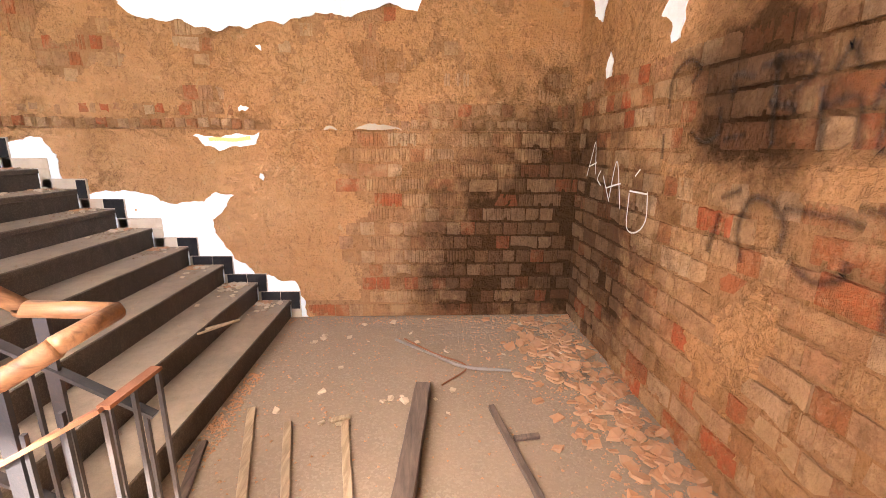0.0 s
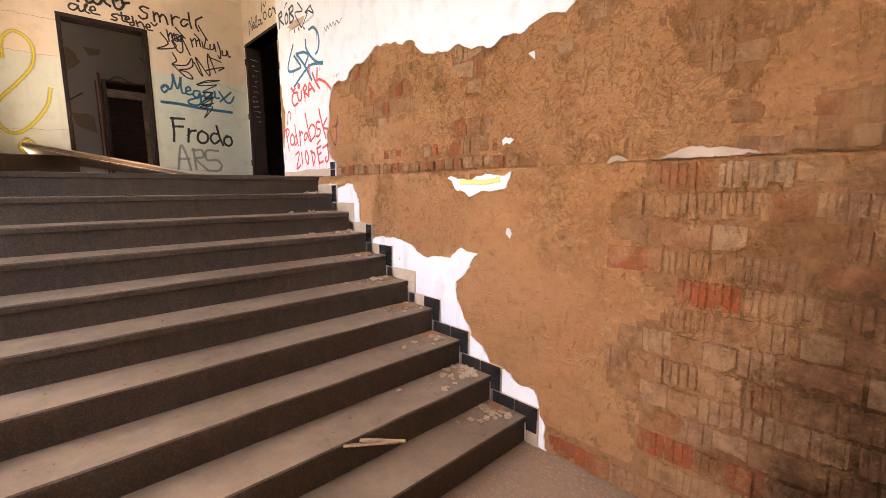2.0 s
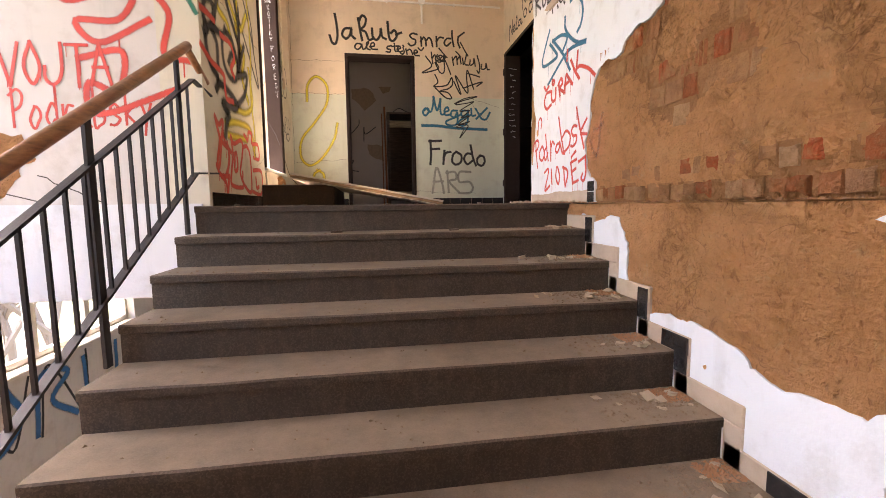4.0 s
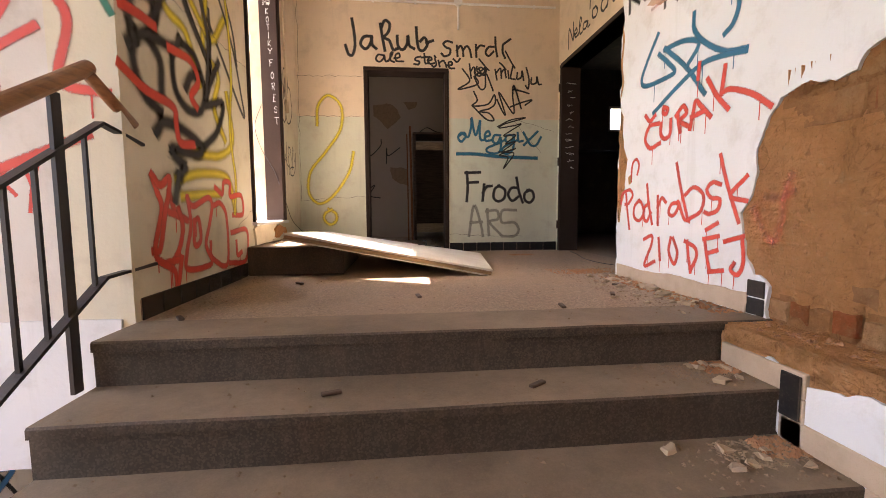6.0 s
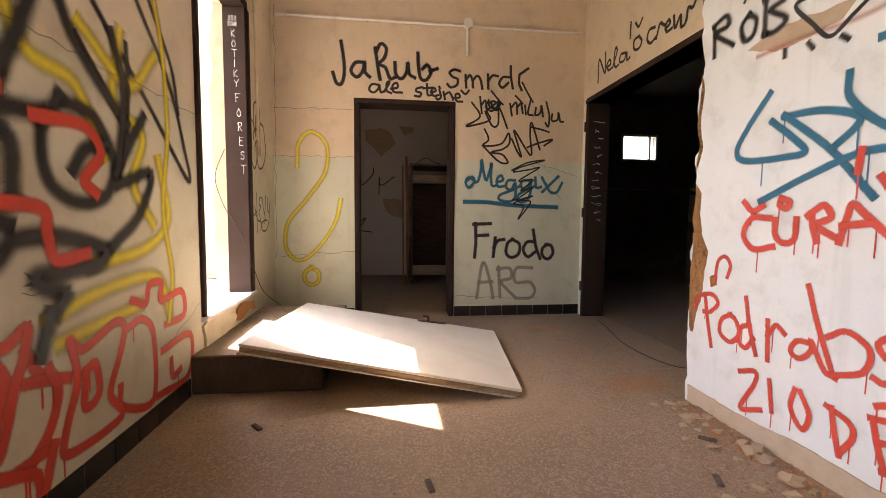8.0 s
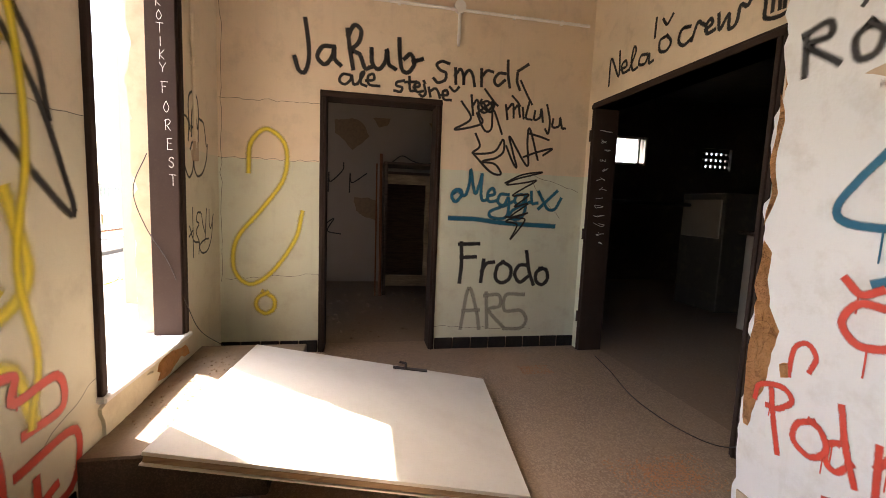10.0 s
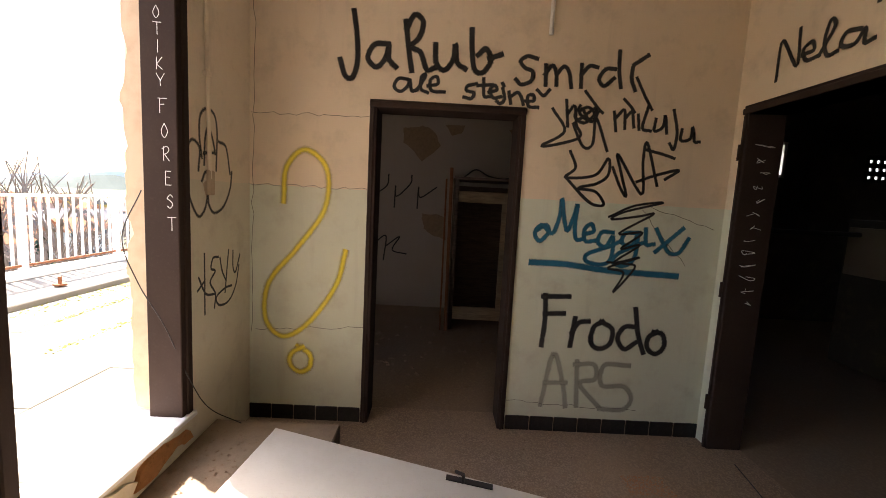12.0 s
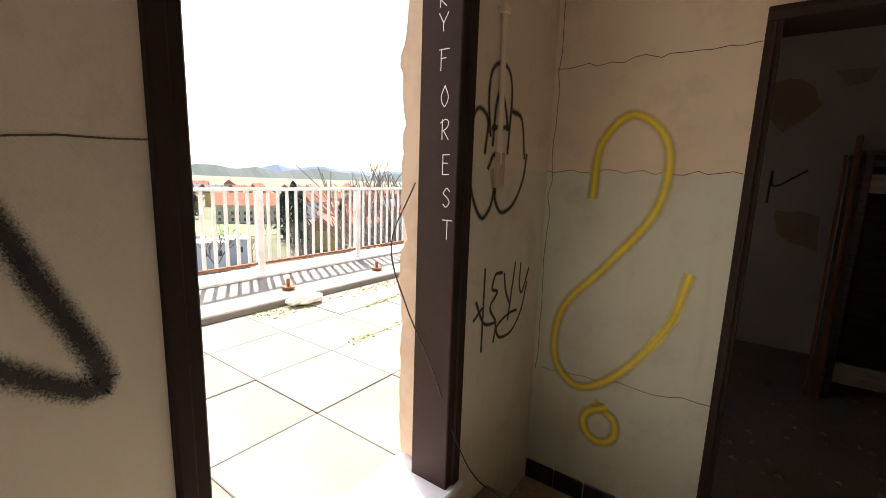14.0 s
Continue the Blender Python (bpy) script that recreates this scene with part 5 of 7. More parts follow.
# stair skirting: a tile on each riser and two along each tread
stair_skirting = empty("baseboard_4", pose(0, 0, 0), "black tile skirting stepping up beside the stairs, partly broken off", "skirting", kind="structure")
tread_tile = mesh_of("tile", boxes((-0.082, 0.082, -0.009, 0.0, 0.0, 0.075), bevel=0.003), BLACKTILE)
riser_tile = mesh_of("tile", boxes((-0.037, 0.037, -0.009, 0.0, 0.0, 0.150), bevel=0.003), BLACKTILE)
for i in range(9):
    z = (i + 1) * RISE
    part("mortar", boxes((-0.026, -0.001, i * GO - 0.10, (i + 1) * GO - 0.02, z + 0.001, z + 0.085), (-0.026, -0.001, i * GO - 0.10, i * GO - 0.013, z - RISE + 0.002, z + 0.001), bevel=0.004), MORTAR, stair_skirting)
    if i not in (4, 7):
        shared("tile", riser_tile, stair_skirting, pose(-0.026, i * GO - 0.056, z - RISE + 0.076 + 0.012, 0, 0, -90))
    if i in (0, 1, 2, 3, 5):
        shared("tile", tread_tile, stair_skirting, pose(-0.026, i * GO - 0.014, z + 0.008, 0, 0, -90))
    if i in (0, 1, 2):
        shared("tile", tread_tile, stair_skirting, pose(-0.026, i * GO + 0.155, z + 0.008, 0, 0, -90))
for j in (0, 1):
    shared("tile", small_tile, stair_skirting, pose(XU - 0.015, YS + 0.06, LZ + 0.004 + 0.075 * j, 0, 0, -90))
structure("trim_1", flake(Wall((XU - 0.018, 0, 0), (0, -1, 0)), [(-YE + 0.02, LZ + 0.002), (-YE + 0.02, LZ + 0.08), (-3.1, LZ + 0.09), (-2.6, LZ + 0.09), (-2.6, LZ + 0.002)], 0.008, 20.0, 0.006), MORTAR, "beige mortar strip where the skirting tiles fell off", "skirting")

for k, (wl, line, mat) in enumerate(((north, [(0.10, 3.10), (0.24, 3.14), (0.30, 3.02), (0.22, 2.94), (0.12, 2.98)], CREAM), (north, [(0.36, 3.02), (0.44, 3.04), (0.45, 2.95), (0.38, 2.94)], CREAM), (west, [(5.21, 3.10), (5.29, 3.13), (5.30, 3.05), (5.23, 3.03)], MORTAR),
                                (Wall((XU - 0.018, 0, 0), (0, -1, 0)), [(-3.44, 3.30), (-3.25, 3.33), (-3.0, 3.31), (-3.05, 3.26), (-3.3, 3.24)], MORTAR))):
    structure("trim_10", flake(wl, line, 0.0012, 70.0 + k, 0.008, 0.012), mat, "patch of flaked wall paint", "paint patch")
conduit = empty("cable_conduit", pose(0, 0, 0), "painted cable conduit with a round junction box", "conduit")
bm = tube(bmesh.new(), (XL + 0.05, YF - 0.020, 4.315), (0.44, YF - 0.020, 4.315), 0.013)
part("pipe", bm, CEIL, conduit)
bm = tube(bmesh.new(), (-0.64, YF - 0.020, 4.05), (-0.64, YF - 0.020, 4.33), 0.013)
part("pipe", bm, CEIL, conduit)
bm = tube(bmesh.new(), (-0.64, YF - 0.04, 4.335), (-0.64, YF, 4.335), 0.045, 16)
part("junction_box", bm, CEIL, conduit)
for x in (-2.0, -1.55, -1.1, -0.2, 0.2):
    part("clip", boxes((x - 0.012, x + 0.012, YF - 0.028, YF, 4.298, 4.332), bevel=0.003), CEIL, conduit)
side_conduit = empty("cable_conduit", pose(0, 0, 0), "painted vertical cable conduit ending at a broken switch", "conduit")
part("pipe", tube(bmesh.new(), (XL + 0.012, 5.24, 3.12), (XL + 0.012, 5.20, TOP), 0.010), LEFTP, side_conduit)
part("switch_stub", boxes((XL, XL + 0.02, 5.225, 5.275, 3.04, 3.16), bevel=0.005), MORTAR, side_conduit, "broken pale switch stub")
for z in (3.6, 4.1):
    part("clip", boxes((XL, XL + 0.026, 5.205, 5.245, z, z + 0.022), bevel=0.003), LEFTP, side_conduit)


def wire(name, pts, r, label, mat=STEEL):
    cu = bpy.data.curves.new(name, "CURVE")
    cu.dimensions, cu.bevel_depth, cu.bevel_resolution = "3D", r, 1
    s = cu.splines.new("POLY")
    line = curve([Vector(p) for p in pts], 8)
    s.points.add(len(line) - 1)
    for q, p in zip(s.points, line):
        q.co = (*p, 1)
    cu.materials.append(mat)
    return tagged(new(name, cu), label, "wire", "loose wires")


wire("loose_wire", [(XL - 0.145, 4.98, 3.05), (XL - 0.19, 4.92, 2.85), (XL - 0.15, 4.95, 2.65), (XL - 0.05, 4.97, 2.45), (XL + 0.02, 5.02, 2.2), (XL + 0.06, 5.12, 2.0), (XL + 0.16, 5.24, 1.86)], 0.0025, "thin black wire hanging down the terrace door frame")
wire("loose_wire", [(XD + 0.06, 5.42, LZ + 0.004), (0.50, 5.1, LZ + 0.004), (0.40, 4.7, LZ + 0.004), (0.40, 4.35, LZ + 0.004), (0.46, 4.1, LZ + 0.02), (0.47, 3.95, LZ + 0.12), (0.49, 3.98, LZ + 0.28), (0.48, 3.92, LZ + 0.1), (0.46, 3.86, LZ + 0.004)], 0.003, "thin black cable lying across the landing floor")

# torn corner of plaster at the recess, and brick showing at the terrace step
structure("trim_2", flake(Wall((XU, YE, 0), (1, 0, 0)), [(-0.005, LZ), (0.05, LZ + 0.3), (0.02, LZ + 0.9), (0.05, LZ + 1.4), (0.03, LZ + 2.4), (0.29, LZ + 2.4), (0.29, LZ)], 0.012, 21.0, 0.015), WHITE, "white plaster on the side of the recess with a torn edge", "plaster")
for k, line in enumerate(([(-YE, 2.0), (-YE, 2.75), (-3.68, 2.7), (-3.66, 2.5), (-3.62, 2.42), (-3.64, 2.2), (-3.69, 2.0)], [(-YE, 2.8), (-YE, 3.3), (-3.695, 3.2), (-3.70, 2.9)], [(-3.60, 2.30), (-3.57, 2.32), (-3.56, 2.27), (-3.59, 2.26)])):
    structure("trim_9", flake(Wall((XU - 0.018, 0, 0), (0, -1, 0)), line, 0.0015, 60.0 + k, 0.008), CLAY, "brown coat showing where the plaster corner broke off", "plaster")
step_in = structure("terrace_step", boxes((XL, -1.70, 4.03, 5.30, LZ, LZ + 0.205), bevel=0.008), STEP, "dark terrazzo step inside the terrace doorway", "step")
structure("window_sill_1", boxes((XL - WT, XL + 0.035, 4.17, 5.07, TZ, TZ + 0.028), bevel=0.006), WHITE, "white dusty threshold slab of the terrace doorway", "sill")
structure("trim_3", flake(west, [(4.2, LZ + 0.2), (4.18, TZ - 0.02), (4.5, TZ), (4.75, TZ - 0.09), (4.8, TZ), (5.05, TZ), (5.08, LZ + 0.27), (4.7, LZ + 0.22)], 0.015, 22.0, 0.012), LEFTP, "broken plaster under the terrace threshold", "plaster")
structure("trim_4", flake(west, [(4.66, LZ + 0.23), (4.7, TZ - 0.05), (4.82, TZ - 0.01), (5.0, TZ - 0.03), (5.06, LZ + 0.25)], 0.02, 23.0, 0.014), CLAY, "bare brick under the terrace threshold", "brickwork")
structure("trim_5", flake(Wall((XL, 5.05, 0), (1, 0, 0)), [(-0.245, TZ + 0.03), (-0.145, TZ + 0.03), (-0.145, 4.09), (-0.245, 4.09)], 0.014, 24.0, 0.012), MORTAR, "crumbling beige reveal of the terrace doorway", "plaster")

# ---- railing ----
railing = empty("stair_railing", pose(0, 0, 0), "dark steel stair railing with a worn wooden handrail", "railing", kind="structure")
RX = -2.40
SL = RISE / GO
nose = lambda y: y * SL + RISE      # height of the nosing line


def hand_profile(path, r, parent, mat, label):
    bm = bmesh.new()
    for a, b in zip(path, path[1:]):
        tube(bm, a, b, r, 14)
    return part("handrail", bm, mat, parent, label, True)


hand_profile([(RX, 0.0, nose(0.0) + 0.86), (RX, 2.62, nose(2.62) + 0.89)], 0.027, railing, HANDRAIL, "worn brown wooden handrail")
hand_profile([(RX, -0.27, nose(0.0) + 0.85), (RX, 0.02, nose(0.0) + 0.86)], 0.027, railing, HANDRAIL, "worn brown wooden handrail")
hand_profile([(RX, 2.60, nose(2.60) + 0.885), (RX + 0.02, 2.83, nose(2.60) + 0.74)], 0.022, railing, HANDRAIL, "worn brown wooden handrail")


def flat(name, a, b, w=0.014, h=0.035, parent=railing, mat=STEEL):
    return part(name, bar(bmesh.new(), a, b, w, h), mat, parent)


UP, LO = 0.68, 0.13
flat("rail", (RX, -0.33, nose(-0.33) + UP), (RX, 2.66, nose(2.66) + UP), 0.035, 0.012)
flat("rail", (RX, -0.30, nose(-0.30) + LO), (RX, 2.62, nose(2.62) + LO), 0.035, 0.012)
flat("rail", (RX, 2.66, nose(2.66) + UP), (RX + 0.03, 2.86, nose(2.66) + UP - 0.05), 0.03, 0.012)
flat("rail", (RX, 2.62, nose(2.62) + LO), (RX + 0.03, 2.90, nose(2.62) + LO + 0.02), 0.03, 0.012)
post_at = (2.45, 1.62, 0.79, -0.04)
for y in post_at:
    base = max(0.0, math.ceil((y - 0.001) / GO) * RISE) if y > 0 else 0.0
    flat("post", (RX, y, base), (RX, y, nose(y) + 0.86), 0.014, 0.042, mat=STEEL)
y = -0.30
while y < 2.63:
    if min(abs(y - p) for p in post_at) > 0.04:
        part("baluster", bar(bmesh.new(), (RX, y, nose(y) + LO), (RX, y, nose(y) + UP), 0.013, 0.013), STEEL, railing)
    y += 0.1105

lower_rail = empty("stair_railing", pose(0, 0, 0), "dark steel railing of the lower flight with a chipped wooden handrail", "railing", kind="structure")
LX = -2.63
drop = lambda y: -(y + 0.25) * SL
hand_profile([(LX, -0.27, nose(0.0) + 0.84), (LX, 2.6, nose(0.0) + 0.84 + drop(2.6))], 0.029, lower_rail, HANDRAIL, "chipped wooden handrail")
hand_profile([(RX, -0.27, nose(0.0) + 0.85), (LX, -0.27, nose(0.0) + 0.845)], 0.027, lower_rail, HANDRAIL, "worn wooden handrail")
flat("rail", (LX, -0.36, 0.83), (LX, 2.6, 0.83 + drop(2.5)), 0.035, 0.012, lower_rail, RUST)
flat("rail", (RX, -0.36, 0.82), (LX, -0.36, 0.83), 0.035, 0.012, lower_rail, RUST)
flat("rail", (LX, -0.30, 0.16), (LX, 2.6, 0.16 + drop(2.55)), 0.035, 0.012, lower_rail)
flat("rail", (RX, -0.36, 0.13), (LX, -0.36, 0.13), 0.03, 0.012, lower_rail)
for y in (-0.10, 0.73, 1.56, 2.39):
    flat("post", (LX, y, drop(y) - 0.12), (LX, y, 0.98 + drop(y)), 0.016, 0.045, lower_rail)
y = -0.36
while y < 2.6:
    part("baluster", bar(bmesh.new(), (LX, y, 0.14 + drop(y) * (y > -0.25)), (LX, y, 0.82 + drop(y) * (y > -0.25)), 0.013, 0.013), STEEL, lower_rail)
    y += 0.1105
for x in (RX, -2.515):
    part("baluster", bar(bmesh.new(), (x, -0.36, 0.13), (x, -0.36, 0.82), 0.013, 0.013), STEEL, lower_rail)

# ---- fallen door leaf on the landing ----
c1, c2, c3, c4 = Vector((-1.99, 5.14, LZ + 0.25)), Vector((-0.53, 4.97, LZ + 0.035)), Vector((-0.66, 3.83, LZ + 0.03)), Vector((-2.08, 3.88, LZ + 0.30))
fallen_door = empty("fallen_door", pose(0, 0, 0), "fallen cream door leaf lying tilted on the terrace step", "door")


def slab(corners, lift, thick, inset=0.0):
    bm = bmesh.new()
    mid = sum(corners, Vector()) / 4
    up = (corners[1] - corners[0]).cross(corners[3] - corners[0]).normalized()
    up = up if up.z > 0 else -up
    n = 12
    rows = []
    for j in range(n + 1):
        s = j / n
        a, b = corners[0].lerp(corners[3], s), corners[1].lerp(corners[2], s)
        rows.append([a.lerp(b, i / n) for i in range(n + 1)])
    verts = [[bm.verts.new(mid + (p - mid) * (1 - inset) + up * (lift + thick)) for p in r] for r in rows]
    low = [[bm.verts.new(mid + (p - mid) * (1 - inset) + up * lift) for p in r] for r in rows]
    for j in range(n):
        for i in range(n):
            bm.faces.new((verts[j][i], verts[j][i + 1], verts[j + 1][i + 1], verts[j + 1][i]))
            bm.faces.new((low[j][i], low[j + 1][i], low[j + 1][i + 1], low[j][i + 1]))
    for i in range(n):
        for a, b in (((0, i), (0, i + 1)), ((n, i + 1), (n, i)), ((i + 1, 0), (i, 0)), ((i, n), (i + 1, n))):
            bm.faces.new((verts[a[0]][a[1]], low[a[0]][a[1]], low[b[0]][b[1]], verts[b[0]][b[1]]))
    bmesh.ops.recalc_face_normals(bm, faces=bm.faces)
    return bm


part("leaf", slab([c1, c2, c3, c4], -0.004, 0.014), DOORPAINT, fallen_door, "cream painted face sheet")
part("core", slab([c1, c2, c3, c4], -0.030, 0.022, 0.006), RAWWOOD, fallen_door, "raw wooden core showing at the edge")
part("back_sheet", slab([c1, c2, c3, c4], -0.040, 0.006, -0.004), DOORPAINT, fallen_door)
handle_at = c1.lerp(c2, 0.66) + (c4 - c1).normalized() * 0.05 + Vector((0, 0, 0.014))
door_handle = part("handle", bar(bmesh.new(), handle_at + Vector((-0.10, 0.02, 0.012)), handle_at + Vector((0.12, -0.005, -0.012)), 0.035, 0.006), STEEL, fallen_door, "black door handle with its plate")
part("lever", tube(tube(bmesh.new(), handle_at + Vector((-0.02, 0, 0)), handle_at + Vector((-0.02, 0, 0.045)), 0.008), handle_at + Vector((-0.02, 0, 0.042)), handle_at + Vector((-0.06, 0.01, 0.05)), 0.008), STEEL, door_handle)

# ---- the dark room behind the narrow doorway ----
wardrobe = empty("wardrobe", pose(0, 0, 0), "broken wooden wardrobe with a bare brown frame", "wardrobe")
part("side", boxes((-1.07, -1.03, 7.75, 8.35, LZ, 3.32), bevel=0.004), OLDWOOD, wardrobe)
part("side", boxes((-0.05, -0.01, 7.75, 8.35, LZ, 3.30), bevel=0.004), OLDWOOD, wardrobe)
part("back", boxes((-1.03, -0.05, 8.31, 8.34, LZ + 0.1, 3.25)), OLDWOOD, wardrobe)
part("rail", boxes((-1.03, -0.05, 7.76, 7.80, 3.06, 3.18), bevel=0.004), RAWWOOD, wardrobe, "orange-brown cross rail")
part("rail", boxes((-1.03, -0.05, 7.76, 7.80, LZ + 0.12, LZ + 0.26), bevel=0.004), RAWWOOD, wardrobe, "orange-brown cross rail")
part("stile", boxes((-0.55, -0.38, 7.765, 7.795, LZ + 0.26, 3.06), bevel=0.004), RAWWOOD, wardrobe, "orange-brown upright")
part("top", boxes((-1.08, 0.0, 7.74, 8.36, 3.30, 3.33), bevel=0.003), OLDWOOD, wardrobe)
frame_leaf = thing("pipe", tube(tube(bmesh.new(), (-1.10, 7.70, LZ), (-1.12, 7.74, 3.42), 0.018), (-1.16, 7.72, LZ), (-1.17, 7.75, 3.30), 0.010), RUST, "thin steel pipes leaning on the wardrobe", "pipe")
wire("loose_wire", [(-0.98, 7.8, 3.33), (-0.85, 7.85, 3.42), (-0.7, 7.8, 3.35), (-0.5, 7.82, 3.34), (-0.3, 7.85, 3.46), (-0.12, 7.8, 3.36)], 0.008, "tangled cable lying on the wardrobe")
room_back = Wall((0, 8.7, 0), (1, 0, 0))
for k, line in enumerate(([(-1.75, 3.95), (-1.5, 4.0), (-1.32, 3.9), (-1.25, 3.75), (-1.5, 3.55), (-1.72, 3.78)], [(-1.2, 4.02), (-0.95, 4.03), (-1.0, 3.92), (-1.1, 3.9)], [(-0.4, 4.0), (-0.25, 4.02), (-0.3, 3.9)], [(-1.45, 2.9), (-1.15, 2.86), (-1.14, 2.56), (-1.3, 2.6), (-1.42, 2.7)])):
    structure("trim_6", flake(room_back, line, 0.004, 30.0 + k, 0.012), DIRT, "brown patch where plaster fell off the grey wall", "plaster")
sprayed(room_back, place([[(0, 0.3), (0.15, 0.5), (0.17, 0.75)], [(0.27, 0.0), (0.28, 0.5), (0.3, 0.25), (0.5, 0.55), (0.52, 0.75)], [(0.62, 0.0), (0.63, 0.5), (0.66, 0.25), (0.9, 0.5)]], -2.05, 2.95, 0.85, 0.55), 0.022, SP_BLACK, "black sprayed runes on the grey wall of the dark room")
sprayed(room_back, place([[(0, 0.5), (0.3, 0.7), (0.25, 0.0)], [(0.3, 0.4), (0.7, 0.7), (0.5, 0.3), (0.9, 0.2)]], -2.05, 2.25, 0.45, 0.45), 0.022, SP_BLACK, "black sprayed tag on the grey wall of the dark room")

# ---- the dark hall behind the wide doorway ----
counter = empty("serving_counter", pose(0, 0, 0), "white masonry counter dimmed to grey, with red painted numbers", "counter")
# white front painted grey to carry the dimness of the hall
part("front", boxes((2.6, 2.72, 3.4, 6.1, LZ, 2.64), bevel=0.01), GREY, counter)
part("top", boxes((2.55, 3.1, 3.35, 6.15, 2.641, 2.68), bevel=0.006), OLDWOOD, counter)
sprayed(Wall((2.6, 0, 0), (0, -1, 0)), word(".252.", -5.95, 2.38, 0.18, 0.74), 0.03, SP_RED, "dark red painted number on the counter front")
locker = empty("metal_cabinet", pose(0, 0, 0), "pale metal cabinet in the dark hall, dimness put into its paint", "cabinet")
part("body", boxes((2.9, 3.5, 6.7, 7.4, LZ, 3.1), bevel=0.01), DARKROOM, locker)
part("door", boxes((2.88, 2.9, 6.74, 7.36, 2.55, 3.02), bevel=0.004), GREY, locker)
pole = thing("pipe", tube(tube(bmesh.new(), (1.35, 4.25, LZ), (1.72, 4.55, 3.0), 0.018), (1.30, 4.15, LZ + 0.02), (1.75, 4.1, LZ + 0.55), 0.015), STEEL, "bent black steel poles leaning in the hall", "pipe")
thing("pipe", tube(bmesh.new(), (1.0, 6.9, 2.95), (3.2, 7.3, 2.95), 0.025), STEEL, "black pipe running across the hall", "pipe")
hall_window = empty("window_3", pose(0, 0, 0), "small bright window in the dark hall wall", "window", kind="structure")
for r in ((2.75, 3.45, 9.0, 9.05, 3.62, 3.66), (2.75, 3.45, 9.0, 9.05, 4.06, 4.1), (2.75, 2.79, 9.0, 9.05, 3.66, 4.06), (3.41, 3.45, 9.0, 9.05, 3.66, 4.06), (3.28, 3.31, 9.0, 9.05, 3.66, 4.06)):
    part("window_frame", boxes(r), WHITERAIL, hall_window)

grille = empty("window_4", pose(0, 0, 0), "small opening closed by a perforated black panel", "window", kind="structure")
for k in range(4):
    part("slat", boxes((4.55, 5.15, 9.06, 9.08, 3.60 + 0.11 * k, 3.67 + 0.11 * k)), STEEL, grille)
for k in range(7):
    part("slat", boxes((4.53 + 0.1 * k, 4.59 + 0.1 * k, 9.085, 9.10, 3.62, 4.0)), STEEL, grille)

# ---- windows of the stairwell ----
def window_of(name, y0, y1, z0, z1, mull, label):
    ob = empty(name, pose(0, 0, 0), label, "window", kind="structure")
    part("window_sill", boxes((XO - 0.28, XO + 0.06, y0 - 0.03, y1 + 0.03, z0 - 0.03, z0 + 0.005), bevel=0.006), PALE, ob)
    n = mull
    for k in range(n + 1):
        y = y0 + (y1 - y0) * k / n
        part("window_frame", boxes((XO - 0.16, XO - 0.09, y - 0.045, y + 0.045, z0 + 0.01, z1), bevel=0.005), PALE, ob)
    part("window_frame", boxes((XO - 0.155, XO - 0.095, y0, y1, z1 - 0.07, z1 - 0.002), bevel=0.004), PALE, ob)
    part("window_frame", boxes((XO - 0.155, XO - 0.095, y0, y1, z0 + 0.01, z0 + 0.07), bevel=0.004), PALE, ob)
    return ob


window_of("window_1", 2.95, 6.2, 0.10, 1.05, 4, "pale framed stairwell windows with no glass left")
# out-of-view openings added to let daylight onto the stair wall
window_of("window_2", -0.6, 2.35, 1.30, 4.60, 3, "unseen tall framed windows added to daylight the stairwell")
structure("trim_7", flake(well, [(-4.6, 2.0), (-4.2, 2.06), (-3.95, 2.05), (-3.62, 2.10), (-3.42, 2.08), (-3.36, 1.96), (-3.45, 1.86), (-3.55, 1.72), (-4.0, 1.66), (-4.6, 1.68)], 0.004, 40.0, 0.02), CLAY, "bare brown brickwork where stairwell plaster fell", "plaster")
structure("trim_8", flake(well, [(-4.69, 1.66), (-3.5, 1.66), (-2.42, 1.66), (-2.42, 1.055), (-4.69, 1.055)], 0.012, 41.0, 0.003), WHITE, "pale band across the foot of the stairwell wall", "plaster")

# ---- wood, rods and rubble on the half landing ----
def lath(a, b, w, h, mat, label, name="wooden_lath"):
    bm = bmesh.new()
    bar(bm, a, b, w, h)
    bmesh.ops.subdivide_edges(bm, edges=[e for e in bm.edges if e.calc_length() > 0.2], cuts=7)
    for v in bm.verts:
        v.co += noise.noise_vector(v.co * 7) * 0.004
    bmesh.ops.bevel(bm, geom=list(bm.edges), offset=0.003, segments=1, affect="EDGES")
    return thing(name, bm, mat, label, "wood", "loose timber")


lath((-1.70, -0.06, 0.012), (-2.35, -0.22, 0.012), 0.045, 0.022, OLDWOOD, "grey-brown wooden lath on the dusty floor")
lath((-1.42, -0.20, 0.012), (-2.30, -0.48, 0.012), 0.045, 0.022, RAWWOOD, "raw wooden lath with torn ends on the floor")
lath((-1.56, -0.45, 0.012), (-2.30, -0.66, 0.012), 0.042, 0.022, RAWWOOD, "raw wooden lath with torn ends on the floor")
lath((-1.54, -0.76, 0.012), (-2.30, -0.92, 0.012), 0.042, 0.022, RAWWOOD, "raw wooden lath with a nailed cross end")
lath((-1.58, -0.68, 0.030), (-1.53, -0.79, 0.030), 0.03, 0.018, RAWWOOD, "short wooden batten nailed across a lath")
lath((-1.28, -1.20, 0.045), (-2.35, -1.10, 0.045), 0.095, 0.085, OLDWOOD, "heavy dark timber beam on the dusty floor", "timber_beam")
lath((-1.45, -1.60, 0.02), (-2.40, -1.76, 0.02), 0.035, 0.03, OLDWOOD, "thin dark broken branch of timber")
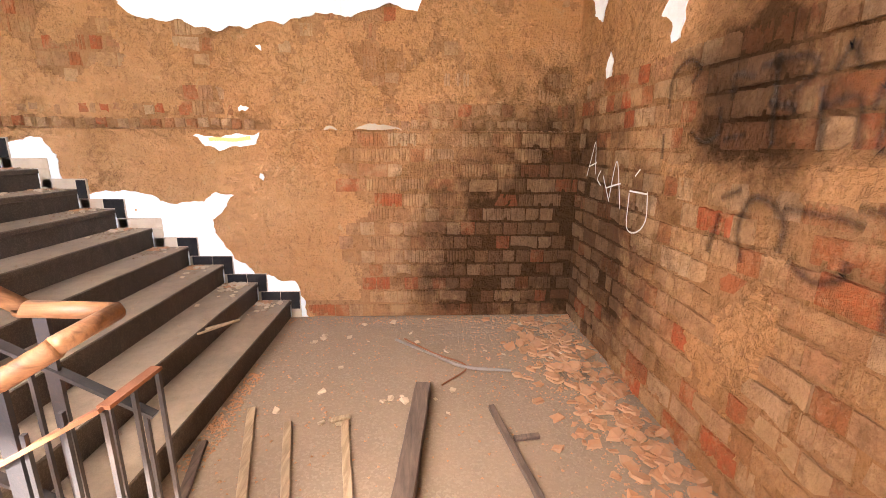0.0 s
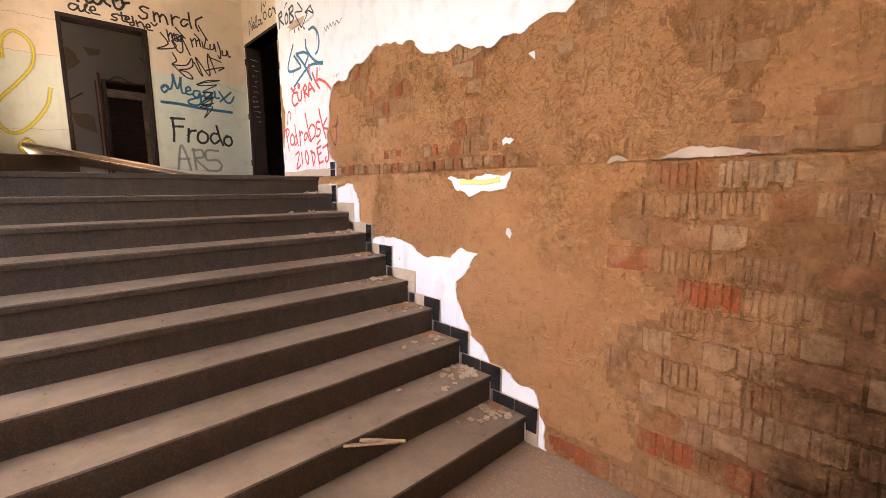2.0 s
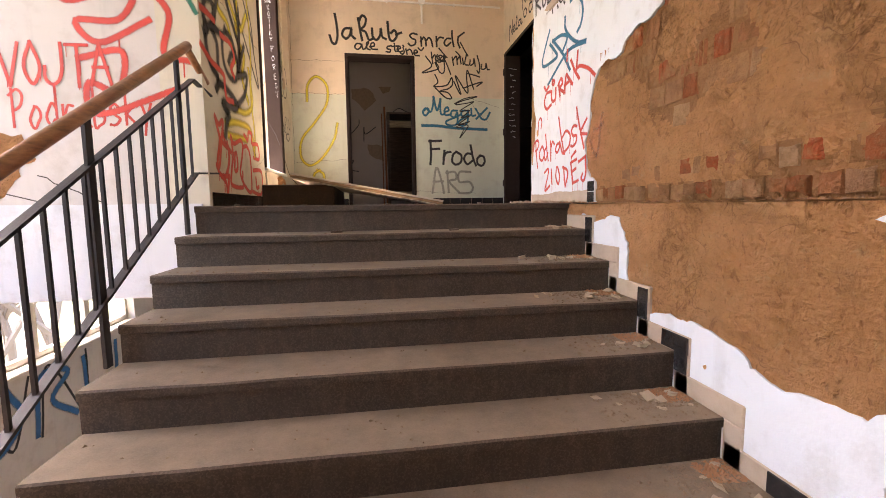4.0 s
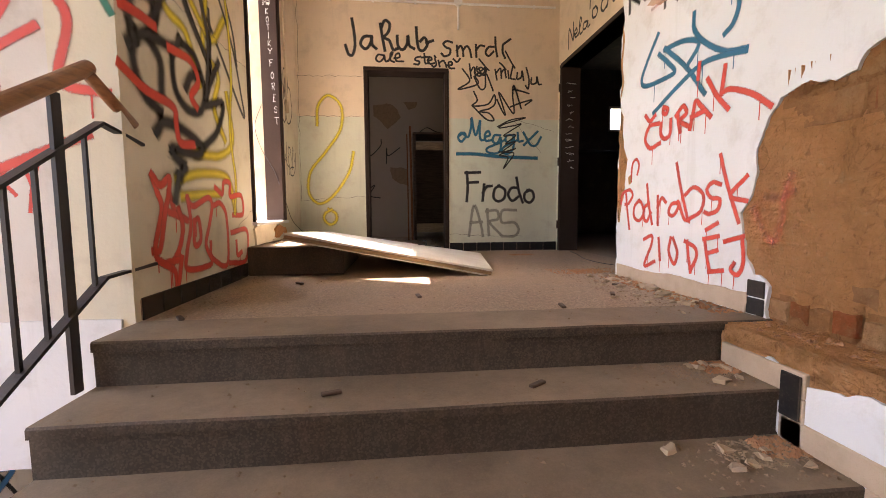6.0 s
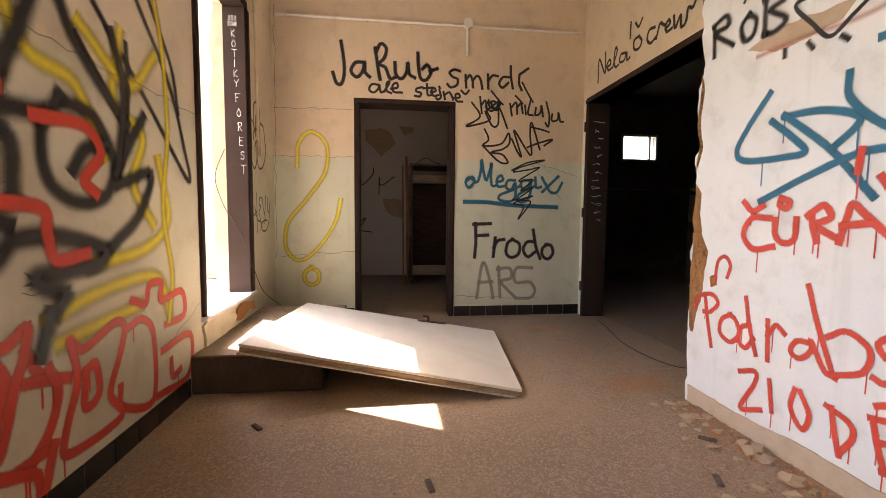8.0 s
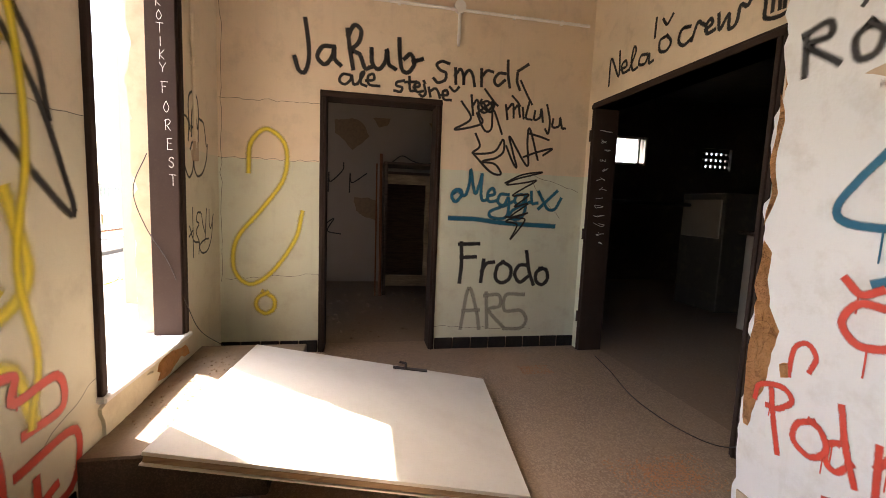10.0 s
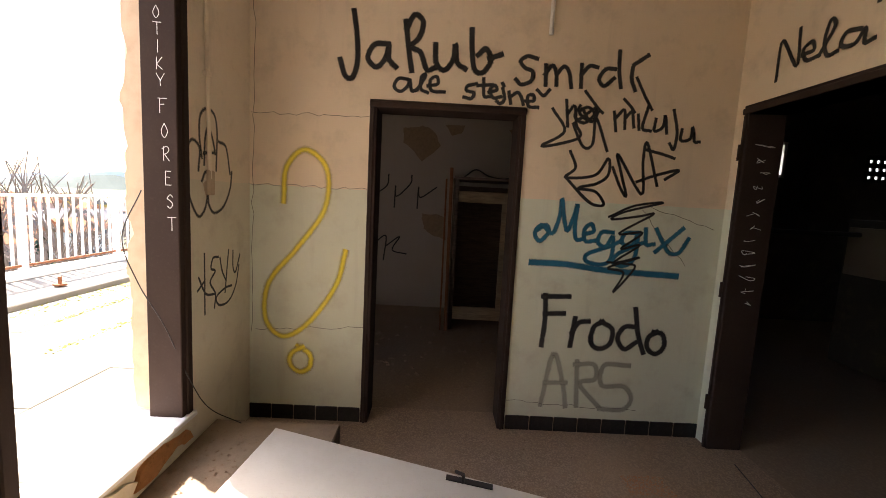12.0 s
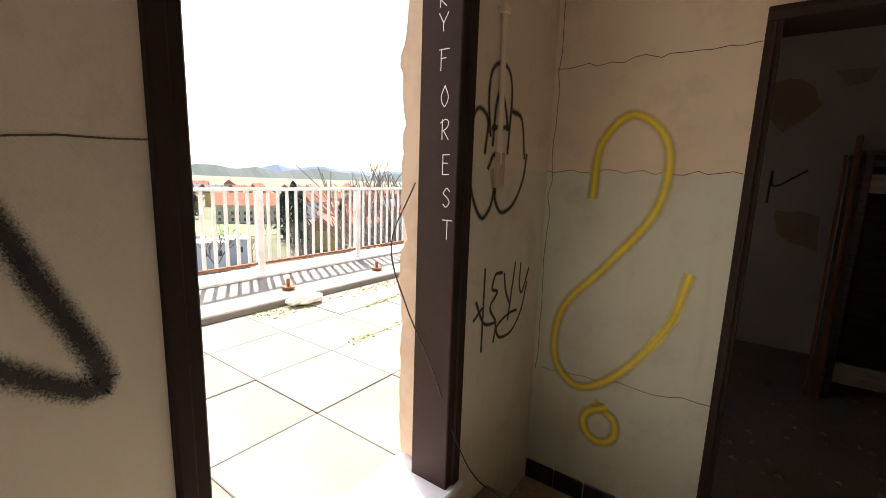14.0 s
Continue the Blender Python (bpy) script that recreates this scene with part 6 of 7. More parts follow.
lath((-1.74, -1.68, 0.02), (-1.72, -1.82, 0.02), 0.028, 0.024, OLDWOOD, "short dark splinter of timber")
wire("steel_rod", [(-0.54, -0.98, 0.02), (-0.78, -1.25, 0.02), (-1.0, -1.48, 0.03), (-1.04, -1.8, 0.02)], 0.010, "bent grey steel rod lying among plaster chips", GALV)
wire("steel_rod", [(-0.56, -1.05, 0.035), (-0.8, -1.28, 0.03), (-0.98, -1.50, 0.02), (-1.2, -1.32, 0.012)], 0.006, "thin bent steel rod lying on the floor", RUST)
lath((-0.87, 2 * GO + 0.06 - 0.55, 2 * RISE + 0.01), (-1.02, 2 * GO + 0.22 - 0.55, 2 * RISE + 0.01), 0.02, 0.012, RAWWOOD, "thin wooden splinter on a stair tread")
lath((-0.90, 2 * GO + 0.05 - 0.52, 2 * RISE + 0.012), (-1.10, 2 * GO + 0.20 - 0.52, 2 * RISE + 0.012), 0.018, 0.012, RAWWOOD, "thin wooden splinter on a stair tread")


def shard(rnd, size):
    bm = bmesh.new()
    geo = bmesh.ops.create_cube(bm, size=1.0)
    for v in geo["verts"]:
        v.co = Vector((v.co.x * size * rnd.uniform(0.6, 1.3), v.co.y * size * rnd.uniform(0.5, 1.1), v.co.z * size * rnd.uniform(0.15, 0.45)))
        v.co += Vector((rnd.uniform(-0.2, 0.2), rnd.uniform(-0.2, 0.2), rnd.uniform(-0.08, 0.08))) * size
    return bm


rnd = random.Random(7)
SHARD = painted("brick_rubble", (0.40, 0.19, 0.09), 0.95, 0.7, (0.36, 0.25, 0.16), scale=14)
CHIP = painted("plaster_chip", (0.46, 0.35, 0.24), 0.9, 0.4, (0.4, 0.28, 0.18), scale=20)
shard_meshes = [mesh_of("brick_shard", shard(rnd, 0.05), SHARD) for _ in range(7)]
chip_meshes = [mesh_of("plaster_chip", shard(rnd, 0.032), CHIP) for _ in range(5)]


def drop_on(name, me, x, y, z, label, category, group):
    ob = tagged(new(name, me), label, category, group)
    s = rnd.uniform(0.55, 1.5)
    ob.matrix_basis = pose(x, y, z + 0.010 * s, rnd.uniform(-18, 18), rnd.uniform(-18, 18), rnd.uniform(0, 360)) @ Matrix.Diagonal((s, s, s, 1))
    return ob


for k in range(210):       # along the back wall and in the sooty corner
    u = rnd.random() ** 0.8
    x = -0.12 - 2.3 * u
    y = YB + 0.05 + abs(rnd.gauss(0, 0.20 + 0.10 * (1 - u)))
    heap = 0.05 * max(0.0, 1 - (y - YB) / 0.35) * (u < 0.8)
    drop_on("brick_shard", rnd.choice(shard_meshes), x, min(y, YB + 0.8), heap * rnd.random(), "broken orange brick shard lying by the bare wall", "rubble", "brick rubble")
PLATE = painted("brick_plate", (0.42, 0.22, 0.115), 0.95, 0.5, (0.42, 0.30, 0.20), scale=9)


def plate(rr, size):
    """A flat broken piece of brick face with an uneven outline."""
    bm = bmesh.new()
    n = rr.choice((5, 6, 7))
    ring = [(math.cos(6.283 * k / n) * size * rr.uniform(0.55, 1.1), math.sin(6.283 * k / n) * size * rr.uniform(0.45, 0.9)) for k in range(n)]
    low = [bm.verts.new((x, y, 0.0)) for x, y in ring]
    top = [bm.verts.new((x * 0.93, y * 0.93, size * rr.uniform(0.16, 0.30))) for x, y in ring]
    bm.faces.new(list(reversed(low))), bm.faces.new(top)
    for k in range(n):
        j = (k + 1) % n
        bm.faces.new((low[k], low[j], top[j], top[k]))
    return bm


plate_meshes = [mesh_of("brick_plate", plate(rnd, 0.046), PLATE) for _ in range(8)]
for k in range(150):        # the heap of plates in the corner, thinning out along the wall
    u = rnd.random() ** 1.3
    x = -0.25 - 1.75 * u + rnd.gauss(0, 0.05)
    y = YB + 0.10 + abs(rnd.gauss(0, 0.16 + 0.08 * (1 - u))) + 0.10 * (u < 0.6)
    drop_on("brick_plate", rnd.choice(plate_meshes), min(x, -0.1), y, 0.035 * rnd.random() * (1 - u), "flat broken piece of brick face in the corner heap", "rubble", "brick rubble")
for k in range(40):
    drop_on("plaster_chip", rnd.choice(chip_meshes), rnd.uniform(-1.6, -0.05), rnd.uniform(-2.3, -0.3), 0.0, "pale plaster chip lying on the dusty floor", "rubble", "plaster chips")
for k in range(110):       # on the treads beside the wall
    i = rnd.choice((0, 0, 1, 1, 2, 3, 4, 5, 6, 7, 8))
    drop_on("plaster_chip", rnd.choice(chip_meshes), -0.05 - abs(rnd.gauss(0, 0.16)), i * GO + rnd.uniform(0.05, 0.24), (i + 1) * RISE - 0.004, "small plaster chip lying on a stair tread", "rubble", "plaster chips")
for k in range(48):
    drop_on("plaster_chip", rnd.choice(chip_meshes), XU - 0.05 - abs(rnd.gauss(0, 0.13)), rnd.uniform(2.6, 3.7), LZ - 0.004, "small plaster chip by the landing wall", "rubble", "plaster chips")


def crumbs(name, spots, size, mat, label, seed):
    """Loose crumbs, too many to count."""
    r = random.Random(seed)
    verts, faces = [], []
    for x0, x1, y0, y1, z, count in spots:
        for _ in range(count):
            c = Vector((r.uniform(x0, x1), r.uniform(y0, y1), z))
            s = size * r.uniform(0.3, 1.3)
            a = r.uniform(0, 6.28)
            n = len(verts)
            for k in range(3):
                verts.append(c + Vector((math.cos(a + k * 2.1 + r.uniform(-.4, .4)) * s, math.sin(a + k * 2.1) * s, 0)))
            verts.append(c + Vector((r.uniform(-.3, .3) * s, r.uniform(-.3, .3) * s, s * r.uniform(0.4, 0.9))))
            faces += [(n, n + 1, n + 3), (n + 1, n + 2, n + 3), (n + 2, n, n + 3)]
    me = bpy.data.meshes.new(name)
    me.from_pydata(verts, [], faces)
    me.materials.append(mat)
    return tagged(new(name, me), label, "debris", "", "stuff")


treads = [(-0.30, -0.02, i * GO + 0.10, (i + 1) * GO - 0.02, (i + 1) * RISE, 320) for i in range(9)] + [(XS + 0.05, -0.02, i * GO, (i + 1) * GO - 0.02, (i + 1) * RISE, 60) for i in range(9)] + [(-0.45, -0.02, i * GO + 0.02, (i + 1) * GO - 0.02, (i + 1) * RISE, 110) for i in range(9)]
crumbs("tread_crumbs", treads, 0.008, DIRT, "brown crumbs and dust scattered on the stair treads", 1)
crumbs("floor_crumbs", [(-2.6, -0.02, YB, -0.05, 0.0, 900), (-1.4, -0.02, YB, -1.5, 0.0, 700), (-2.4, -0.1, YB, YB + 0.5, 0.0, 900), (-1.5, -0.02, -0.9, -0.02, 0.0, 200), (-0.2, -0.02, YB, 0, 0.0, 500)], 0.009, SHARD, "crumbled brick and mortar strewn over the half landing", 2)
crumbs("brown_dust", [(-1.1, -0.02, YB, -0.3, 0.0, 1500), (-0.45, -0.02, YB, -0.1, 0.0, 1300), (-2.4, -0.1, YB, YB + 0.8, 0.0, 1500)], 0.007, DIRT, "fine brown dust and crumbs along the foot of the bare wall", 21)
crumbs("dirt_heaps", [(-0.16, -0.02, i * GO + 0.14, (i + 1) * GO - 0.015, (i + 1) * RISE, 260) for i in range(9)] + [(XU - 0.16, XU - 0.02, 2.6, 3.7, LZ, 420), (-1.6, -1.0, -0.12, -0.02, 0.0, 260), (-1.9, -1.5, -0.14, -0.02, 0.0, 160)], 0.012, SHARD, "small heaps of crumbled mortar on the treads beside the wall", 11)
crumbs("landing_crumbs", [(XL, XU, YS + 0.03, YF, LZ, 260), (XU - 0.4, XU - 0.02, 2.6, 3.8, LZ, 420), (XL + 0.01, XL + 0.2, 2.8, 4.0, LZ, 160), (-0.3, 0.45, 3.7, 4.2, LZ, 240)], 0.006, DIRT, "brown crumbs on the landing floor", 3)
crumbs("ledge_crumbs", [(0.02, XU - 0.01, YB, YS, LZ - 0.006, 700)], 0.012, SHARD, "brick crumbs lying on the wall ledge", 4)
crumbs("room_litter", [(-2.4, 0.6, 6.0, 8.0, LZ - 0.004, 260)], 0.022, DIRT, "paper and plaster litter on the dark room floor", 5)
crumbs("sill_crumbs", [(XL + 0.01, XL + 0.35, 4.25, 5.2, LZ + 0.205, 220)], 0.008, DIRT, "brown crumbs on the terrace step", 6)
for x, y, a in ((0.02, 3.3, 15), (-2.2, 2.75, 65), (-0.20, 3.02, 20), (-0.55, 2.85, 80), (-1.2, 3.1, 140), (-1.5, 2.35, 60), (-0.8, 2.35, 10), (-1.9, 3.6, 40)):
    z = LZ if y > YS else 9 * RISE
    lath((x, y, z + 0.006), (x + 0.07 * math.cos(a), y + 0.07 * math.sin(a), z + 0.006), 0.022, 0.012, OLDWOOD, "dark wooden splinter lying on the terrazzo")
crumbs("sand", [(-0.2, 0.32, 3.80, 4.08, LZ, 900), (-0.05, 0.2, 3.85, 4.02, LZ, 700), (-0.18, 0.06, 5.12, 5.28, LZ, 500)], 0.005, SHARD, "brown sand strewn on the landing floor", 9)

# ---- terrace ----
def make_slab_mat():
    n = Nodes("terrace_concrete")
    big, fine = n.noise(1.5, 5), n.noise(60, 4)
    c = n.ramp(n.math("ADD", n.math("MULTIPLY", big, 0.9), n.math("MULTIPLY", n.random(), 0.1)), (0.3, (0.11, 0.103, 0.088)), (0.7, (0.19, 0.18, 0.155)))
    c = n.mix(n.ramp(fine, (0.5, 0.0), (0.7, 0.5)), c, (0.13, 0.12, 0.095))
    return n.done(c, 0.9, fine, 0.4, 0.006)


def make_leafy(name, dark, light):
    n = Nodes(name)
    c = n.mix(n.noise(0.6, 4), dark, light)
    c = n.mix(n.island(), c, tuple(v * 0.7 for v in dark))
    return n.done(c, 0.8)


SLAB, MOSS = make_slab_mat(), make_leafy("moss", (0.16, 0.17, 0.03), (0.30, 0.28, 0.05))
terrace = structure("terrace_deck", boxes((-5.75, XL - WT, YV + 0.3, 12.0, TZ - 0.2, TZ - 0.012)), DUSTY, "dark joint bed of the terrace paving", "terrace")
slab_mesh = mesh_of("paving_slab", boxes((-0.248, 0.248, -0.248, 0.248, -0.03, 0.0), bevel=0.003), SLAB)
for i in range(4):
    for j in range(15):
        shared("paving_slab", slab_mesh, terrace, pose(XL - WT - 0.25 - i * 0.5, 3.3 + j * 0.5, TZ + 0.001 * ((i * 7 + j * 3) % 4), 0, 0, 0))
crumbs("moss", [(XL - WT - 0.5 * i - 0.05, XL - WT - 0.5 * i + 0.03, 4.5 + 0.6 * i, 7.5, TZ, 240) for i in (2, 3)] + [(-4.65, -4.4, 5.6, 8.0, TZ, 600)], 0.014, MOSS, "yellow-green moss in the paving joints", 8)
kerb = structure("terrace_kerb", boxes((-5.62, -4.63, YV + 0.3, 12.0, TZ - 0.01, TZ + 0.055), bevel=0.01), SLAB, "raised speckled concrete kerb under the terrace railing", "kerb")
structure("kerb_flashing", boxes((-5.75, -5.38, YV + 0.3, 12.0, TZ + 0.056, TZ + 0.085), bevel=0.006), WHITERAIL, "pale sheet metal flashing at the terrace edge", "flashing")
t_rail = empty("terrace_railing", pose(0, 0, 0), "white painted steel terrace railing, rusting", "railing", kind="structure")
for k in range(8):
    y = 2.5 + 1.27 * k - 0.09
    part("post", boxes((-5.51, -5.45, y - 0.035, y + 0.035, TZ + 0.05, TZ + 0.90), bevel=0.006), WHITERAIL, t_rail)
part("top_rail", boxes((-5.505, -5.455, 2.0, 11.5, TZ + 0.89, TZ + 0.92), bevel=0.005), WHITERAIL, t_rail)
part("bottom_rail", boxes((-5.495, -5.465, 2.0, 11.5, TZ + 0.17, TZ + 0.195), bevel=0.004), RUST, t_rail, "rusty bottom rail")
bal = mesh_of("baluster", boxes((-0.008, 0.008, -0.016, 0.016, 0.0, 0.70), bevel=0.003), WHITERAIL)
for k in range(88):
    shared("baluster", bal, t_rail, pose(-5.48, 2.08 + 0.106 * k, TZ + 0.19))
vent = empty("roof_vent", pose(-4.86, 5.15, TZ + 0.055), "small rusty mushroom-shaped roof vent on the kerb", "vent", "roof vents")
part("cap", tube(bmesh.new(), (0, 0, 0.012), (0, 0, 0.03), 0.055, 14), RUST, vent)
part("stem", tube(bmesh.new(), (0, 0, 0), (0, 0, 0.10), 0.016, 10), RUST, vent)
for y in (6.1, 7.2, 8.3):
    copy_thing(vent, pose(-4.86, y, TZ + 0.055))
lath((-3.98, 4.55, TZ + 0.012), (-4.58, 5.15, TZ + 0.012), 0.02, 0.012, OLDWOOD, "thin grey stick lying on the terrace", "stick")
lath((-3.95, 4.56, TZ + 0.012), (-4.0, 4.80, TZ + 0.012), 0.03, 0.012, OLDWOOD, "dark stick lying on the terrace", "stick")
bag = bmesh.new()
bmesh.ops.create_icosphere(bag, subdivisions=3, radius=0.12)
for v in bag.verts:
    v.co = Vector((v.co.x * 0.7, v.co.y * 1.3, max(-0.03, v.co.z * 0.45))) * (1 + 0.35 * noise.noise(v.co * 18)) + Vector((-4.55, 6.05, TZ + 0.04))
thing("plastic_bag", bag, WHITERAIL, "crumpled pale plastic bag against the kerb", "bag")

# ---- town and hills beyond the terrace ----
def make_ground():
    n = Nodes("valley_ground")
    a, b = n.noise(0.02, 6, 0.65), n.noise(0.3, 5)
    c = n.ramp(a, (0.35, (0.075, 0.062, 0.042)), (0.5, (0.07, 0.085, 0.03)), (0.65, (0.11, 0.09, 0.065)))
    return n.done(n.mix(n.ramp(b, (0.5, 0.0), (0.7, 0.4)), c, (0.05, 0.042, 0.03)), 0.95)


GROUND, LAWN = make_ground(), make_leafy("lawn_grass", (0.11, 0.24, 0.03), (0.16, 0.30, 0.05))
FOREST, BARE = make_leafy("conifer_needles", (0.018, 0.045, 0.028), (0.035, 0.07, 0.04)), painted("bare_bark", (0.19, 0.14, 0.11), 0.9, 0.3)
ROOF = [painted("clay_roof_tiles", (0.30, 0.105, 0.045), 0.85, 0.4, (0.2, 0.1, 0.06), scale=0.8), painted("grey_roof", (0.13, 0.12, 0.12), 0.8, 0.3, scale=0.8)]
HOUSE = [painted(f"house_render_{k}", c, 0.9, 0.2, scale=0.4) for k, c in (("cream", (0.40, 0.32, 0.22)), ("white", (0.46, 0.45, 0.42)), ("ochre", (0.40, 0.27, 0.08)), ("pink", (0.40, 0.26, 0.21)))]
PANE = painted("far_window_glass", (0.06, 0.07, 0.09), 0.15, 0.2, scale=0.5)
GZ = -20.0
ground = bmesh.new()
g = bmesh.ops.create_grid(ground, x_segments=40, y_segments=40, size=3000)
for v in ground.verts:
    r = math.hypot(v.co.x, v.co.y)
    v.co.z = GZ + (0.0 if r < 400 else 10 * noise.noise(v.co * 0.0012) + (r - 400) * 0.004)
structure("ground", ground, GROUND, "valley ground with gardens and fields reaching the horizon", "ground")
base_block = structure("building_base", boxes((-6.2, 6.6, -2.8, 12.0, GZ, -2.0)), PALE, "plastered lower storeys of the building", "building")


def polar(bearing, dist):
    """Bearing in degrees to the left of north, as seen from the landing."""
    a = radians(bearing)
    return -1.7 - math.sin(a) * dist, 4.0 + math.cos(a) * dist


def house(bearing, dist, w, d, h, wall_mat, roof_mat, turn, label):
    x, y = polar(bearing, dist)
    ob = empty("house", pose(x, y, GZ, 0, 0, turn), label, "house", "town houses")
    part("wall", boxes((-w / 2, w / 2, -d / 2, d / 2, 0, h)), wall_mat, ob)
    bm = bmesh.new()
    e, p = 0.5, h + d * 0.42
    v = [bm.verts.new(c) for c in ((-w / 2 - e, -d / 2 - e, h - 0.2), (w / 2 + e, -d / 2 - e, h - 0.2), (w / 2 + e, d / 2 + e, h - 0.2), (-w / 2 - e, d / 2 + e, h - 0.2), (-w / 2 - e, 0, p), (w / 2 + e, 0, p))]
    for f in ((0, 1, 5, 4), (2, 3, 4, 5), (0, 4, 3), (1, 2, 5), (0, 3, 2, 1)):
        bm.faces.new([v[k] for k in f])
    bmesh.ops.recalc_face_normals(bm, faces=bm.faces)
    roof = part("roof", bm, roof_mat, ob)
    part("chimney", boxes((w * 0.15, w * 0.15 + 0.7, -0.5, 0.4, p - 1.5, p + 0.9)), HOUSE[3], roof)
    for s in (-1, 1):
        for k in range(int(w // 2.6)):
            for lv in range(int(h // 2.7)):
                wx = -w / 2 + 1.4 + k * 2.5
                part("window", boxes((wx - 0.5, wx + 0.5, s * d / 2 - 0.06, s * d / 2 + 0.06, 0.9 + lv * 2.8, 2.3 + lv * 2.8)), PANE, ob)
    return ob


r = random.Random(21)
for k in range(64):
    b, dist = 28 + 54 * ((k * 0.618) % 1.0), 130 + 420 * ((k * 0.37) % 1.0)
    if b > 53:
        dist = max(dist, 270 + 3 * k)
    red = r.random() < 0.7
    house(b, dist, r.uniform(11, 18), r.uniform(8, 11), r.choice((5.6, 6.2, 8.4)), HOUSE[k % 4], ROOF[0 if red else 1], r.uniform(0, 180), "rendered town house with a red tiled roof" if red else "rendered town house with a dark grey roof")
house(67.5, 118, 10, 7, 4.2, HOUSE[3], ROOF[1], 62, "pink house with a dark tiled roof near the lawn")
for b, d in ((64.3, 113), (62.0, 117)):
    x, y = polar(b, d)
    shed = empty("flat_roofed_house", pose(x, y, GZ, 0, 0, 62), "white flat-roofed house below the terrace", "house", "flat-roofed houses")
    part("wall", boxes((-3.2, 3.2, -3, 3, 0, 6.2)), HOUSE[1], shed)
    part("roof", boxes((-3.5, 3.5, -3.3, 3.3, 6.2, 6.5)), HOUSE[1], shed)
    for k in (-1, 1):
        part("window", boxes((k * 1.5 - 0.5, k * 1.5 + 0.5, -3.06, -2.9, 3.2, 4.6)), PANE, shed)
house(60, 214, 27, 12, 8.0, HOUSE[0], ROOF[0], 60, "long tan house with a pale orange tiled roof")
house(49, 168, 15, 10, 7.5, HOUSE[0], ROOF[0], 30, "cream house with an orange tiled roof")
house(46, 150, 13, 9, 7.0, HOUSE[3], ROOF[0], 70, "pink house with an orange tiled roof")
house(51.5, 138, 9, 6, 4.0, HOUSE[2], ROOF[1], 40, "small ochre house with a dark roof")
block_at = polar(77, 205)
block = empty("apartment_building", pose(*block_at, GZ, 0, 0, 50), "long pale panel apartment building with rows of windows", "building")
part("wall", boxes((-26, 26, -6, 6, 0, 16)), HOUSE[1], block)
part("roof", boxes((-26.4, 26.4, -6.4, 6.4, 16, 16.5)), ROOF[1], block)
for lv in range(5):
    for k in range(17):
        for s in (-1, 1):
            part("window", boxes((-25 + k * 3.05, -23.2 + k * 3.05, s * 6 - 0.08, s * 6 + 0.08, 1.2 + lv * 3, 2.8 + lv * 3)), PANE, block)
lx, ly = polar(67.5, 188)
thing("lawn", flake(Wall((lx, ly, GZ + 0.15), (1, 0, 0), (0, 1, 0)), [(-32, -22), (26, -26), (34, 24), (-24, 28)], 0.1, 3.0, 0.8, 2.0), LAWN, "bright green mown lawn between houses", "lawn", "", "structure")


def conifer(bearing, dist, high):
    x, y = polar(bearing, dist)
    ob = empty("conifer", pose(x, y, GZ), "dark green spruce standing among the houses", "tree", "conifers")
    part("trunk", tube(bmesh.new(), (0, 0, 0), (0, 0, high * 0.95), high * 0.02, 7, 0.03), BARE, ob)
    verts, faces = [], []
    for _ in range(420):
        t = r.random() ** 0.8
        z = high * (0.08 + 0.92 * t)
        rad = high * 0.2 * (1 - t) * r.uniform(0.25, 1.1) + 0.1
        a = r.uniform(0, 6.283)
        c = Vector((math.cos(a) * rad, math.sin(a) * rad, z))
        s = high * 0.05 * r.uniform(0.5, 1.2)
        n = len(verts)
        verts += [c, c + Vector((math.cos(a) * s - math.sin(a) * s * 0.5, math.sin(a) * s + math.cos(a) * s * 0.5, -s * 0.7)), c + Vector((math.cos(a) * s + math.sin(a) * s * 0.5, math.sin(a) * s - math.cos(a) * s * 0.5, -s * 0.7)), c + Vector((0, 0, s * 0.6))]
        faces += [(n, n + 1, n + 2), (n, n + 3, n + 1), (n, n + 2, n + 3)]
    me = bpy.data.meshes.new("crown")
    me.from_pydata(verts, [], faces)
    me.materials.append(FOREST)
    c = new("crown", me)
    c.parent = ob


for b, dist, h in ((55, 146, 20), (54, 152, 17), (56.2, 158, 16), (72, 150, 15), (70, 210, 14), (54, 130, 13), (49, 160, 14), (66, 230, 16), (43, 120, 12), (77, 130, 13), (62, 250, 15)):
    conifer(b, dist, h)


def bare_tree(x, y, z, high, seed, label):
    rr = random.Random(seed)
    ob = empty("bare_tree", pose(x, y, z), label, "tree", "bare trees")
    trunk, limbs = bmesh.new(), bmesh.new()

    def grow(bm, p, d, length, rad, depth):
        q = p + d * length
        tube(bm, p, q, rad, 5 if depth > 1 else 3, rad * 0.7)
        if depth == 0:
            return
        for _ in range(3 if depth > 1 else 4):
            nd = (d + Vector((rr.uniform(-.7, .7), rr.uniform(-.7, .7), rr.uniform(-.1, .5)))).normalized()
            grow(limbs, p.lerp(q, rr.uniform(0.55, 1.0)), nd, length * rr.uniform(0.6, 0.85), rad * 0.6, depth - 1)
    grow(trunk, Vector((0, 0, 0)), Vector((0, 0, 1)), high * 0.34, high * 0.018, 4)
    part("trunk", trunk, BARE, ob)
    part("crown", limbs, BARE, ob)


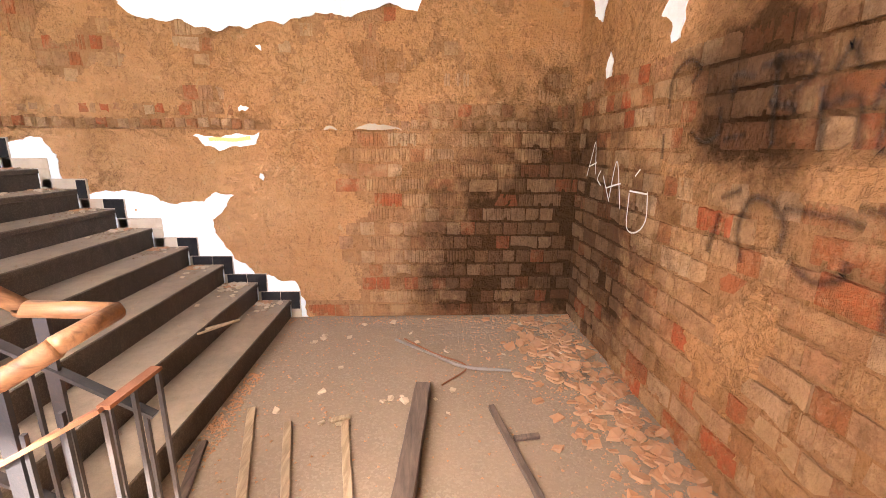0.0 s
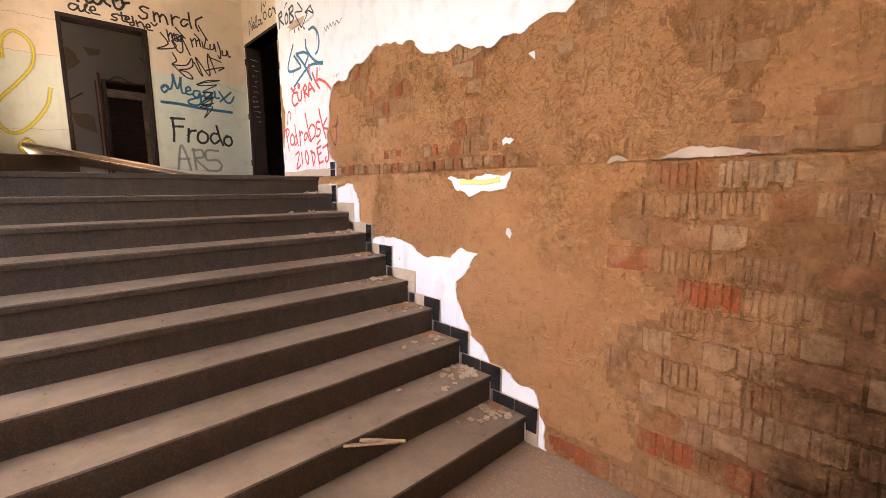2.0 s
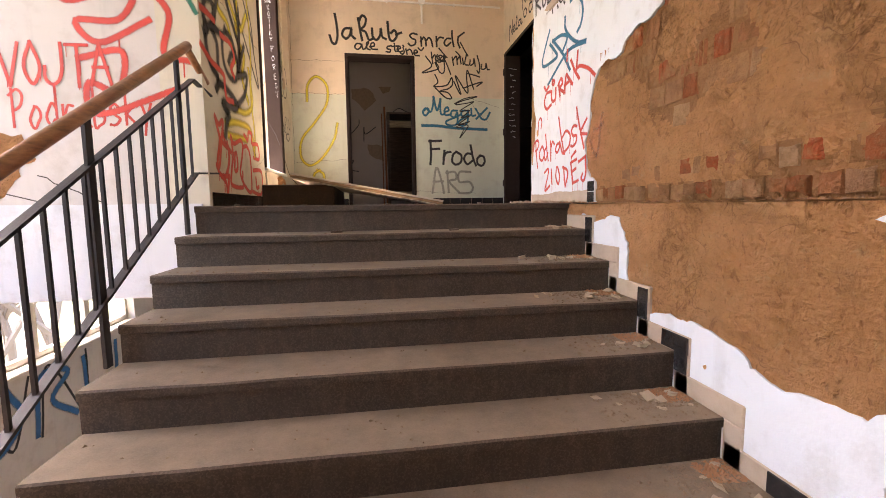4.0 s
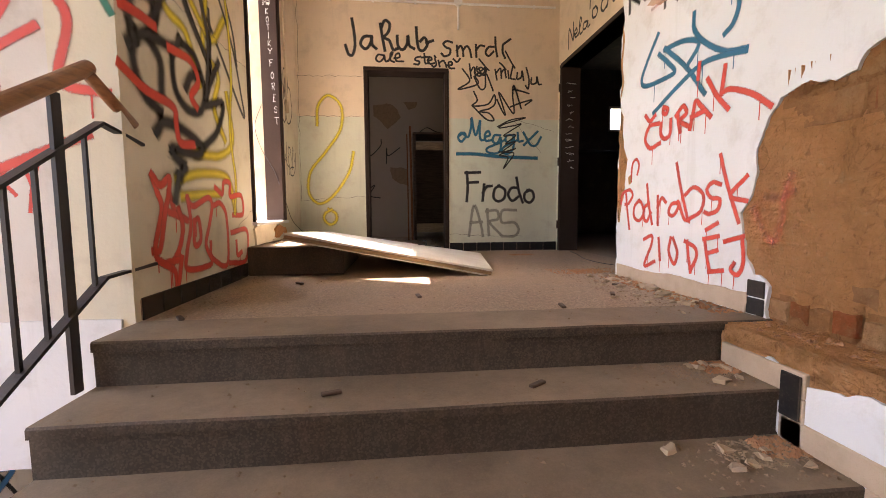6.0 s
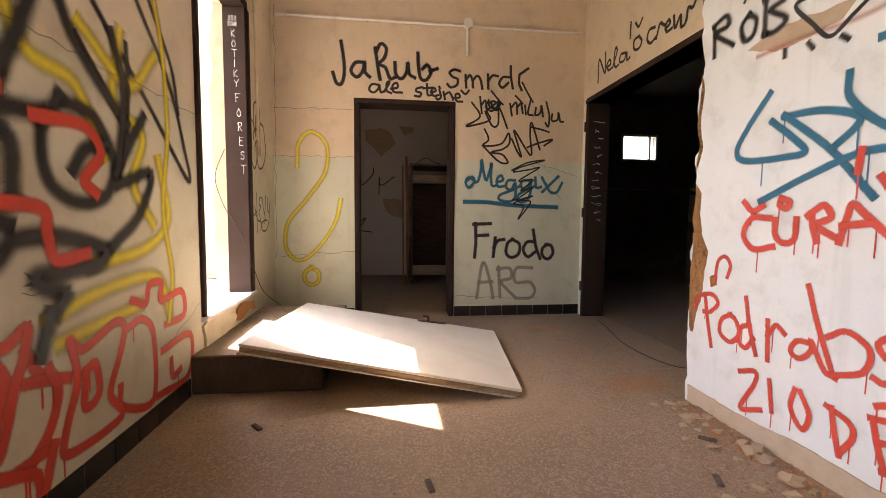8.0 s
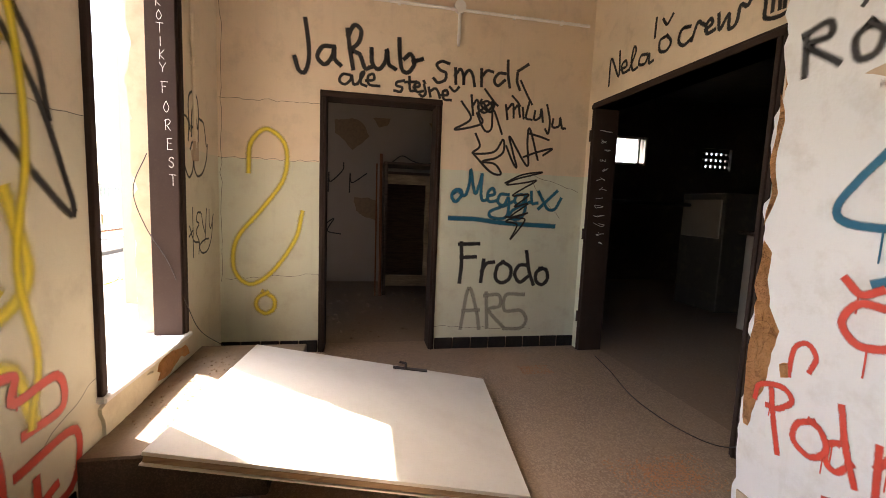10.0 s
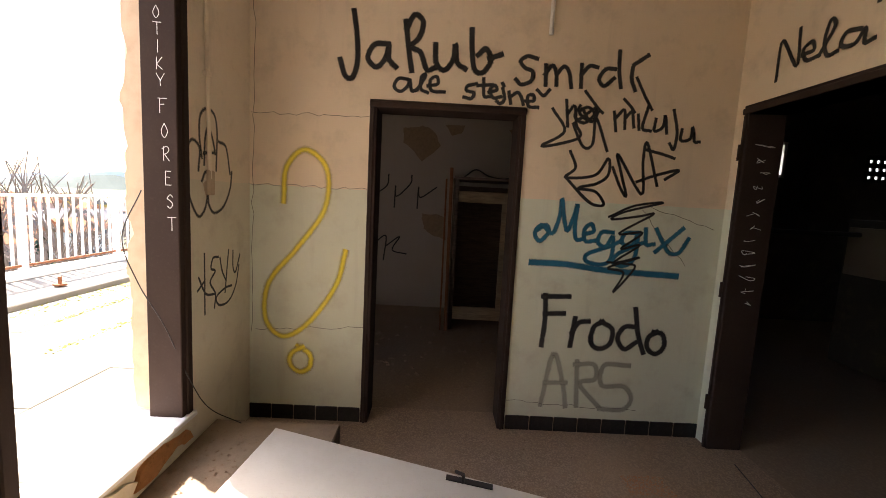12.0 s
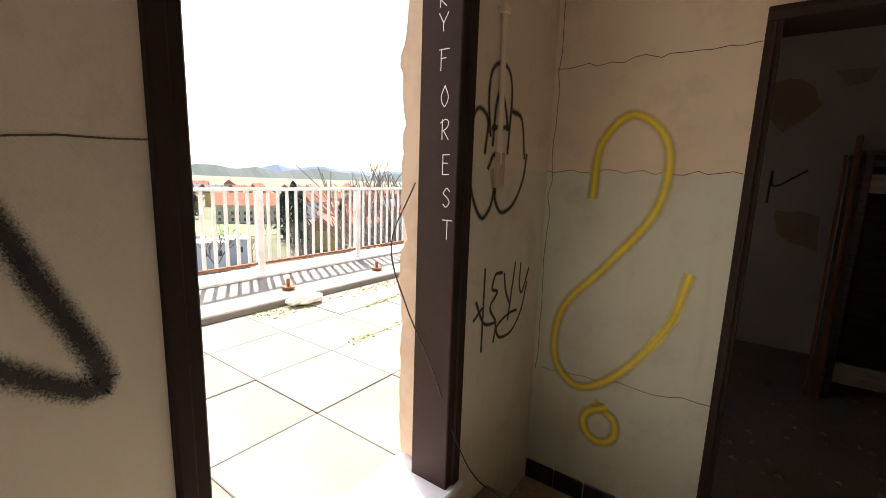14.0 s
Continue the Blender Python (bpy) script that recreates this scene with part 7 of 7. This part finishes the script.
for k, (b, dist, top) in enumerate(((44, 34, 6.0), (41, 38, 6.5), (47, 42, 5.0), (38, 36, 7.0), (52, 70, -2.0), (64, 95, -6.0), (74, 80, -6.0), (69.5, 135, -9.0), (72, 120, -8.0), (62.5, 160, -8.0), (58, 140, -9.0), (57, 175, -8.0), (53, 120, -8.0), (60, 120, -12.0), (75, 150, -7.0), (48, 110, -6.0), (65.5, 265, -7.0), (70, 280, -6.0), (58, 260, -7.0), (52, 240, -7.0))):
    x, y = polar(b, dist)
    bare_tree(x, y, GZ if dist > 60 else GZ + 6, top - (GZ if dist > 60 else GZ + 6), k, "leafless tree with thin bare twigs")


def ridge(name, dist, b0, b1, high, mat, seed, label):
    """A far wooded ridge."""
    bm = bmesh.new()
    n = 90
    rows = []
    for k in range(n + 1):
        b = b0 + (b1 - b0) * k / n
        x, y = polar(b, dist)
        h = high * (0.6 + 0.5 * noise.fractal(Vector((b * 0.12, seed, 0)), 0.8, 2.0, 5)) + high * 0.04 * noise.noise(Vector((b * 5, seed, 1)))
        xf, yf = polar(b, dist + 260)
        rows.append((bm.verts.new((x, y, GZ)), bm.verts.new((*polar(b, dist + 80), GZ + max(4, h))), bm.verts.new((xf, yf, GZ))))
    for a, c in zip(rows, rows[1:]):
        for k in (0, 1):
            bm.faces.new((a[k], c[k], c[k + 1], a[k + 1]))
    return structure(name, bm, mat, label, "hills")


# blue of the distance haze is mixed into the farthest hills' colour
HAZE1, HAZE2 = painted("far_forest", (0.030, 0.048, 0.042), 0.95, 0.2, scale=0.02), painted("hazy_far_hills", (0.10, 0.145, 0.20), 0.95, 0.15, scale=0.01)
ridge("backdrop_1", 1500, 20, 100, 52, HAZE1, 3.0, "wooded ridge on the horizon")
ridge("backdrop_2", 2500, 10, 110, 80, HAZE2, 8.0, "far hills on the horizon with blue haze in their colour")

# ---- bricks of the bare walls ----
def brick_mesh(seed, w, h, grooved, mat):
    rr = random.Random(seed)
    bm = bmesh.new()
    lines = max(2, round(w / rr.uniform(0.024, 0.034))) if grooved else 0        # narrow combed grooves
    steps = [0.0] + [q for g in range(1, lines) for q in (g / lines - 0.025, g / lines, g / lines + 0.025)] + [1.0]
    if not grooved:
        steps = [0.0, 0.3 + rr.uniform(-0.1, 0.1), 0.7 + rr.uniform(-0.1, 0.1), 1.0]
    n = len(steps) - 1
    cols = []
    for k, q in enumerate(steps):
        x = -w / 2 + w * q
        if k % 3 == 0:
            chip, low_chip = rr.choice((0.0, 0.0, 0.0, -0.007)), rr.choice((0.0, 0.0, 0.0, 0.022))
        dep = (-0.010 if grooved and k % 3 == 2 else chip) + rr.uniform(-0.003, 0.003)
        e = 0.006 if k in (0, n) else 0.0
        lo, hi = -h / 2 + rr.uniform(0, 0.007) + low_chip, h / 2 - rr.uniform(0, 0.010)
        cols.append([bm.verts.new((x, 0.03, lo)), bm.verts.new((x, -dep + e, lo + 0.002)), bm.verts.new((x, -dep + e + rr.uniform(-0.002, 0.002), hi - 0.002)), bm.verts.new((x, 0.03, hi))])
    for a, b in zip(cols, cols[1:]):
        for k in range(3):
            bm.faces.new((a[k], b[k], b[k + 1], a[k + 1]))
    bm.faces.new(list(reversed(cols[0])))
    bm.faces.new(cols[-1])
    bmesh.ops.recalc_face_normals(bm, faces=bm.faces)
    return mesh_of("brick", bm, mat)


rb = random.Random(5)
CW, CH = 0.25, 0.125
kinds = [brick_mesh(k, CW - rb.uniform(0.004, 0.018), CH - rb.uniform(0.003, 0.014), k % 4 != 0, BRICK) for k in range(12)]
halves = [brick_mesh(20 + k, CW / 2 - rb.uniform(0.004, 0.014), CH - rb.uniform(0.003, 0.014), k % 2 == 0, BRICK) for k in range(8)]


def courses(parent, wall, turn, a0, a1, b0, b1, keep, proud=0.018, headers=lambda b: 0.3):
    """Bricks in running bond; keep(a, b) says where they are bare."""
    j = 0
    b = b0 + CH / 2
    while b < b1:
        a = a0 + (CW / 2 if j % 2 else 0.0) * 0.5
        while a < a1:
            half = rb.random() < headers(b)
            w = CW / 2 if half else CW
            m = a + w / 2
            if m < a1 and keep(m, b) and rb.random() > 0.05:
                p = wall.at(m, b, proud + rb.uniform(-0.009, 0.006))
                shared("brick", rb.choice(halves if half else kinds), parent, pose(*p, rb.uniform(-2, 2), rb.uniform(-1.8, 1.8), turn + rb.uniform(-1.5, 1.5)))
            a += w
        b += CH
        j += 1


courses(stair_wall, e_low, -90, 0.15, 2.52, 0.0, 1.61, bare_low, headers=lambda b: 0.85 if b < 0.95 else 0.15)
courses(stair_wall, e_up, -90, -2.5, 2.52, 1.75, 2.7, bare_up, 0.011, lambda b: 0.8)
courses(back_wall, b_wall, 180, 0.0, 3.6, 0.0, 2.02, bare_back, headers=lambda b: 0.6)
stub = [brick_mesh(40 + k, 0.075, 0.085, False, BRICK) for k in range(5)]      # broken headers above the ledge
s = -2.45
while s < 2.5:
    if rb.random() < 0.85 and not -0.1 < s < 0.9:
        shared("brick", rb.choice(stub), stair_wall, pose(*e_up.at(s, 1.69 + rb.uniform(-0.008, 0.01), rb.uniform(0.016, 0.045)), rb.uniform(-4, 4), rb.uniform(-3, 3), -90 + rb.uniform(-5, 5)))
    if s < -0.45 and rb.random() < 0.6:
        shared("brick", rb.choice(stub), stair_wall, pose(*e_up.at(s + 0.04, 1.80 + rb.uniform(-0.012, 0.012), rb.uniform(0.010, 0.022)), rb.uniform(-4, 4), rb.uniform(-3, 3), -90 + rb.uniform(-5, 5)))
    s += rb.uniform(0.085, 0.105)
